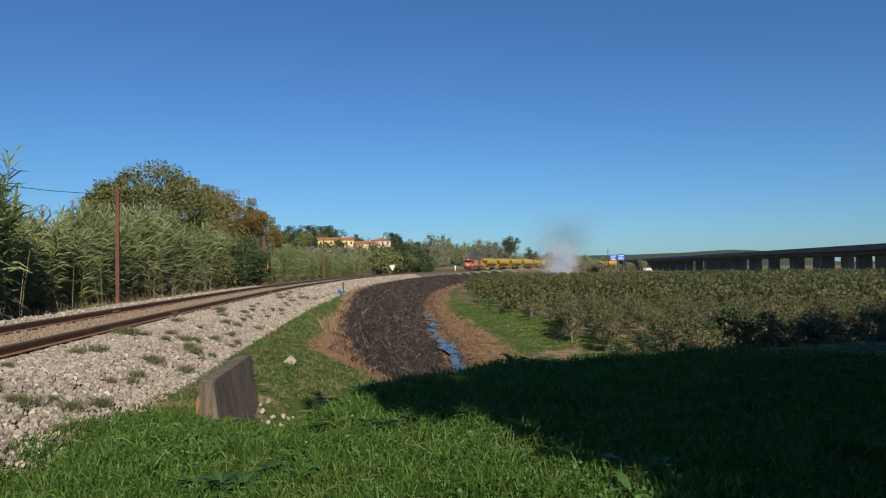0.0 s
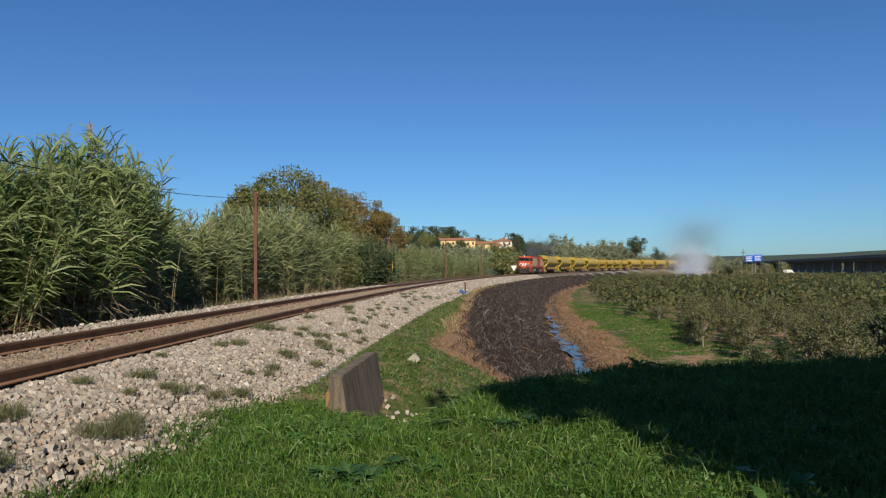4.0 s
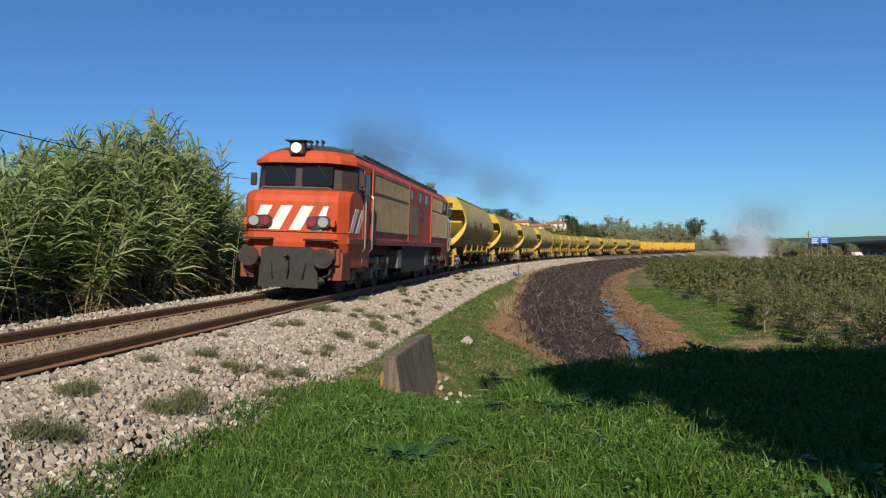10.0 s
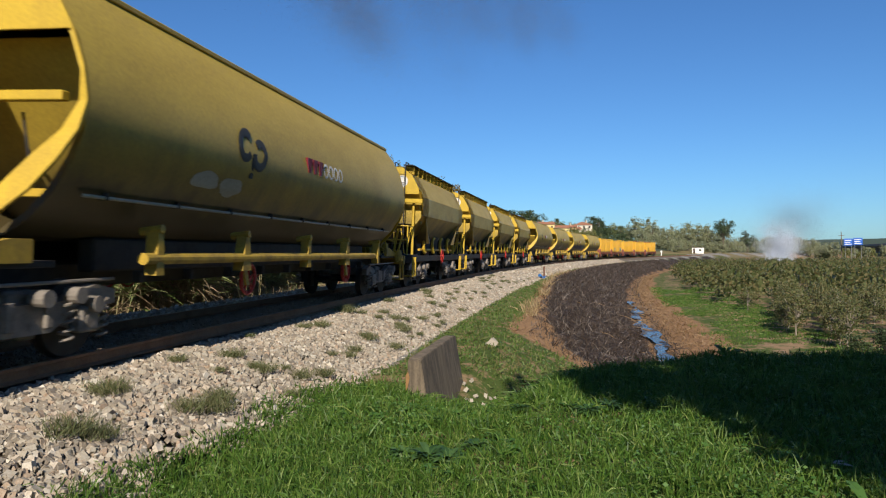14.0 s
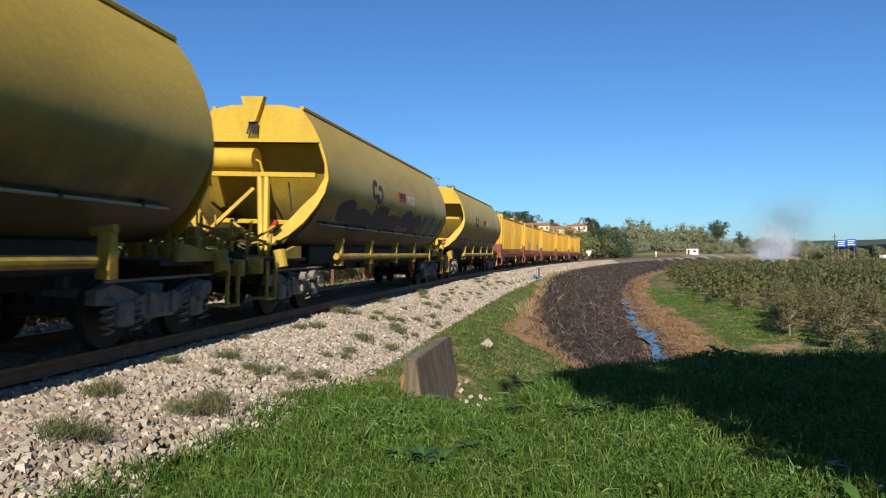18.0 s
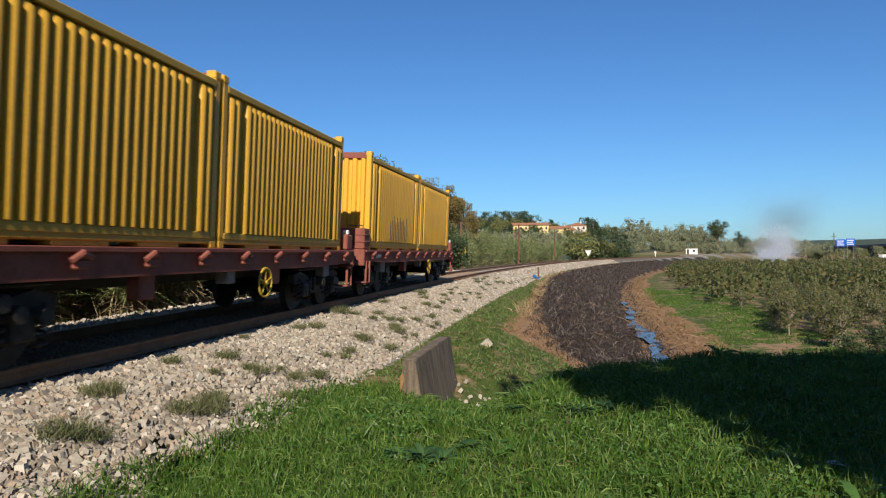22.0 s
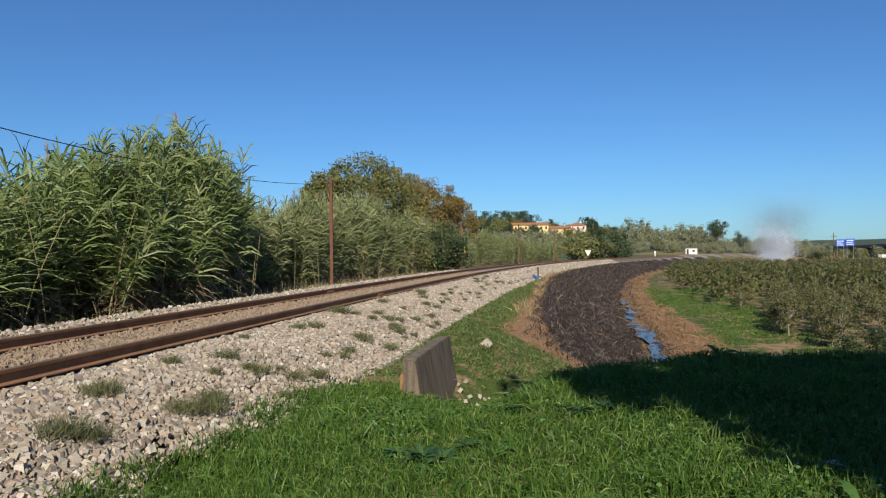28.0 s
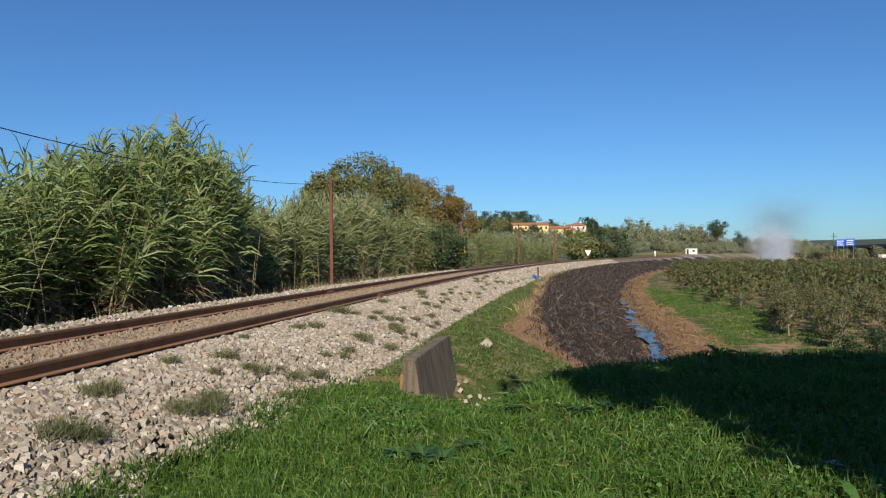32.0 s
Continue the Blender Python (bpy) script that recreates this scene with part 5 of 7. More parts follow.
for k in range(5):
    front = 220.6 + 15.2 * k
    rolls(fw if k == 0 else copy_thing(fw, here), front, 14.95, 5.0)
    for j in range(2):
        kind = (("plain", "plain"), ("green", "plain"), ("flap", "plain"), ("red", "plain"), ("red", "plain"))[k][j]
        src = boxes[kind]
        ob = src if kind not in used else copy_thing(src, here)
        used.add(kind)
        # the container rides on the wagon's deck, 1.37 m over the rails
        MOVING.append((ob, front + 14.95 / 2, 5.0, (3.30 if j == 0 else -3.08, 1.37)))
        if (k, j) in ((1, 0), (1, 1), (4, 0)):
            # sprayed letters over the lower ends of the ribs
            rs = random.Random(40 + k * 3 + j)
            for q in range(11):
                px = -2.19 + q * .209 + (0 if j else 1.0)
                z1 = 1.0 + rs.uniform(-.14, .12)
                o_ = [(px - .09, 1.148), (px - .073, 1.226), (px - .031, 1.256), (px + .031, 1.256), (px + .073, 1.226), (px + .09, 1.148)]
                part("sprayed_letter", Shape().prism(o_, .3, z1, "z"), INK if k == 4 or q % 4 == 3 else (TEAL, PALE, TEAL)[q % 3], ob, "sprayed letter over the lower ribs")


# ================= plants =================
REED_GREEN = leafy("reed_leaf_green", [(0.11, 0.16, 0.042), (0.205, 0.27, 0.08), (0.37, 0.41, 0.17), (0.14, 0.20, 0.053)], 0.28)
REED_GREY = leafy("reed_leaf_grey_green", [(0.145, 0.185, 0.065), (0.25, 0.285, 0.11), (0.38, 0.39, 0.185), (0.18, 0.215, 0.082)], 0.3)
REED_DRY = leafy("reed_leaf_dry", [(0.18, 0.12, 0.065), (0.32, 0.235, 0.135), (0.10, 0.07, 0.042), (0.44, 0.35, 0.22)], 0.15)
REED_STEM = leafy("reed_stem", [(0.17, 0.17, 0.065), (0.33, 0.28, 0.14), (0.12, 0.085, 0.045)], 0.0)
PLUME = leafy("reed_plume", [(0.36, 0.27, 0.21), (0.45, 0.36, 0.29)], 0.3)
GRASS = leafy("lush_grass", [(0.034, 0.088, 0.012), (0.08, 0.17, 0.022), (0.15, 0.265, 0.04), (0.09, 0.155, 0.026), (0.28, 0.36, 0.085)], 0.35, 0.5)
VERGE = leafy("short_verge_grass", [(0.06, 0.11, 0.022), (0.10, 0.18, 0.034), (0.16, 0.22, 0.055), (0.22, 0.18, 0.085), (0.12, 0.20, 0.04)], 0.3, 0.55)
WEED = leafy("grey_green_weed", [(0.09, 0.115, 0.04), (0.15, 0.165, 0.065), (0.24, 0.21, 0.11), (0.12, 0.15, 0.05)], 0.25)
BROAD = leafy("broad_weed_leaf", [(0.05, 0.125, 0.024), (0.085, 0.18, 0.038), (0.16, 0.27, 0.065)], 0.3)
STRAW = leafy("dry_straw", [(0.34, 0.24, 0.12), (0.48, 0.37, 0.2), (0.24, 0.15, 0.08)], 0.2)
BROWN_STRAW = leafy("brown_dead_grass", [(0.22, 0.13, 0.065), (0.34, 0.225, 0.12), (0.15, 0.09, 0.045)], 0.2)
CHAR = leafy("charred_stubble", [(0.016, 0.012, 0.009), (0.06, 0.042, 0.032), (0.11, 0.075, 0.055), (0.03, 0.021, 0.016), (0.28, 0.23, 0.195)], 0.0)
LEAF_OLIVE = leafy("olive_green_leaf", [(0.12, 0.136, 0.04), (0.2, 0.208, 0.064), (0.256, 0.24, 0.088), (0.16, 0.176, 0.048)], 0.25)
LEAF_RUST = leafy("autumn_leaf", [(0.22, 0.15, 0.045), (0.18, 0.15, 0.05), (0.30, 0.195, 0.06), (0.15, 0.145, 0.048)], 0.25)
LEAF_TURN = leafy("turning_leaf", [(0.14, 0.145, 0.045), (0.22, 0.2, 0.065), (0.30, 0.21, 0.07), (0.17, 0.16, 0.05)], 0.25)
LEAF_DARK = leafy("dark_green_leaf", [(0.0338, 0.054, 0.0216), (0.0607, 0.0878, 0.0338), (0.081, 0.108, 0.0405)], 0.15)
# distance haze is put into the pale colours of this leaf
LEAF_FAR = leafy("haze_paled_leaf", [(0.19, 0.215, 0.11), (0.27, 0.28, 0.15), (0.30, 0.285, 0.17)], 0.2)
LEAF_ORCHARD = leafy("orchard_leaf", [(0.06, 0.08, 0.022), (0.11, 0.125, 0.042), (0.16, 0.155, 0.06), (0.21, 0.16, 0.07)], 0.2)
BARK = worn("grey_brown_bark", (0.16, 0.12, 0.085), (0.09, 0.07, 0.05), 0.9, scale=6)
PALE_BARK = worn("pale_orchard_bark", (0.30, 0.255, 0.20), (0.2, 0.165, 0.125), 0.9, scale=6)


def rand_dirs(rs, n):
    a = rs.normal(size=(n, 3))
    return a / np.linalg.norm(a, axis=1)[:, None]


def blades(base, tip, width, sag, rs):
    """Bent strips of two quads from arrays of base and tip points."""
    n = len(base)
    ax = tip - base
    side = np.cross(ax, rand_dirs(rs, n))
    side /= np.linalg.norm(side, axis=1)[:, None] + 1e-9
    side *= np.asarray(width).reshape(-1, 1) / 2
    mid = base + ax * 0.55
    mid[:, 2] += sag
    v = np.stack([base - side, base + side, mid - side * .85, mid + side * .85, tip - side * .12, tip + side * .12], 1)
    q = np.array([(0, 1, 3, 2), (2, 3, 5, 4)])
    return v.reshape(-1, 3), (q[None] + 6 * np.arange(n)[:, None, None]).reshape(-1)


def leaf_cards(pos, rs, size, flat=0.0):
    """Four-cornered leaves (rhombus) at pos with random turns."""
    n = len(pos)
    u = rand_dirs(rs, n)
    u[:, 2] *= 1 - flat
    w = np.cross(u, rand_dirs(rs, n))
    w /= np.linalg.norm(w, axis=1)[:, None] + 1e-9
    sz = np.asarray(size).reshape(-1, 1)
    u, w = u * sz * .5, w * sz * .32
    v = np.stack([pos - u, pos + w, pos + u, pos - w], 1).reshape(-1, 3)
    return v, (np.arange(4)[None] + 4 * np.arange(n)[:, None]).reshape(-1)


# ---- giant reeds
def reed_meshes(seed, canes, height, green, dry_to):
    rs = np.random.RandomState(seed)
    st = Shape()
    gb, gt, gw, db, dt, dw, pb, pt, pw = [], [], [], [], [], [], [], [], []
    for c in range(canes):
        a, r = rs.rand() * 6.28, 1.0 * math.sqrt(rs.rand())
        h = height * (rs.uniform(.62, 1.06) if c else 1.0)
        lean = np.array([rs.normal() * .10, rs.normal() * .10, 0]) * h
        p0 = np.array([r * math.cos(a), r * math.sin(a), -.1])
        pts = [p0 + np.array([0, 0, h]) * f + lean * f ** 2 for f in (0, .35, .7, 1)]
        st.tube([tuple(p) for p in pts], .017, 4, False, r2=.005)
        nl = 58
        plane = rs.rand() * 6.28
        for k in range(nl):
            f = .06 + .94 * ((k + rs.rand()) / nl) ** .72
            p = p0 + np.array([0, 0, h]) * f + lean * f ** 2
            dry = (f < dry_to and rs.rand() < .85) or (f < .6 and rs.rand() < .22)
            an = plane + (k % 2) * math.pi + rs.normal() * .7
            ln = rs.uniform(.5, .95) * (1.0 if f < .92 else .75)
            up = rs.uniform(-1.1, -.15) if dry else rs.uniform(-.35, .75) + 1.5 * max(0, f - .86) / .14 * rs.rand()
            out_ = 1 / math.sqrt(1 + up * up)
            t = p + np.array([math.cos(an) * out_, math.sin(an) * out_, up * out_]) * ln
            (db if dry else gb).append(p)
            (dt if dry else gt).append(t)
            (dw if dry else gw).append(rs.uniform(.016, .04) if dry else rs.uniform(.03, .064))
        if c == 0 and seed % 2 == 0:
            for k in range(60):
                q = pts[-1] + np.array([0, 0, rs.uniform(-.1, .45)])
                pb.append(q)
                pt.append(q + np.array([rs.normal() * .07 + .05, rs.normal() * .07, rs.uniform(.06, .2)]))
                pw.append(.02)
    out = {"cane_growth": st.mesh("cane_growth")}
    out["cane_growth"].materials.append(REED_STEM)
    for key, b, t, w, m in (("foliage", gb, gt, gw, green), ("dry_foliage", db, dt, dw, REED_DRY), ("plume", pb, pt, pw, PLUME)):
        if b:
            v, f = blades(np.array(b), np.array(t), np.array(w), {"plume": 0, "foliage": .11, "dry_foliage": .04}[key], rs)
            out[key] = big_mesh(key, v, f, 4, m)
    return out


def reed_clump(meshes, m, label):
    e = tagged(empty("reed_clump", m), label, "reeds", "giant reeds along the track")
    for k, me in meshes.items():
        o = new(k, me)
        o.parent = e
    return e


REEDS = [reed_meshes(100 + i, 36, 4.35, REED_GREEN, .42) for i in range(6)]
PALE_REEDS = [reed_meshes(120 + i, 30, 4.35, REED_GREY, .22) for i in range(5)]
_r = random.Random(4)
# height of the thicket over the rails along the line
NEAR_TOP = ([60, 75, 77, 78.5, 80, 82.6, 85, 88, 92], [2.3, 2.3, 2.8, 3.3, 3.7, 4.4, 4.6, 4.4, 4.3])
MID_TOP = ([88, 93, 97, 101, 106, 113, 124, 131, 151, 180, 220], [2.8, 3.0, 3.4, 4.2, 4.2, 4.5, 4.1, 3.8, 4.1, 3.8, 3.3])
for row, (d0, step, s0, s1) in enumerate(((-4.85, 1.1, 64, 87.0), (-5.8, 1.25, 62, 89), (-7.2, 1.6, 60, 90), (-7.6, 1.35, 91, 130), (-8.9, 1.6, 92, 142), (-10.4, 2.2, 92, 190), (-7.9, 2.0, 136, 216))):
    s = s0
    while s < s1:
        p = at(s, d0 + _r.uniform(-.5, .35))
        near = row < 3
        sc = (float(np.interp(s - 1.2 * (-d0 - 4.6) if near else s, *(NEAR_TOP if near else MID_TOP))) + .75) / 4.35 * (_r.uniform(.74, 1.14) if near else _r.uniform(.8, 1.12))
        m = pose(p.x, p.y, gz(p.x, p.y), 0, 0, _r.uniform(0, 360)) @ Matrix.Diagonal((1, 1, sc, 1))
        kinds = REEDS if near else PALE_REEDS
        reed_clump(kinds[_r.randrange(len(kinds))], m, "tall dense green giant reeds with dry lower leaves" if near else "grey-green giant reeds behind the track")
        s += step * _r.uniform(.8, 1.2)
# dry broken canes standing in the front of the thicket
for k in range(44):
    s = _r.uniform(76, 89) if k < 36 else _r.uniform(90, 118)
    p = at(s, -3.75 - _r.random() * .5 if s < 88 else -5.6 - _r.random() * .5)
    h, a = _r.uniform(.9, 3.2), _r.uniform(0, 6.28)
    ln = h * _r.uniform(.1, .45)
    tagged(part("dry_cane", Shape().tube([(0, 0, -.1), (ln * .4 * math.cos(a), ln * .4 * math.sin(a), h * .5), (ln * math.cos(a), ln * math.sin(a), h)], .017, 5, True, r2=.008), REED_STEM), "pale dry broken cane in front of the reeds", "reed", "dry canes").matrix_world = pose(p.x, p.y, gz(p.x, p.y))
# one long cane that leans out over the thicket
cane = Shape()
cp = [at(72.9, -3.7, -.6), at(74.0, -3.9, 1.8), at(75.2, -4.1, 3.9), at(76.0, -4.2, 5.0)]
cane.tube([tuple(p) for p in cp], .022, 6, True, r2=.008)
tall = tagged(empty("leaning_reed"), "single long pale reed leaning over the thicket", "reed")
part("stem", cane, REED_STEM, tall)
_rs = np.random.RandomState(8)
fr = _rs.uniform(.55, 1.0, 26)
cb = np.array([np.array(cp[0]) + (np.array(cp[3]) - np.array(cp[0])) * f for f in fr])
ct = cb + np.stack([_rs.normal(size=26) * .3, _rs.normal(size=26) * .3, _rs.uniform(.0, .4, 26)], -1)
v, f = blades(cb, ct, np.full(26, .05), .08, _rs)
part("leaves", big_mesh("leaves", v, f, 4, REED_GREEN), None, tall)


# ---- grass
def grass_patch(name, base, h, w, material, label, category, lean=.35, seed=1):
    rs = np.random.RandomState(seed)
    n = len(base)
    arch = rs.rand(n) < .45
    lean = np.where(arch, lean * 1.9, lean * .8)
    tip = base + np.stack([rs.normal(size=n) * lean * h, rs.normal(size=n) * lean * h, h * np.where(arch, rs.uniform(.35, .75, n), rs.uniform(.7, 1.05, n))], -1)
    v, f = blades(base, tip, w, np.where(arch, .28 * h, .02), rs)
    return tagged(new(name, big_mesh(name, v, f, 4, material)), label, category, kind="stuff")


def on_ground(x, y, dz=-.01):
    s, d = line_coords(x, y)
    foot = np.where((d > 1.3) & (d < 3.8), np.interp(d, [1.3, 2.05, 3.5, 3.8], [-.30, -.42, -1.08, -9]), -9.0)
    return np.stack([x, y, np.maximum(ground_z(x, y), foot) + dz], -1)


rs = np.random.RandomState(21)
n = 210000
r = 2.6 + 11.5 * rs.rand(n) ** 1.15
a = np.radians(rs.uniform(-46, 60, n))
x, y = r * np.sin(a), r * np.cos(a)
s, d = line_coords(x, y)
edge = bank_edge(x)
keep = (d > shoulder_foot(s) - .2 + .22 * wave(x, y, 1.1, 4, 2) + .3 * rs.rand(n)) & (y < edge + 2.2) & (np.hypot((x - .5) / .55, (y - 11.6) / 1.7) > 1)
thin = wave(x, y, 1.3, 5, 31)
keep &= rs.rand(n) < np.clip(.95 + .5 * thin, .25, 1) * np.where((x > 2.2) & (y < 6) & (thin > .25), .4, 1)
x, y, r, thin = x[keep], y[keep], r[keep], thin[keep]
grass_patch("grass", on_ground(x, y), (.05 + .10 * rs.rand(len(x)) ** 1.5 + .11 * np.clip(thin, 0, 1) + .10 * np.clip(wave(x, y, 5.0, 5, 41), 0, 1)) * (1 + .02 * r), .005 + .0010 * r, GRASS, "lush green meadow grass on the bank", "grass", .42, 5)
# clover and other low leaves between the blades
n = 60000
r = 2.6 + 9.5 * rs.rand(n) ** 1.1
a = np.radians(rs.uniform(-46, 60, n))
x, y = r * np.sin(a), r * np.cos(a)
s, d = line_coords(x, y)
keep = (d > shoulder_foot(s) + .15) & (y < bank_edge(x) + 1.5) & (rs.rand(n) < np.clip(.1 + 1.3 * wave(x, y, 1.1, 5, 71), 0, .8))
q = on_ground(x[keep], y[keep], 0)
q[:, 2] += .03 + .14 * rs.rand(len(q)) ** 1.3
v, f = leaf_cards(q, rs, rs.uniform(.02, .052, len(q)), .6)
tagged(new("clover", big_mesh("clover", v, f, 4, BROAD)), "low clover and leafy weeds in the meadow grass", "clover", kind="stuff")
# verge between ballast and ditch
n = 85000
s = 70 + 95 * rs.rand(n) ** 1.5
d = rs.uniform(3.0, 9.0, n)
th, tx, ty = (np.interp(s, ST, q) for q in (TH, TX, TY))
x, y = tx + d * np.cos(th), ty - d * np.sin(th)
keep = (burn_depth(s, d) + .25 * wave(x, y, .45, 5, 9) < -.05 + .25 * rs.rand(n)) & (d > shoulder_foot(s) - .1 + .3 * rs.rand(n)) & (y > 9) & (np.hypot((x - .55) / .5, (y - 11.9) / 1.6) > 1) & (rs.rand(n) < np.clip(.75 + .8 * wave(x, y, 1.7, 5, 19), .12, 1))
grass_patch("grass", on_ground(x[keep], y[keep]), .04 + .10 * rs.rand(keep.sum()) ** 1.5, .008 + .0005 * s[keep] / 2, VERGE, "short green grass on the verge beside the ballast", "grass", .5, 6)
# dry fringe and charred stubble of the ditch
n = 60000
s = 78 + 120 * rs.rand(n) ** 1.4
d = rs.uniform(3.4, 13.8, n)
th, tx, ty = (np.interp(s, ST, q) for q in (TH, TX, TY))
x, y = tx + d * np.cos(th), ty - d * np.sin(th)
bd = burn_depth(s, d) + .25 * wave(x, y, .45, 5, 9)
keep = (y > bank_edge(x) + 2.2) & (((abs(bd - .1) < .42 * rs.rand(n)) & (rs.rand(n) < .16)) | ((abs(d - 12.2) < 1.3 * rs.rand(n)) & (bd > 0) & (rs.rand(n) < .55)))
x, y = x[keep], y[keep]
grass_patch("dry_grass", on_ground(x, y), .08 + .16 * rs.rand(len(x)), .02 + .0005 * y, BROWN_STRAW, "dry brown grass along the edge of the ditch", "dry grass", .9, 7)
n = 52000
s = 80 + 190 * rs.rand(n) ** 1.7
d = rs.uniform(4.2, 11.6, n)
th, tx, ty = (np.interp(s, ST, q) for q in (TH, TX, TY))
x, y = tx + d * np.cos(th), ty - d * np.sin(th)
keep = (y > bank_edge(x) + 3.0) & (burn_depth(s, d) > .35 + .9 * (1 - smooth(84, 96, s)) * rs.rand(n)) & ((d < 10.2) | (d > 11.2) | (rs.rand(n) < .35))
x, y = x[keep], y[keep]
grass_patch("charred_stubble", on_ground(x, y), .05 + .34 * rs.rand(len(x)) ** 2.5, .010 + .0005 * y, CHAR, "burnt black and ashen reed stubble in the ditch", "burnt stubble", .55, 8)


# short grass of the strip between ditch and orchard
n = 46000
s = 78 + 70 * rs.rand(n) ** 1.3
d = rs.uniform(12.8, 19.5, n)
th, tx, ty = (np.interp(s, ST, q) for q in (TH, TX, TY))
x, y = tx + d * np.cos(th), ty - d * np.sin(th)
keep = (y > bank_edge(x) + 2.0) & (wave(x, y, .9, 6, 61) + .35 * rs.rand(n) > .06)
x, y = x[keep], y[keep]
grass_patch("grass", on_ground(x, y), .05 + .07 * rs.rand(len(x)), .014 + .0006 * y, GRASS, "short green grass beside the orchard", "grass", .6, 9)
# dry litter and fresh blades at the foot of the reeds
n = 9000
s = 73 + 50 * rs.rand(n) ** 1.2
d = -3.35 - 1.1 * rs.rand(n) - np.where(s > 89, 1.9, 0) * rs.rand(n)
th, tx, ty = (np.interp(s, ST, q) for q in (TH, TX, TY))
x, y = tx + d * np.cos(th), ty - d * np.sin(th)
g = rs.rand(n) < .35
grass_patch("dry_reed_litter", on_ground(x[~g], y[~g]), .25 + .6 * rs.rand((~g).sum()) ** 1.5, .022, REED_DRY, "dry brown reed leaves at the foot of the thicket", "dry reeds", .5, 15)
grass_patch("grass", on_ground(x[g], y[g]), .25 + .45 * rs.rand(g.sum()), .02, REED_GREEN, "fresh green shoots at the foot of the reeds", "grass", .4, 16)


def tuft(mats, n, h, seed, name, spread=.16, width=.012):
    rs = np.random.RandomState(seed)
    base = np.stack([np.clip(rs.normal(size=n), -1.6, 1.6) * spread, np.clip(rs.normal(size=n), -1.6, 1.6) * spread, np.full(n, -.02)], -1)
    tip = base + np.stack([rs.normal(size=n) * .4 * h, rs.normal(size=n) * .4 * h, h * rs.uniform(.4, 1.1, n)], -1)
    v, f = blades(base, tip, np.full(n, width), .02, rs)
    return big_mesh(name, v, f, 4, mats)


TUFTS = [tuft(WEED, 340, .24, 60 + i, "weed_tuft", .15, .008) for i in range(3)]
_r = random.Random(12)
# the plain ones in the near shoulder, then thinner ones strewn along it
PLAIN_TUFTS = [(71.5, 1.79), (70.3, 2.22), (70.5, 2.4), (71.9, 2.5), (72.2, 2.65), (72.5, 2.55), (74.2, 2.38), (74.7, 2.76), (75.3, 2.9), (78.4, 1.75), (78.9, 2.6), (81.2, 2.77), (83.7, 2.7), (90.1, 1.45), (81.1, 1.35), (79.3, 3.1)]
for k in range(96):
    plain = k < len(PLAIN_TUFTS)
    s, d = PLAIN_TUFTS[k] if plain else (73 + 44 * _r.random() ** 1.1, _r.uniform(1.9, 3.2) if k % 4 else _r.uniform(1.3, 2.2))
    p = at(s, d)
    z = float(np.interp(d, [1.3, 2.05, 3.5], [-.215, -.33, -1.02])) + p.z - math.sin(CANT) * min(d, 2)
    o = new("weed_tuft", TUFTS[k % 3])
    sc = _r.uniform(.6, .9) if plain else _r.uniform(.3, .62)
    o.matrix_world = pose(p.x, p.y, z + .03, 0, 0, _r.uniform(0, 360)) @ Matrix.Diagonal((sc * 1.1, sc * 1.1, sc * .95, 1))
    tagged(o, "bushy grey-green weed growing in the ballast shoulder" if plain else "thin grey-green weed tuft growing in the ballast", "weed", "weeds in the ballast")
# pale dry reed stumps at the top of the ditch bank
DRYT = [tuft(STRAW, 46, .5, 80 + i, "dry_stalk_clump", .17, .028) for i in range(2)]
for k, (s, d) in enumerate(((91.0, 5.25), (92.2, 5.1), (94.6, 5.2), (101.5, 5.1), (112, 4.6), (119, 4.4), (124, 4.0), (130, 3.9), (137, 3.8), (145, 3.8))):
    p = at(s, d)
    o = new("dry_stalk_clump", DRYT[k % 2])
    o.matrix_world = pose(p.x, p.y, gz(p.x, p.y), 0, 0, 50 * k)
    tagged(o, "pale dry reed stalks at the edge of the burnt ditch", "dry stalks", "dry stalks on the bank")


# broad-leaved weeds
def broad_weed(seed, n, ln, wd):
    rs = np.random.RandomState(seed)
    sh = Shape()
    for k in range(n):
        a, up = rs.rand() * 6.28, rs.uniform(.2, .95)
        L, W = ln * rs.uniform(.6, 1.1), wd * rs.uniform(.7, 1.1)
        d = Vector((math.cos(a), math.sin(a), 0))
        sd = Vector((-d.y, d.x, 0))
        rows = []
        for f, w in ((0, .08), (.25, .7), (.5, 1), (.78, .75), (1, .05)):
            c = d * (L * f * math.cos(up * .9)) + Vector((0, 0, L * (f * math.sin(up) - .45 * f * f)))
            rows += [c - sd * (W * w / 2) + Vector((0, 0, .12 * W)), c, c + sd * (W * w / 2) + Vector((0, 0, .12 * W))]
        fs = []
        for i in range(4):
            for j in range(2):
                fs.append((i * 3 + j, i * 3 + j + 1, i * 3 + j + 4, i * 3 + j + 3))
        sh.add(rows, fs)
    me = sh.mesh("broad_leaf_weed")
    me.materials.append(BROAD)
    return me


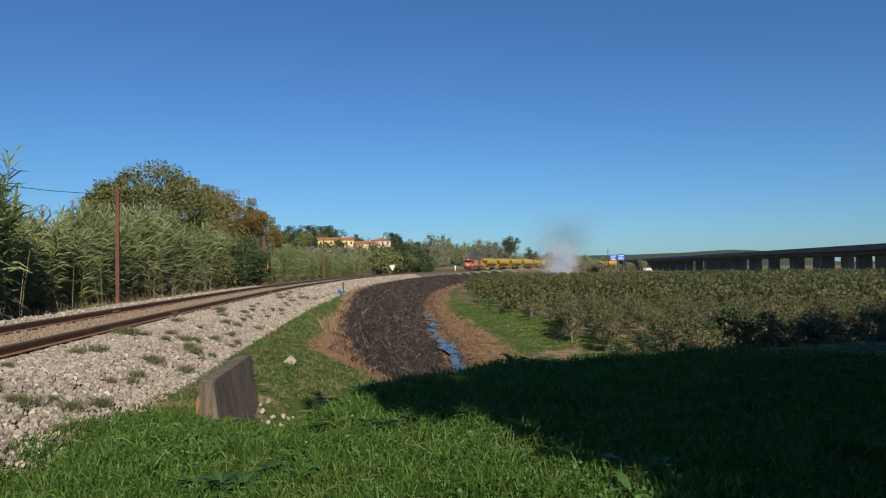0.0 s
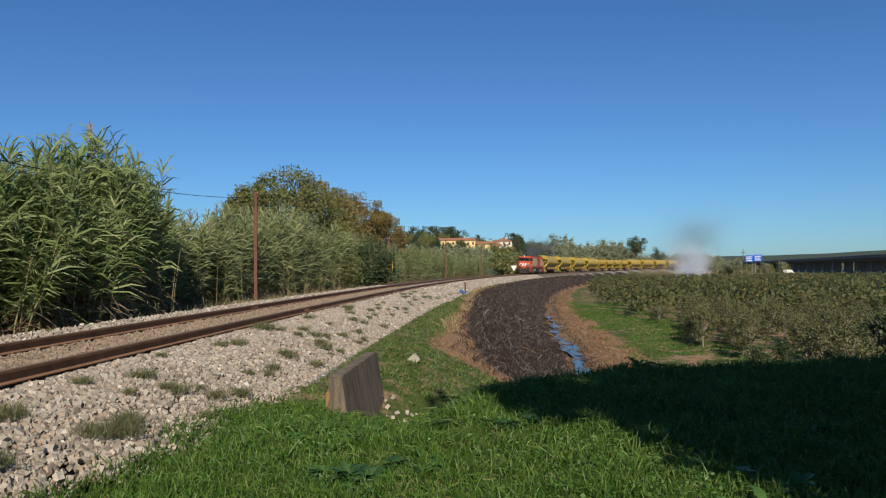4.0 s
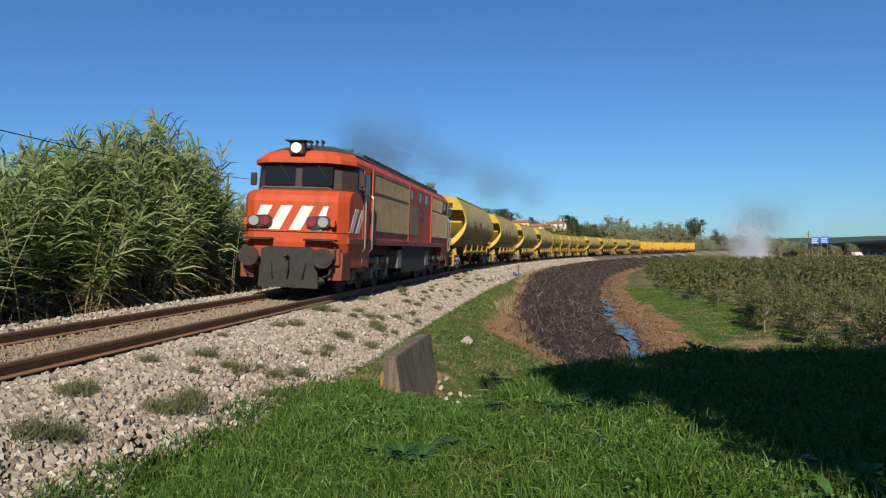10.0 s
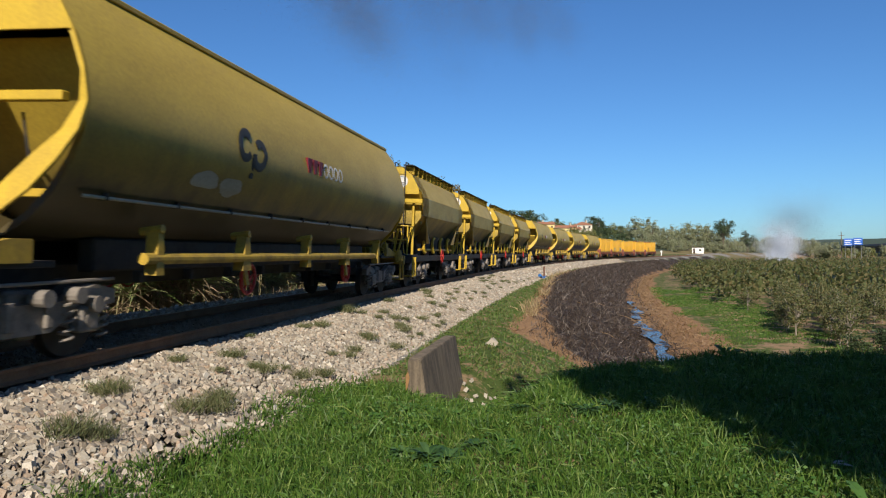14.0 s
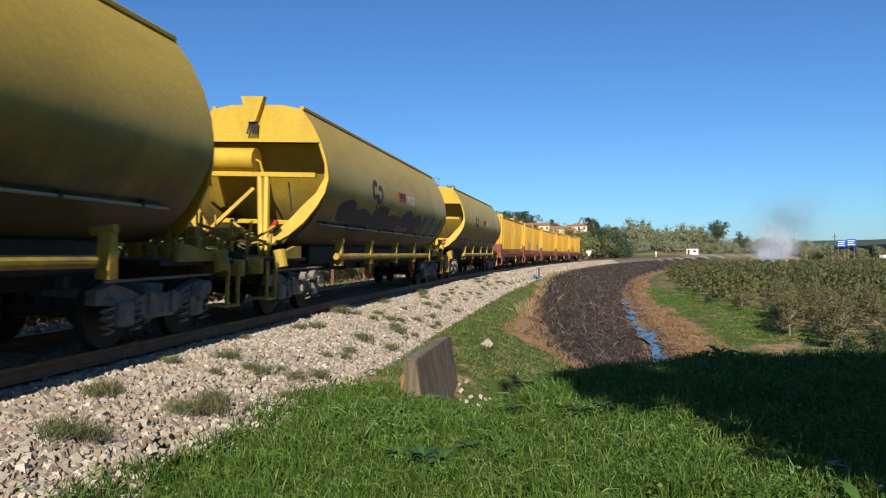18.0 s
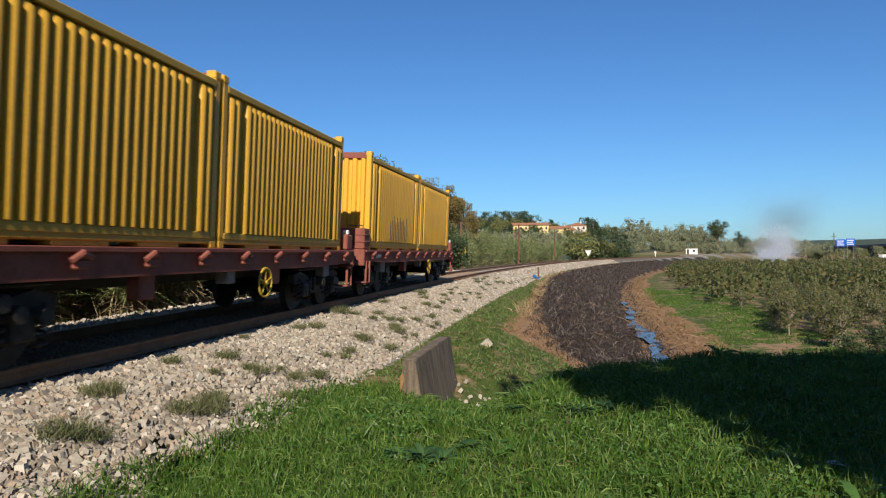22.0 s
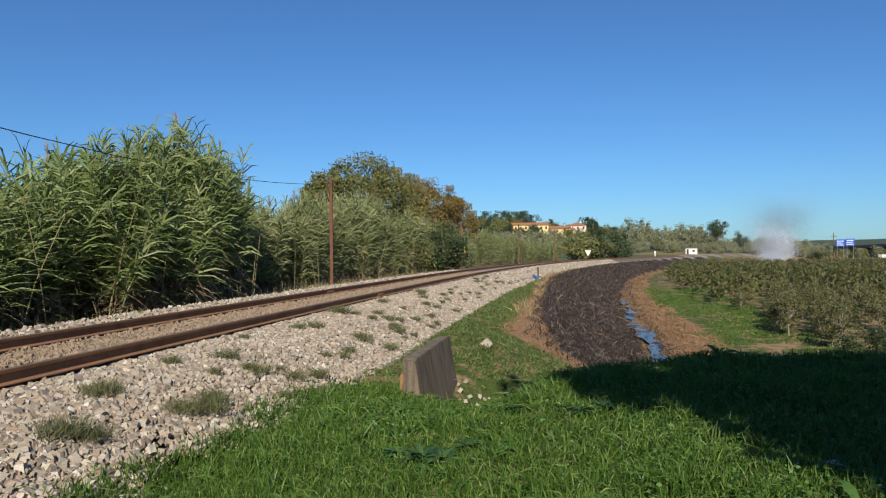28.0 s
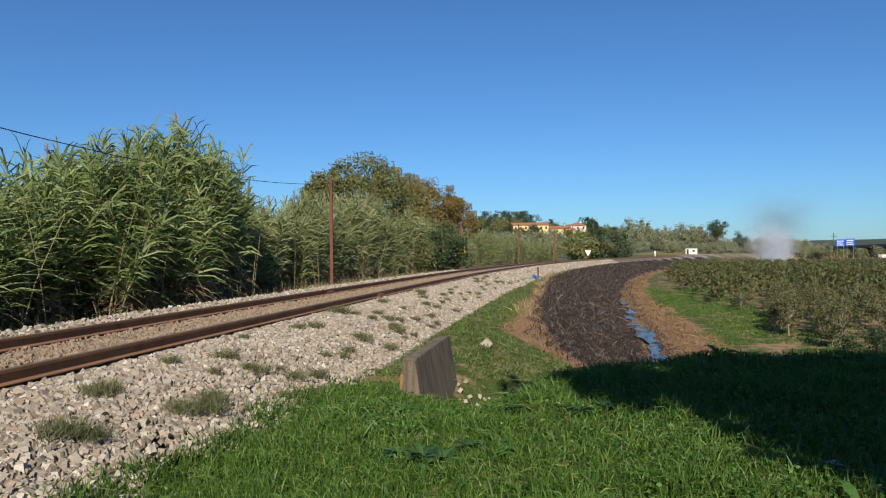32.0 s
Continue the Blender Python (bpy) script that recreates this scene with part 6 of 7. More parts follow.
BW = [broad_weed(90 + i, 10 + 2 * i, .2 + .04 * i, .09 + .015 * i) for i in range(4)]
_r = random.Random(31)
for k in range(120):
    if k % 6 == 0:
        rc, ac = 2.9 + 8.0 * _r.random(), math.radians(_r.uniform(-32, 48))
    x, y = rc * math.sin(ac) + _r.gauss(0, .3), rc * math.cos(ac) + _r.gauss(0, .3)
    if line_coords([x], [y])[1][0] < 3.9:
        continue
    o = new("broad_leaf_weed", BW[k % 4])
    sc = _r.uniform(.25, .45)
    o.matrix_world = pose(x, y, gz(x, y) + .06, 0, 0, _r.uniform(0, 360)) @ Matrix.Diagonal((sc, sc, sc, 1))
    tagged(o, "low broad-leaved green weed among the grass", "weed", "broad weeds in the grass")
DOCK = broad_weed(140, 9, .32, .09)
for x, y, rz in ((2.55, 4.25, 20), (2.95, 4.6, 200)):
    o = new("dock_plant", DOCK)
    o.matrix_world = pose(x, y, gz(x, y) + .05, 0, 0, rz)
    tagged(o, "dock plant with long broad leaves in the grass", "weed")
DEAD = leafy("dead_grey_leaf", [(0.22, 0.19, 0.14), (0.16, 0.13, 0.09)], 0.1)
o = new("fallen_leaf", broad_weed(150, 2, .3, .10))
o.data.materials[0] = DEAD
o.matrix_world = pose(2.75, 5.0, gz(2.75, 5.0) + .10, 0, 0, 60) @ Matrix.Diagonal((.5, .5, .2, 1))
tagged(o, "pale dead leaf lying on the grass", "leaf")
DARK_BROAD = leafy("dark_broad_leaf", [(0.028, 0.07, 0.018), (0.05, 0.11, 0.028), (0.09, 0.165, 0.05)], 0.2)
THISTLE = [broad_weed(141 + i, 60, .26, .085) for i in range(3)]
for me in THISTLE:
    me.materials[0] = DARK_BROAD
for k, (x, y, sc) in enumerate(((-.19, 5.9, 1.0), (-.02, 5.7, .8), (-.42, 6.2, .7), (.22, 5.95, .6), (1.36, 6.83, .7), (1.6, 7.0, .6), (.72, 7.2, .55))):
    o = new("thistle_plant", THISTLE[k % 3])
    o.matrix_world = pose(x, y, gz(x, y) + .06, 0, 0, 70 * k) @ Matrix.Diagonal((sc, sc, sc * .9, 1))
    tagged(o, "spreading dark broad-leaved plant among the grass", "weed", "dark leafy plants")
o = new("drooping_plant", broad_weed(143, 12, .6, .09))
o.matrix_world = pose(4.4, 11.1, gz(4.4, 11.1) + .12, 0, 0, 40) @ Matrix.Diagonal((1, 1, 1.3, 1))
tagged(o, "dark drooping plant on the crest of the bank", "weed")


# ---- trees
def tree_meshes(seed, height, crown_r, crown_lo, n_leaf, leaf, leaf_mat, trunk_r, clusters=40, squash=1.0, bark=None):
    rs = np.random.RandomState(seed)
    sh = Shape()
    top = height * .8
    sh.tube([(0, 0, -.3), (rs.normal() * .05, rs.normal() * .05, top * .35), (rs.normal() * .15, rs.normal() * .15, top * .7), (rs.normal() * .2, rs.normal() * .2, top)], trunk_r, 8, True, r2=trunk_r * .25)
    zc, zr = (height + crown_lo) / 2, (height - crown_lo) / 2
    cen = []
    while len(cen) < clusters:
        p = rs.uniform(-1, 1, 3)
        q = np.linalg.norm(p)
        if (.62 if clusters > 80 else .35) < q < 1:
            cen.append([p[0] * crown_r, p[1] * crown_r * squash, zc + p[2] * zr])
    cen = np.array(cen)
    for c in cen[::max(1, clusters // 14)]:
        z0 = min(top * .9, max(crown_lo * .7, c[2] * .55))
        sh.tube([(0, 0, z0), (c[0] * .5, c[1] * .5, (z0 + c[2]) / 2 + .2), tuple(c)], trunk_r * .35, 5, True, r2=trunk_r * .06)
    k = rs.randint(0, clusters, n_leaf)
    sg = crown_r * (.115 if clusters > 80 else .24) * rs.uniform(.6, 1.3, clusters)
    pos = cen[k] + np.clip(rs.normal(size=(n_leaf, 3)), -1.35, 1.35) * sg[k][:, None] * np.array([1, 1, .8])
    pos[:, 2] = np.maximum(pos[:, 2], crown_lo * .75)
    v, f = leaf_cards(pos, rs, leaf * rs.uniform(.6, 1.3, n_leaf))
    tm = sh.mesh("trunk", 50)
    tm.materials.append(bark or BARK)
    return {"trunk": tm, "crown": big_mesh("crown", v, f, 4, leaf_mat)}


def tree(meshes, m, label, name="tree", group=""):
    e = tagged(empty(name, m), label, "tree", group)
    for k, me in meshes.items():
        o = new(k, me)
        o.parent = e
    return e


def stand(x, y, turn=0, sc=1.0, dz=0.0):
    return pose(x, y, gz(x, y) + dz, 0, 0, turn) @ Matrix.Diagonal((sc, sc, sc, 1))


# broad trees beside the track
for s, d, hh, rr, m, seed, lab in ((121, -11.0, 10.4, 4.3, LEAF_OLIVE, 201, "broad olive-green tree behind the reeds"), (131, -11.5, 10.6, 4.1, LEAF_TURN, 202, "broad olive-green tree with rounded crown behind the reeds"), (141.5, -11.0, 10.6, 4.2, LEAF_RUST, 206, "broad tree turning rusty brown behind the reeds"),
                                   (151, -10.5, 9.2, 3.2, LEAF_RUST, 203, "smaller tree with autumn-brown leaves"), (114.5, -11.8, 8.2, 2.3, LEAF_OLIVE, 204, "olive-green tree behind the telegraph pole")):
    p = at(s, d)
    tree(tree_meshes(seed, hh, rr, 1.2, 30000, .19, m, .22, 170), stand(p.x, p.y), lab)
# bushes under them; the first one's shade is put into its dark leaf colour
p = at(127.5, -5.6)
tree(tree_meshes(210, 4.6, 2.6, .3, 14000, .17, LEAF_DARK, .07, 30), stand(p.x, p.y), "bush under the trees with leaves coloured dark as shade", "bush")
p = at(121.5, -7.4)
tree(tree_meshes(211, 3.4, 2.2, .3, 3500, .17, LEAF_OLIVE, .07, 24), stand(p.x, p.y), "olive-green bush under the trees", "bush")
# trees behind the left thicket
p = at(96, -26)
tree(tree_meshes(212, 7.0, 3.0, 1.5, 3000, .3, LEAF_OLIVE, .15, 30), stand(p.x, p.y), "round olive-green tree in the distance")

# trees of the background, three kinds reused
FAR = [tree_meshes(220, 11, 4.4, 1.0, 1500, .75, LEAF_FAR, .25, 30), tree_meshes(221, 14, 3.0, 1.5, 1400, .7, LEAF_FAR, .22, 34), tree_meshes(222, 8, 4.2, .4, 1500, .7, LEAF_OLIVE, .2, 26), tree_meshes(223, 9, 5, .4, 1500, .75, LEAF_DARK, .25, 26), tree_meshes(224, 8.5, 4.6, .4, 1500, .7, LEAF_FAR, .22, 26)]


def bearing(px, depth):
    """Place at a depth straight ahead of the last view; px counts across from its middle in thousandths of the depth."""
    return px * depth / 1000, depth


_r = random.Random(77)
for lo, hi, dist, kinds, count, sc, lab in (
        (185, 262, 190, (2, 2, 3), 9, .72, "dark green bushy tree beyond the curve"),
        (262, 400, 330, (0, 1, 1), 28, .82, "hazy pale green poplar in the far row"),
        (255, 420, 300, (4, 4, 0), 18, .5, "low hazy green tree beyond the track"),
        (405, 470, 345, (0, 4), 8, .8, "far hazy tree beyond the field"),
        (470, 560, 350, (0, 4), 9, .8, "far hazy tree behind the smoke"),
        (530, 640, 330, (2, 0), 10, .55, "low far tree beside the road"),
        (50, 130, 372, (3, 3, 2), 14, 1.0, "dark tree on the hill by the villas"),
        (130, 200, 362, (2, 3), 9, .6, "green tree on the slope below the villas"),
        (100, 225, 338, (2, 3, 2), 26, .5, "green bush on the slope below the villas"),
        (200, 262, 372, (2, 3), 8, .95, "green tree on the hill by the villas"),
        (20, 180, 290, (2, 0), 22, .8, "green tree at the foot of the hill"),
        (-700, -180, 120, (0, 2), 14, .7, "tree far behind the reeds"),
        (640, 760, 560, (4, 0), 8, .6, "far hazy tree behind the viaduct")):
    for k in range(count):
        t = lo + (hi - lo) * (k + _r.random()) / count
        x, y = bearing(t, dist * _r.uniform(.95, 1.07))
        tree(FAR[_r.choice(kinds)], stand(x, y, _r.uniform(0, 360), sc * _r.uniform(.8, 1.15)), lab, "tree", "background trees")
# dark pine with a bare trunk
x, y = bearing(397, 320)
tree(tree_meshes(230, 15, 4.6, 7.0, 2600, .6, LEAF_DARK, .4, 26), stand(x, y), "dark umbrella-shaped pine with a bare trunk", "pine_tree")
x, y = bearing(432, 330)
tree(tree_meshes(231, 10, 3.6, 3.0, 1500, .6, LEAF_DARK, .3, 20), stand(x, y), "dark round pine beyond the field", "pine_tree")

# trees behind and beside the camera, which shade the bank
SHADE = [tree_meshes(240, 10.5, 2.9, .4, 9000, .5, LEAF_DARK, .2, 44), tree_meshes(241, 9, 1.5, .5, 3200, .36, LEAF_DARK, .14, 30)]
for k, (x, y, sc) in enumerate(((5.1, -4.6, 1.0), (9.0, -4.0, 1.05), (12.2, -2.6, 1.05), (16.6, -.6, 1.0), (21.5, 2.5, 1.1), (6.0, -9.5, 1.1), (11.5, -8.5, 1.1), (27, 6.5, 1.1), (16, -7, 1.2), (21, -5, 1.2), (26, -1, 1.2), (9, -13, 1.3), (32, 3, 1.2))):
    x += .047 * (10 - y)
    tree(SHADE[0], stand(x, y, 40 * k, sc), "dense dark tree beside the bank, throwing shade", "tree", "trees shading the bank")
for k, (x, y, sc) in enumerate(((15.8, 6.6, .85), (18.2, 7.0, .8), (6.4, -.6, .45), (9.6, .6, .5))):
    x += .047 * (10 - y)
    tree(SHADE[1], stand(x, y, 70 * k, sc), "slender dark tree beside the bank, throwing shade", "tree", "trees shading the bank")

# bushes added out of view to block sun and sky from the bank
for k, (x, y, sc) in enumerate(((3.75, .2, .6), (9.4, 3.6, .8), (13.2, 6.2, .6), (18.4, 9.2, .7), (24.5, 13, .75), (32, 17, .8))):
    x += .047 * (10 - y)
    tree(SHADE[0], stand(x, y, 50 * k, sc), "unseen dense bush added to keep light off the bank", "bush", "bushes shading the bank")
tree(tree_meshes(242, 12.3, 1.9, 9.3, 5000, .36, LEAF_DARK, .14, 36), stand(2.7, -6.9), "tall dark pine behind the bank with a high crown", "pine_tree")
# ---- orchard
ORCH = [tree_meshes(300 + i, 2.6, .82, .35, 980, .125, LEAF_ORCHARD, .045, 22, bark=PALE_BARK) for i in range(5)]
LOWV = []
for i in range(4):
    rr = np.random.RandomState(330 + i)
    pp = rr.normal(size=(34, 3)) * np.array([.42, .42, .6]) + np.array([0, 0, 1.45])
    LOWV.append(leaf_cards(pp, rr, rr.uniform(.3, .55, 34))[0])
row_dir, step_in, step_row = math.radians(64), 1.1, 2.35   # direction of the rows from +x
ux, uy = math.cos(row_dir), math.sin(row_dir)
vx, vy = uy, -ux
spots = []
_r = random.Random(55)
for i in range(-24, 170):
    for j in range(-12, 86):
        x = 10 + ux * i * step_in + vx * j * step_row + _r.uniform(-.45, .45)
        y = 10 + uy * i * step_in + vy * j * step_row + _r.uniform(-.45, .45)
        if y < bank_edge(x) + 2.6 or x > 175 or math.hypot(x, y) > 185 or _r.random() < .05:
            continue
        spots.append((x, y))
ss, dd = line_coords([p[0] for p in spots], [p[1] for p in spots])
spots = [(x, y) for (x, y), d in zip(spots, dd) if d > 16.9 + .8 * math.sin(y * .3) and d < 112]
spots.sort(key=lambda p: math.hypot(*p))
for k, (x, y) in enumerate(spots[:290]):
    tree(ORCH[_r.randrange(5)], stand(x, y, _r.uniform(0, 360), _r.uniform(.58, .84)), "small orchard tree with thin olive-green foliage", "orchard_tree", "orchard trees")
# saplings behind the bank, their shade put into a darker leaf colour
SHADED_ORCH = tree_meshes(310, 2.7, .8, .3, 1500, .13, LEAF_DARK, .05, 24)
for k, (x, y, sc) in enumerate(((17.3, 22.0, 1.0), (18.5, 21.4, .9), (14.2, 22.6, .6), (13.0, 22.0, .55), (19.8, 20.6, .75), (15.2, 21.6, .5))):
    tree(SHADED_ORCH, stand(x, y, 60 * k, sc), "orchard sapling with shade put into its dark leaves", "orchard_tree", "dark saplings")
far_xy = np.array(spots[290:8200])
fz = ground_z(far_xy[:, 0], far_xy[:, 1])
vs, fs, o = [], [], 0
for k in range(len(far_xy)):
    v = LOWV[k % 4] * _r.uniform(.75, 1.0) + np.array([far_xy[k, 0], far_xy[k, 1], fz[k]])
    vs.append(v)
v = np.concatenate(vs)
tagged(new("orchard_trees", big_mesh("orchard_trees", v, np.arange(len(v)), 4, LEAF_ORCHARD)), "far rows of small olive-green orchard trees", "orchard trees", kind="stuff")

# ================= things along the line =================
POLE_RUST = worn("rusty_brown_pole", (0.15, 0.065, 0.04), (0.09, 0.04, 0.028), 0.8, 0.1, scale=5)
CONCRETE = worn("weathered_dark_concrete", (0.20, 0.155, 0.105), (0.055, 0.043, 0.033), 0.92, scale=2.6, amount=(.36, .62), streak=(4, 4, .5))
LICHEN = worn("orange_lichen", (0.27, 0.15, 0.06), (0.18, 0.11, 0.05), 0.95)
SIGN_YELLOW = worn("yellow_sign_enamel", (0.85, 0.47, 0.02), (0.7, 0.38, 0.02), 0.45)
SIGN_BLUE = worn("blue_road_sign", (0.02, 0.12, 0.55), (0.015, 0.09, 0.42), 0.4)
BLUE_RAG = worn("blue_plastic_sheet", (0.03, 0.14, 0.36), (0.02, 0.09, 0.25), 0.5)
POLE_S = (99.6, 134.9, 171.1, 203.2)
tops = []
for k, s in enumerate((60.0,) + POLE_S):
    p = at(s, -5.6 if k else -2.9)
    z0 = gz(p.x, p.y)
    hgt = (4.85, 5.3, 4.6, 5.75, 5.75)[k] - z0
    e = tagged(empty("telegraph_pole", pose(p.x, p.y, z0, 0, -.4 + .3 * k, 0)), "slim rusty brown telegraph pole beside the track", "pole", "telegraph poles")
    sh = Shape()
    w = .085
    sh.prism([(-w, -w), (w, -w), (w, -w + .02), (-w + .02, -w + .02), (-w + .02, w - .02), (w, w - .02), (w, w), (-w, w)], -.4, hgt, "z")
    part("post", sh, POLE_RUST, e)
    part("insulator", Shape().tube([(0, .1, hgt - .35), (0, .1, hgt - .28), (0, .1, hgt - .2)], .05, 8, r2=.03), WHITE, e)
    part("cross_arm", Shape().box(-.05, .05, -.05, .2, hgt - .42, .03 + hgt - .42, .005), POLE_RUST, e)
    tops.append(Vector((p.x, p.y, z0 + hgt - .25)))
    if k == 2:
        sg = Shape().box(-.45, .45, -.16, -.13, 1.8, 2.85, .01)
        board = part("sign_board", sg, SIGN_YELLOW, e, "yellow enamel sign board")
        tt = Shape().box(-.05, .05, -.168, -.16, 1.98, 2.52)
        tt.box(-.17, .17, -.168, -.16, 2.44, 2.56)
        part("sign_mark", tt, INK, board, "black mark on the board")
for a, b in zip(tops[:-1], tops[1:]):
    pts = [tuple(a.lerp(b, f) - Vector((0, 0, 1.1 * 4 * f * (1 - f)))) for f in np.linspace(0, 1, 15)]
    tagged(part("telegraph_wire", Shape().tube(pts, .012, 5), GRIME), "thin dark sagging telegraph wire between poles", "wire")

# culvert wing wall: upright on the track's side, battered on the ditch's side
wall = tagged(empty("culvert_wing_wall", pose(-.53, 10.2, 0, 0, 0, -10.9)), "weathered dark concrete wing wall of a culvert", "concrete wall")
bm = bmesh.new()
prof = [(0, -1.5), (2.86, -2.3), (2.86, -.37), (2.7, -.355), (.1, -.38), (0, -.40)]
vv = [[bm.verts.new((yy + .16 * max(0, -z - .4) * (1 if yy > 0 else 0), x, z)) for x, z in prof] for yy in (-.1, .1)]
bm.faces.new(vv[0])
bm.faces.new(vv[1][::-1])
for i in range(len(prof)):
    j = (i + 1) % len(prof)
    bm.faces.new((vv[0][i], vv[1][i], vv[1][j], vv[0][j]))
bmesh.ops.recalc_face_normals(bm, faces=bm.faces[:])
bmesh.ops.bevel(bm, geom=bm.edges[:], offset=.012, segments=2, affect="EDGES")
me = bpy.data.meshes.new("wall_body")
bm.to_mesh(me)
bm.free()
part("wall_body", me, CONCRETE, wall)
part("lichen_patch", Shape().prism([(-.13, -.62), (-.09, -.56), (-.07, -.66), (-.10, -.80), (-.13, -.86)], -.008, .012, "y"), LICHEN, wall, "orange lichen patch")
# stones strewn beside the wall
_r = random.Random(3)
for k in range(26):
    x, y = .35 + _r.uniform(-.1, .6), 11.9 + _r.uniform(-1.0, 1.3)
    rs = np.random.RandomState(700 + k)
    o = new("loose_stone", big_mesh("loose_stone", lump_set(rs, 1).reshape(-1, 3) * _r.uniform(.04, .10), LUMP_Q.reshape(-1), 4, STONE))
    o.location = (x, y, gz(x, y) + .015)
    tagged(o, "loose pale stone beside the concrete wall", "stone", "loose stones")
o = new("loose_stone", big_mesh("loose_stone", lump_set(np.random.RandomState(9), 1).reshape(-1, 3) * .2, LUMP_Q.reshape(-1), 4, STONE))
p = at(81.5, 5.0)
o.location = (p.x, p.y, gz(p.x, p.y) + .05)
tagged(o, "pale stone lying on the grassy verge", "stone")

# short marker post and blue plastic beside the ballast
p = at(123.9, 3.45)
mk = tagged(empty("marker_post", pose(p.x, p.y, gz(p.x, p.y))), "short rusty marker post beside the ballast", "post")
part("post", Shape().box(-.06, .06, -.06, .06, -.2, 1.0, .01), POLE_RUST, mk)
part("cap", Shape().box(-.07, .07, -.07, .07, 1.0, 1.03, .008), POLE_RUST, mk)
p = at(123.9 - .5, 3.1)
bm = bmesh.new()
bmesh.ops.create_grid(bm, x_segments=12, y_segments=9, size=.5)
for q in bm.verts:
    q.co.z = .22 + .16 * math.sin(q.co.x * 9 + 1) * math.cos(q.co.y * 7) - .25 * (abs(q.co.x) + abs(q.co.y)) * .6
    q.co.x *= .8
bmesh.ops.solidify(bm, geom=bm.faces[:], thickness=.012)
me = bpy.data.meshes.new("blue_sheet")
bm.to_mesh(me)
bm.free()
rag = part("plastic_sheet", me, BLUE_RAG)
rag.matrix_world = pose(p.x, p.y, gz(p.x, p.y) + .05, 8, 0, 30)
tagged(rag, "crumpled blue plastic sheet beside the ballast", "plastic sheet")

# signs further on
p = at(228.1, -3.3)
sg = tagged(empty("triangular_sign", pose(p.x, p.y, gz(p.x, p.y), 0, 0, -14)), "white triangular sign, point down, on a post", "sign")
part("post", Shape().tube([(0, 0, -.2), (0, 0, 2.6)], .04, 8), POLE_RUST, sg)
part("sign_board", Shape().prism([(-.72, 2.75), (.72, 2.75), (.12, 1.55), (-.12, 1.55)], -.08, -.05, "y"), WHITE, sg, "white triangular board")
p = at(311.2, -3.3)
mk = tagged(empty("kilometre_post", pose(p.x, p.y, gz(p.x, p.y), 0, 0, -14)), "small white marker post beside the track", "post")
part("post", Shape().box(-.16, .16, -.08, .08, -.2, 1.7, .03), WHITE, mk)
part("top_plate", Shape().box(-.3, .3, -.1, -.06, 1.7, 2.3, .02), WHITE, mk)
# white hut by the far level crossing
p = at(372.0, -7.5)
hut = tagged(empty("trackside_hut", pose(p.x, p.y, gz(p.x, p.y), 0, 0, -18)), "small white flat-roofed hut beside the far track", "hut")
part("walls", Shape().box(-2.3, 2.3, -1.2, 1.2, -.3, 2.35, .04), WHITE, hut)
part("roof", Shape().box(-2.45, 2.45, -1.35, 1.35, 2.35, 2.5, .03), CONCRETE, hut)
part("door", Shape().box(-1.9, -1.1, -1.225, -1.19, 0, 2.0, .01), BROWN, hut)
part("window", Shape().box(.4, 1.3, -1.225, -1.19, 1.0, 1.7, .01), GLASS, hut)

# ================= water in the ditch =================
m, nt, b = mat("still_ditch_water", 0.14, 0, 0.38)
b.inputs["Base Color"].default_value = (0.055, 0.05, 0.042, 1)
bump(nt, b, noise_of(nt, 9, 4), .35, .03)
WATER = m
ring = []
sts = np.linspace(84, 128, 130)
for s in sts:
    w = .36 + .12 * math.sin(s * .5) + .09 * math.sin(s * 1.3) + .04 * math.sin(s * 2.6) - .008 * max(0, s - 100)
    c = 10.62 + .15 * math.sin(s * .33) + .10 * math.sin(s * 1.1)
    zz = -3.2 + float(np.interp(s, ST, TZ))
    ring.append([tuple(at(s, c - max(.07, w))[:2]) + (zz,), tuple(at(s, c + max(.07, w))[:2]) + (zz,), tuple(at(s, c + .1)[:2]) + (zz - .1,)])
tagged(part("ditch_water", Shape().loft(ring), WATER), "still water at the bottom of the ditch", "water", kind="structure")
# half-burnt canes fallen across the water and down the slope
_r = random.Random(64)
for k in range(110):
    s, d = (_r.uniform(88, 122), _r.uniform(10.0, 11.3)) if k < 85 else (86 + 40 * _r.random() ** 1.4, _r.uniform(6.2, 9.8))
    if burn_depth(s, d) < .6:
        continue
    p = at(s, d)
    a, ln = _r.uniform(0, 6.28), _r.uniform(.35, 1.3)
    q = Vector((p.x + ln * math.cos(a), p.y + ln * math.sin(a), 0))
    z0, z1 = max(gz(p.x, p.y), -3.2) + .03, max(gz(q.x, q.y), -3.2) + .05
    o = part("fallen_cane", Shape().tube([(0, 0, 0), ((q.x - p.x) * .5, (q.y - p.y) * .5, (z1 - z0) * .5 + .05), (q.x - p.x, q.y - p.y, z1 - z0)], .022, 5, True, r2=.010), CHAR if k % 3 else BROWN_STRAW)
    o.location = (p.x, p.y, z0)
    tagged(o, "half-burnt cane lying in the ditch" if k % 3 else "dry brown cane lying in the ditch", "cane", "fallen canes")

# ================= villas on the hill =================
WALL_Y = worn("warm_yellow_render", (0.80, 0.60, 0.27), (0.70, 0.52, 0.24), 0.9, scale=.8)
WALL_W = worn("white_render", (0.66, 0.58, 0.46), (0.56, 0.48, 0.37), 0.9, scale=.8)
TILES = worn("terracotta_roof_tiles", (0.34, 0.15, 0.08), (0.23, 0.10, 0.06), 0.9, scale=1.5)


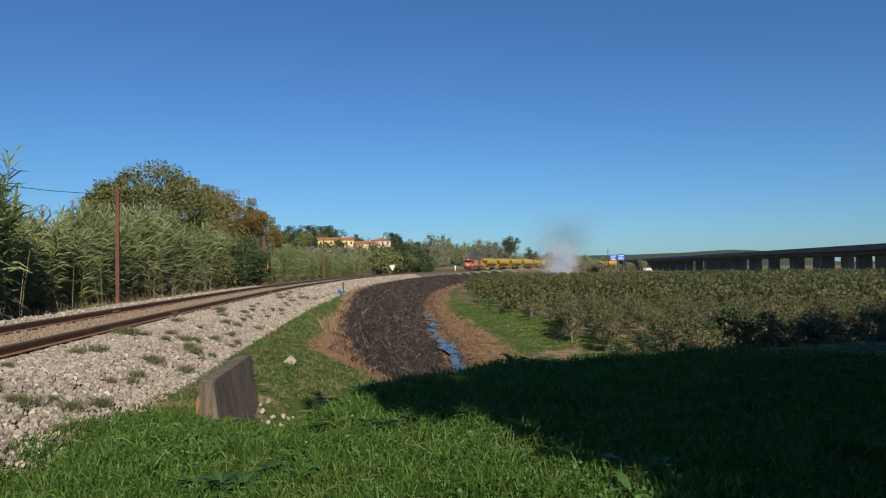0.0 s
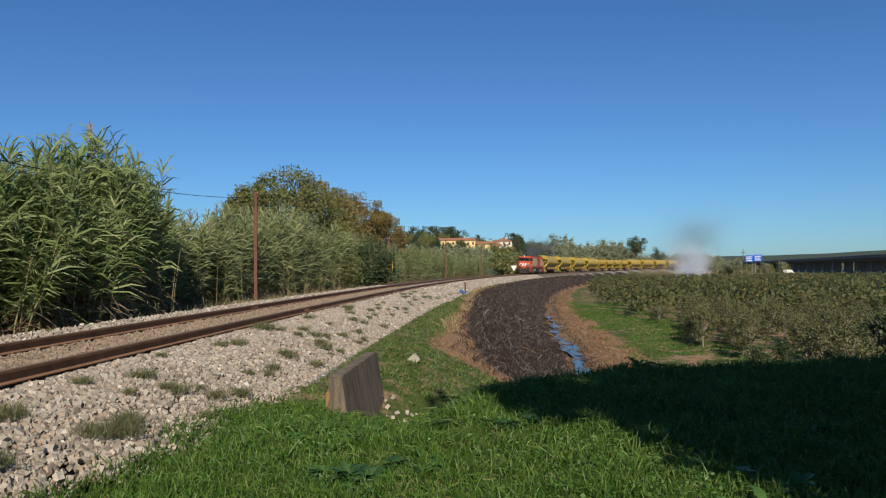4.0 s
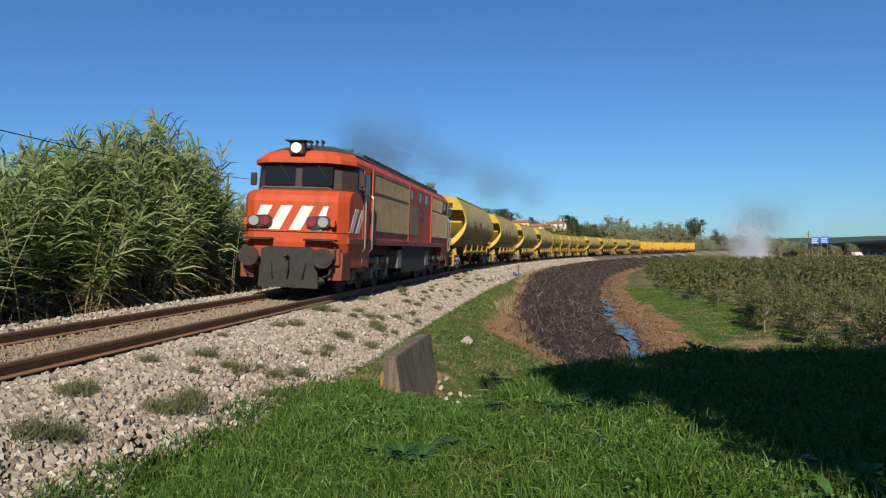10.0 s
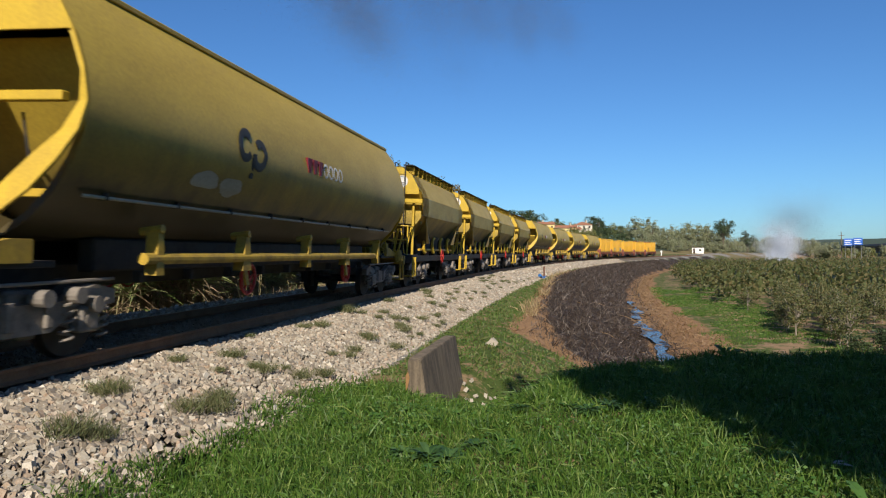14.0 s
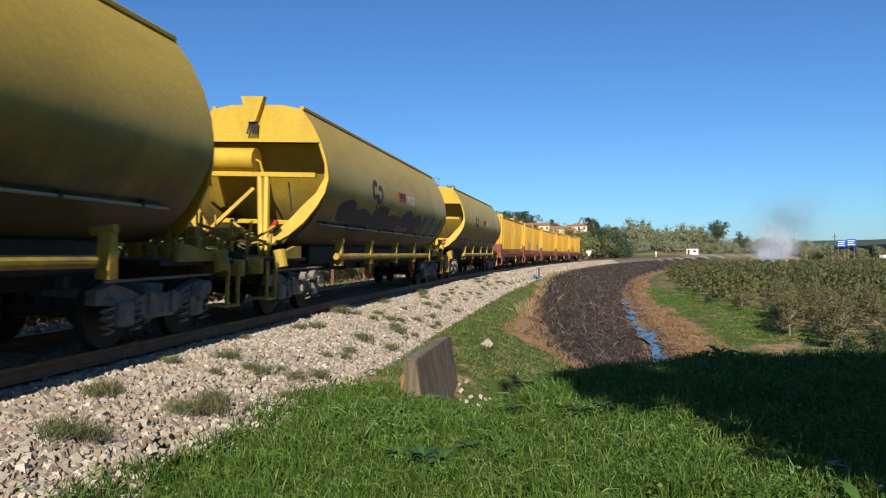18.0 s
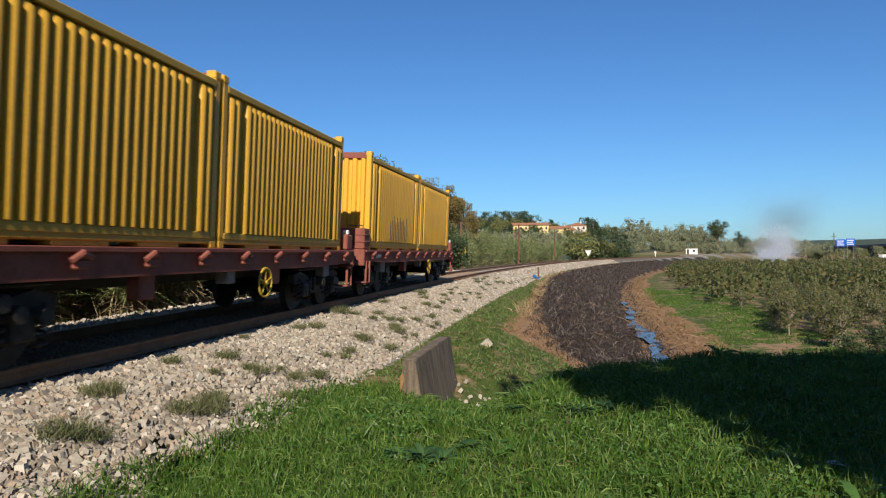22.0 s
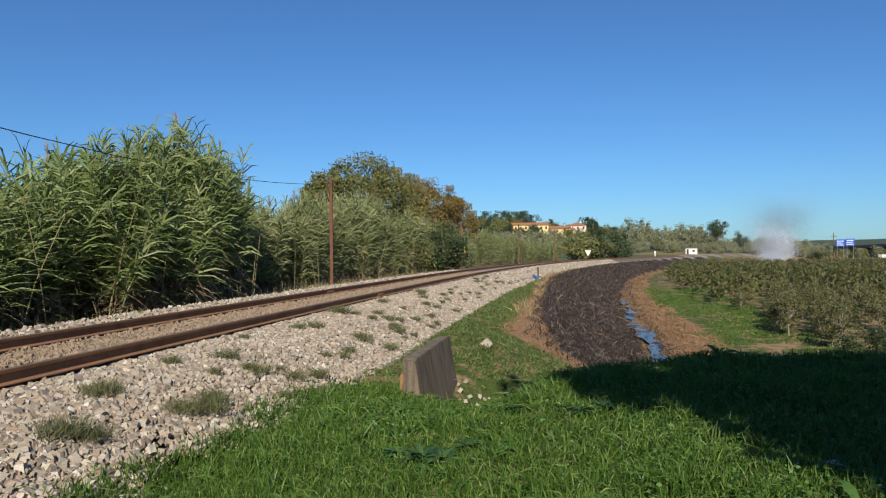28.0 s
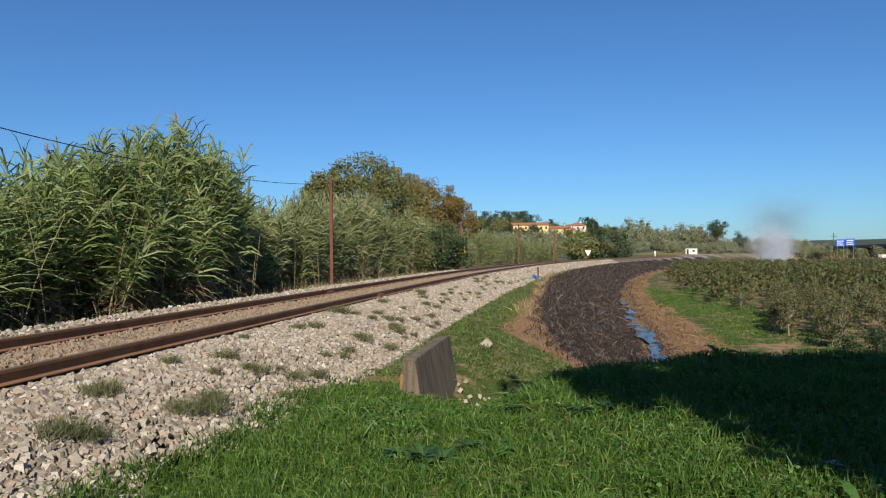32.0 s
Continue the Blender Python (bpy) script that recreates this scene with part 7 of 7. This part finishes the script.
def villa(px, depth, w, dp, h, roof, material, rows, cols, turn, label, dz=0.0, hip=False):
    x, y = bearing(px, depth)
    e = tagged(empty("villa", pose(x, y, gz(x, y) + dz, 0, 0, turn)), label, "house", "villas on the hill")
    part("wall", Shape().box(-w / 2, w / 2, -dp / 2, dp / 2, -4, h), material, e)
    ov = .5
    r = Shape()
    k = dp / 2 if hip else 0
    r.add([(-w / 2 - ov, -dp / 2 - ov, h), (w / 2 + ov, -dp / 2 - ov, h), (w / 2 + ov, dp / 2 + ov, h), (-w / 2 - ov, dp / 2 + ov, h), (-w / 2 - ov + k, 0, h + roof), (w / 2 + ov - k, 0, h + roof)],
          [(0, 1, 5, 4), (1, 2, 5), (2, 3, 4, 5), (3, 0, 4), (0, 3, 2, 1)])
    rf = part("roof", r, TILES, e)
    part("chimney", Shape().box(w * .2, w * .2 + .6, -.3, .3, h, h + roof + .8, .04), WALL_W, rf)
    for i in range(rows):
        for j in range(cols):
            cx, cz = -w / 2 + (j + .5) * w / cols, .9 + i * 2.9
            wn_ = part("window", Shape().box(cx - .45, cx + .45, -dp / 2 - .04, -dp / 2 + .05, cz, cz + 1.3, .02), BROWN, e)
            part("sill", Shape().box(cx - .55, cx + .55, -dp / 2 - .1, -dp / 2, cz - .1, cz, .01), WALL_W, wn_)


villa(126, 352, 18, 8, 3.0, 1.5, WALL_Y, 1, 7, 3, "long yellow villa with a terracotta roof on the hill", 1.0)
villa(170, 350, 10, 8, 4.2, 1.6, WALL_Y, 1, 3, -6, "yellow house with a tiled roof on the hill", -1.0)
villa(183, 348, 5, 5, 4.4, 1.2, WALL_W, 1, 2, 4, "small white gabled house on the hill", -1.3)
villa(194, 356, 8.5, 8, 5.6, 1.7, WALL_W, 2, 3, 0, "white two-storey villa with a hipped tiled roof", -.6, True)

# ================= viaduct, road signs, mast =================
DECK = worn("dark_viaduct_concrete", (0.16, 0.155, 0.15), (0.10, 0.10, 0.10), 0.9, scale=.3)
PIER = worn("grey_pier_concrete", (0.22, 0.21, 0.20), (0.15, 0.145, 0.14), 0.9, scale=.4)
V0, VD = Vector((150, 132, 0)), Vector((.401, .916, 0))
VN = Vector((.916, -.401, 0))
turn_v = math.degrees(math.atan2(VD.y, VD.x))
via = tagged(empty("viaduct", pose(V0.x, V0.y, 0, 0, 0, turn_v)), "long low concrete motorway viaduct on paired piers", "viaduct")
for off in (0, -15):
    part("deck", Shape().prism([(off - 5.5, 4.2), (off + 5.5, 4.2), (off + 5.5, 3.7), (off + 3.2, 3.4), (off + 3.0, 2.7), (off - 3.0, 2.7), (off - 3.2, 3.4), (off - 5.5, 3.7)], -180, 640), DECK, via)
    for yy in (off - 5.4, off + 5.4):
        part("parapet", Shape().box(-180, 640, yy - .12, yy + .12, 4.2, 5.05, .02), DECK, via)
    for k in range(36):
        u = -170 + k * 22.5
        pr = part("pier", Shape().box(u - .7, u + .7, off - 1.8, off + 1.8, -4, 2.75, .12), PIER, via)
        part("pier_cap", Shape().box(u - .9, u + .9, off - 2.9, off + 2.9, 2.35, 2.72, .05), PIER, pr)
        # white wedge added in place of sunlight falling on the pier's foot
        part("footing", Shape().prism([(u - 1.2, -4), (u + 1.2, -4), (u + .7, -1.6), (u - .7, -1.6)], off + 1.9, off + 2.6, "y"), WHITE, pr, "white wedge as sunlight on the pier foot")
bx, by = bearing(584, 285)
road = tagged(empty("road_sign_gantry", pose(bx, by, gz(bx, by) + 2.3, 0, 0, -28) @ Matrix.Diagonal((.78, .78, .8, 1))), "large blue motorway direction signs on steel posts", "road sign")
for k, (x0, x1, z0, z1) in enumerate(((-4.3, -.3, 4.3, 7.9), (.1, 4.2, 4.6, 8.2))):
    bd = part("sign_board", Shape().box(x0, x1, -.1, 0, z0, z1, .03), SIGN_BLUE, road, "blue direction board")
    bars = Shape()
    for q in range(3):
        bars.box(x0 + .4, x1 - .5 - .5 * (q % 2), -.115, -.1, z0 + .5 + q * 1.0, z0 + .9 + q * 1.0)
    part("lettering_bars", bars, WHITE, bd, "white unreadable lettering")
    for xx in (x0 + .6, x1 - .6):
        part("post", Shape().tube([(xx, .1, -4.5), (xx, .1, z1 - .2)], .12, 8), STEEL, road)
mx, my = bearing(567, 290)
mast = tagged(empty("mast", pose(mx, my, gz(mx, my))), "slender grey mast beside the road", "mast")
part("pole", Shape().tube([(0, 0, -.5), (0, 0, 11.5)], .28, 8, r2=.16), CONCRETE, mast)
part("cross_arm", Shape().box(-1.2, 1.2, -.08, .08, 9.9, 10.1, .02), CONCRETE, mast)
# white van standing by the road under the viaduct
vx_, vy_ = bearing(640, 300)
van = tagged(empty("parked_van", pose(vx_, vy_, gz(vx_, vy_) + .1, 0, 0, 20)), "small white van parked on the far road", "van")
part("body", Shape().prism([(-2.4, .4), (2.3, .4), (2.4, 1.0), (1.6, 1.2), (1.1, 1.95), (-2.35, 2.0), (-2.45, .9)], -.9, .9, "y"), WHITE, van)
part("windscreen", Shape().box(1.2, 1.5, -.8, .8, 1.3, 1.8, .05), GLASS, van)
for xx in (-1.5, 1.5):
    for yy in (-.9, .72):
        part("wheel", Shape().wheel(xx, yy, yy + .18, .35, .33, 16), GRIME, van)


# ================= smoke =================
def smoke_mesh(seed, n, size, spread, grain):
    """Cloud of tiny flecks, thinning out towards its rim."""
    rs = np.random.RandomState(seed)
    k = 11
    cen = rs.normal(size=(k, 3)) * np.array(spread) * .55
    pos = cen[rs.randint(0, k, n)] + rs.normal(size=(n, 3)) * np.array(spread) * .55
    return leaf_cards(pos, rs, grain * rs.uniform(.6, 1.4, n))


m, nt, b = mat("pale_bonfire_smoke", 1.0, 0, 0.0)
b.inputs["Base Color"].default_value = (0.62, 0.66, 0.74, 1)
SMOKE_PALE = m
m, nt, b = mat("dark_diesel_smoke", 1.0, 0, 0.0)
b.inputs["Base Color"].default_value = (0.10, 0.11, 0.13, 1)
SMOKE_DARK = m
m, nt, b = mat("grey_bonfire_smoke", 1.0, 0, 0.0)
b.inputs["Base Color"].default_value = (0.20, 0.22, 0.27, 1)
SMOKE_GREY = m
FIRE = Vector((*bearing(478, 262), 0))
FIRE.z = gz(FIRE.x, FIRE.y)
heap = tagged(empty("bonfire_heap", pose(FIRE.x, FIRE.y, FIRE.z)), "low charred smouldering heap in the field", "bonfire")
for k in range(14):
    _q = random.Random(k)
    a = _q.uniform(0, 6.28)
    part("charred_branch", Shape().tube([(2 * math.cos(a), 2.0 * math.sin(a), 0), (.3 * math.cos(a + 1), .3 * math.sin(a), _q.uniform(.5, 1.3))], .12, 6, r2=.05), GRIME, heap)
FIRE_PUFFS = []
for k, (dx, dz, n, spr, mt) in enumerate(((0, 1.3, 9000, (2.0, 1.5, 1.2), SMOKE_PALE), (.6, 4.0, 9500, (2.6, 2.0, 2.0), SMOKE_PALE), (1.4, 7.6, 8500, (3.6, 2.6, 2.8), SMOKE_PALE), (2.0, 12.5, 7000, (5.2, 3, 3.4), SMOKE_GREY), (3.0, 18, 6500, (6.2, 4, 4.4), SMOKE_GREY), (-9, 9, 1500, (7, 4, 3.5), SMOKE_GREY))):
    v, f = smoke_mesh(500 + k, n * 4, 1, [q * 1.55 for q in spr], .12)
    o = tagged(new("bonfire_smoke", big_mesh("bonfire_smoke", v, f, 4, mt)), "thin drifting smoke over the bonfire", "smoke", "smoke of the bonfire")
    FIRE_PUFFS.append((o, FIRE + Vector((dx, 0, dz)), k))
ENGINE_PUFFS = []
# place along the line where each cloud is left hanging, and how far behind the chimney it rides till then
for k, (s_left, lag, n, spr) in enumerate(((84, 8.5, 20000, (1.5, .6, .6)), (92, 10.5, 24000, (2.2, .8, .8)), (103, 13, 13000, (3.2, 1.0, .9)), (118, 16.5, 13000, (4.5, 1.2, 1.0)), (138, 21, 13000, (6.5, 1.4, 1.1)), (162, 27, 12000, (9, 1.8, 1.4)))):
    v, f = smoke_mesh(520 + k, int(n * 3.2), 1, (spr[0], spr[1] * 1.1, spr[2] * 1.25), (.013 + .0055 * k) * .72)
    o = tagged(new("engine_smoke", big_mesh("engine_smoke", v, f, 4, SMOKE_DARK)), "thin dark diesel smoke trailing behind the locomotive", "smoke", "smoke of the locomotive")
    ENGINE_PUFFS.append((o, s_left, lag, k))


# ================= what moves =================
def motions():
    times = [t / 2 for t in range(65)]
    for ob, rel, half, *load in MOVING:
        dx, dz = load[0] if load else (0, 0)
        lift = Matrix.Translation((dx, 0, dz))
        walk(ob, [(t, ride(FRONT_AT_10 + SPEED * (10 - t) + rel, half) @ lift) for t in times])
    # bonfire smoke rises and leans slowly
    for ob, p, k in FIRE_PUFFS:
        walk(ob, [(t, pose(p.x + .9 * math.sin(t * .25 + k) + .35 * k * math.sin(t * .11), p.y, p.z + .5 * math.sin(t * .4 + 1.7 * k), 0, 4 * math.sin(t * .3 + k), 0)) for t in range(0, 33, 2)])
    # engine smoke trails behind the chimney, then hangs in the air and rises
    for ob, s_left, lag, k in ENGINE_PUFFS:
        rows = []
        free = 10 - (s_left - lag - FRONT_AT_10) / SPEED
        for t in times:
            up = max(0, t - free)
            s = FRONT_AT_10 + SPEED * (10 - min(t, free)) + lag - SPEED * (1 - math.exp(-up * 2.5)) / 2.5
            p = at(s, -.1 + .10 * up, 5.2 + .25 * k + 3.2 * (1 - math.exp(-up * .35)) + .12 * up + 9 * max(0, up - 4))
            rows.append((t, pose(p.x + .15 * up, p.y, p.z, 0, 0, math.degrees(math.atan2(-math.cos(heading(s)), -math.sin(heading(s)))))))
        walk(ob, rows)


motions()
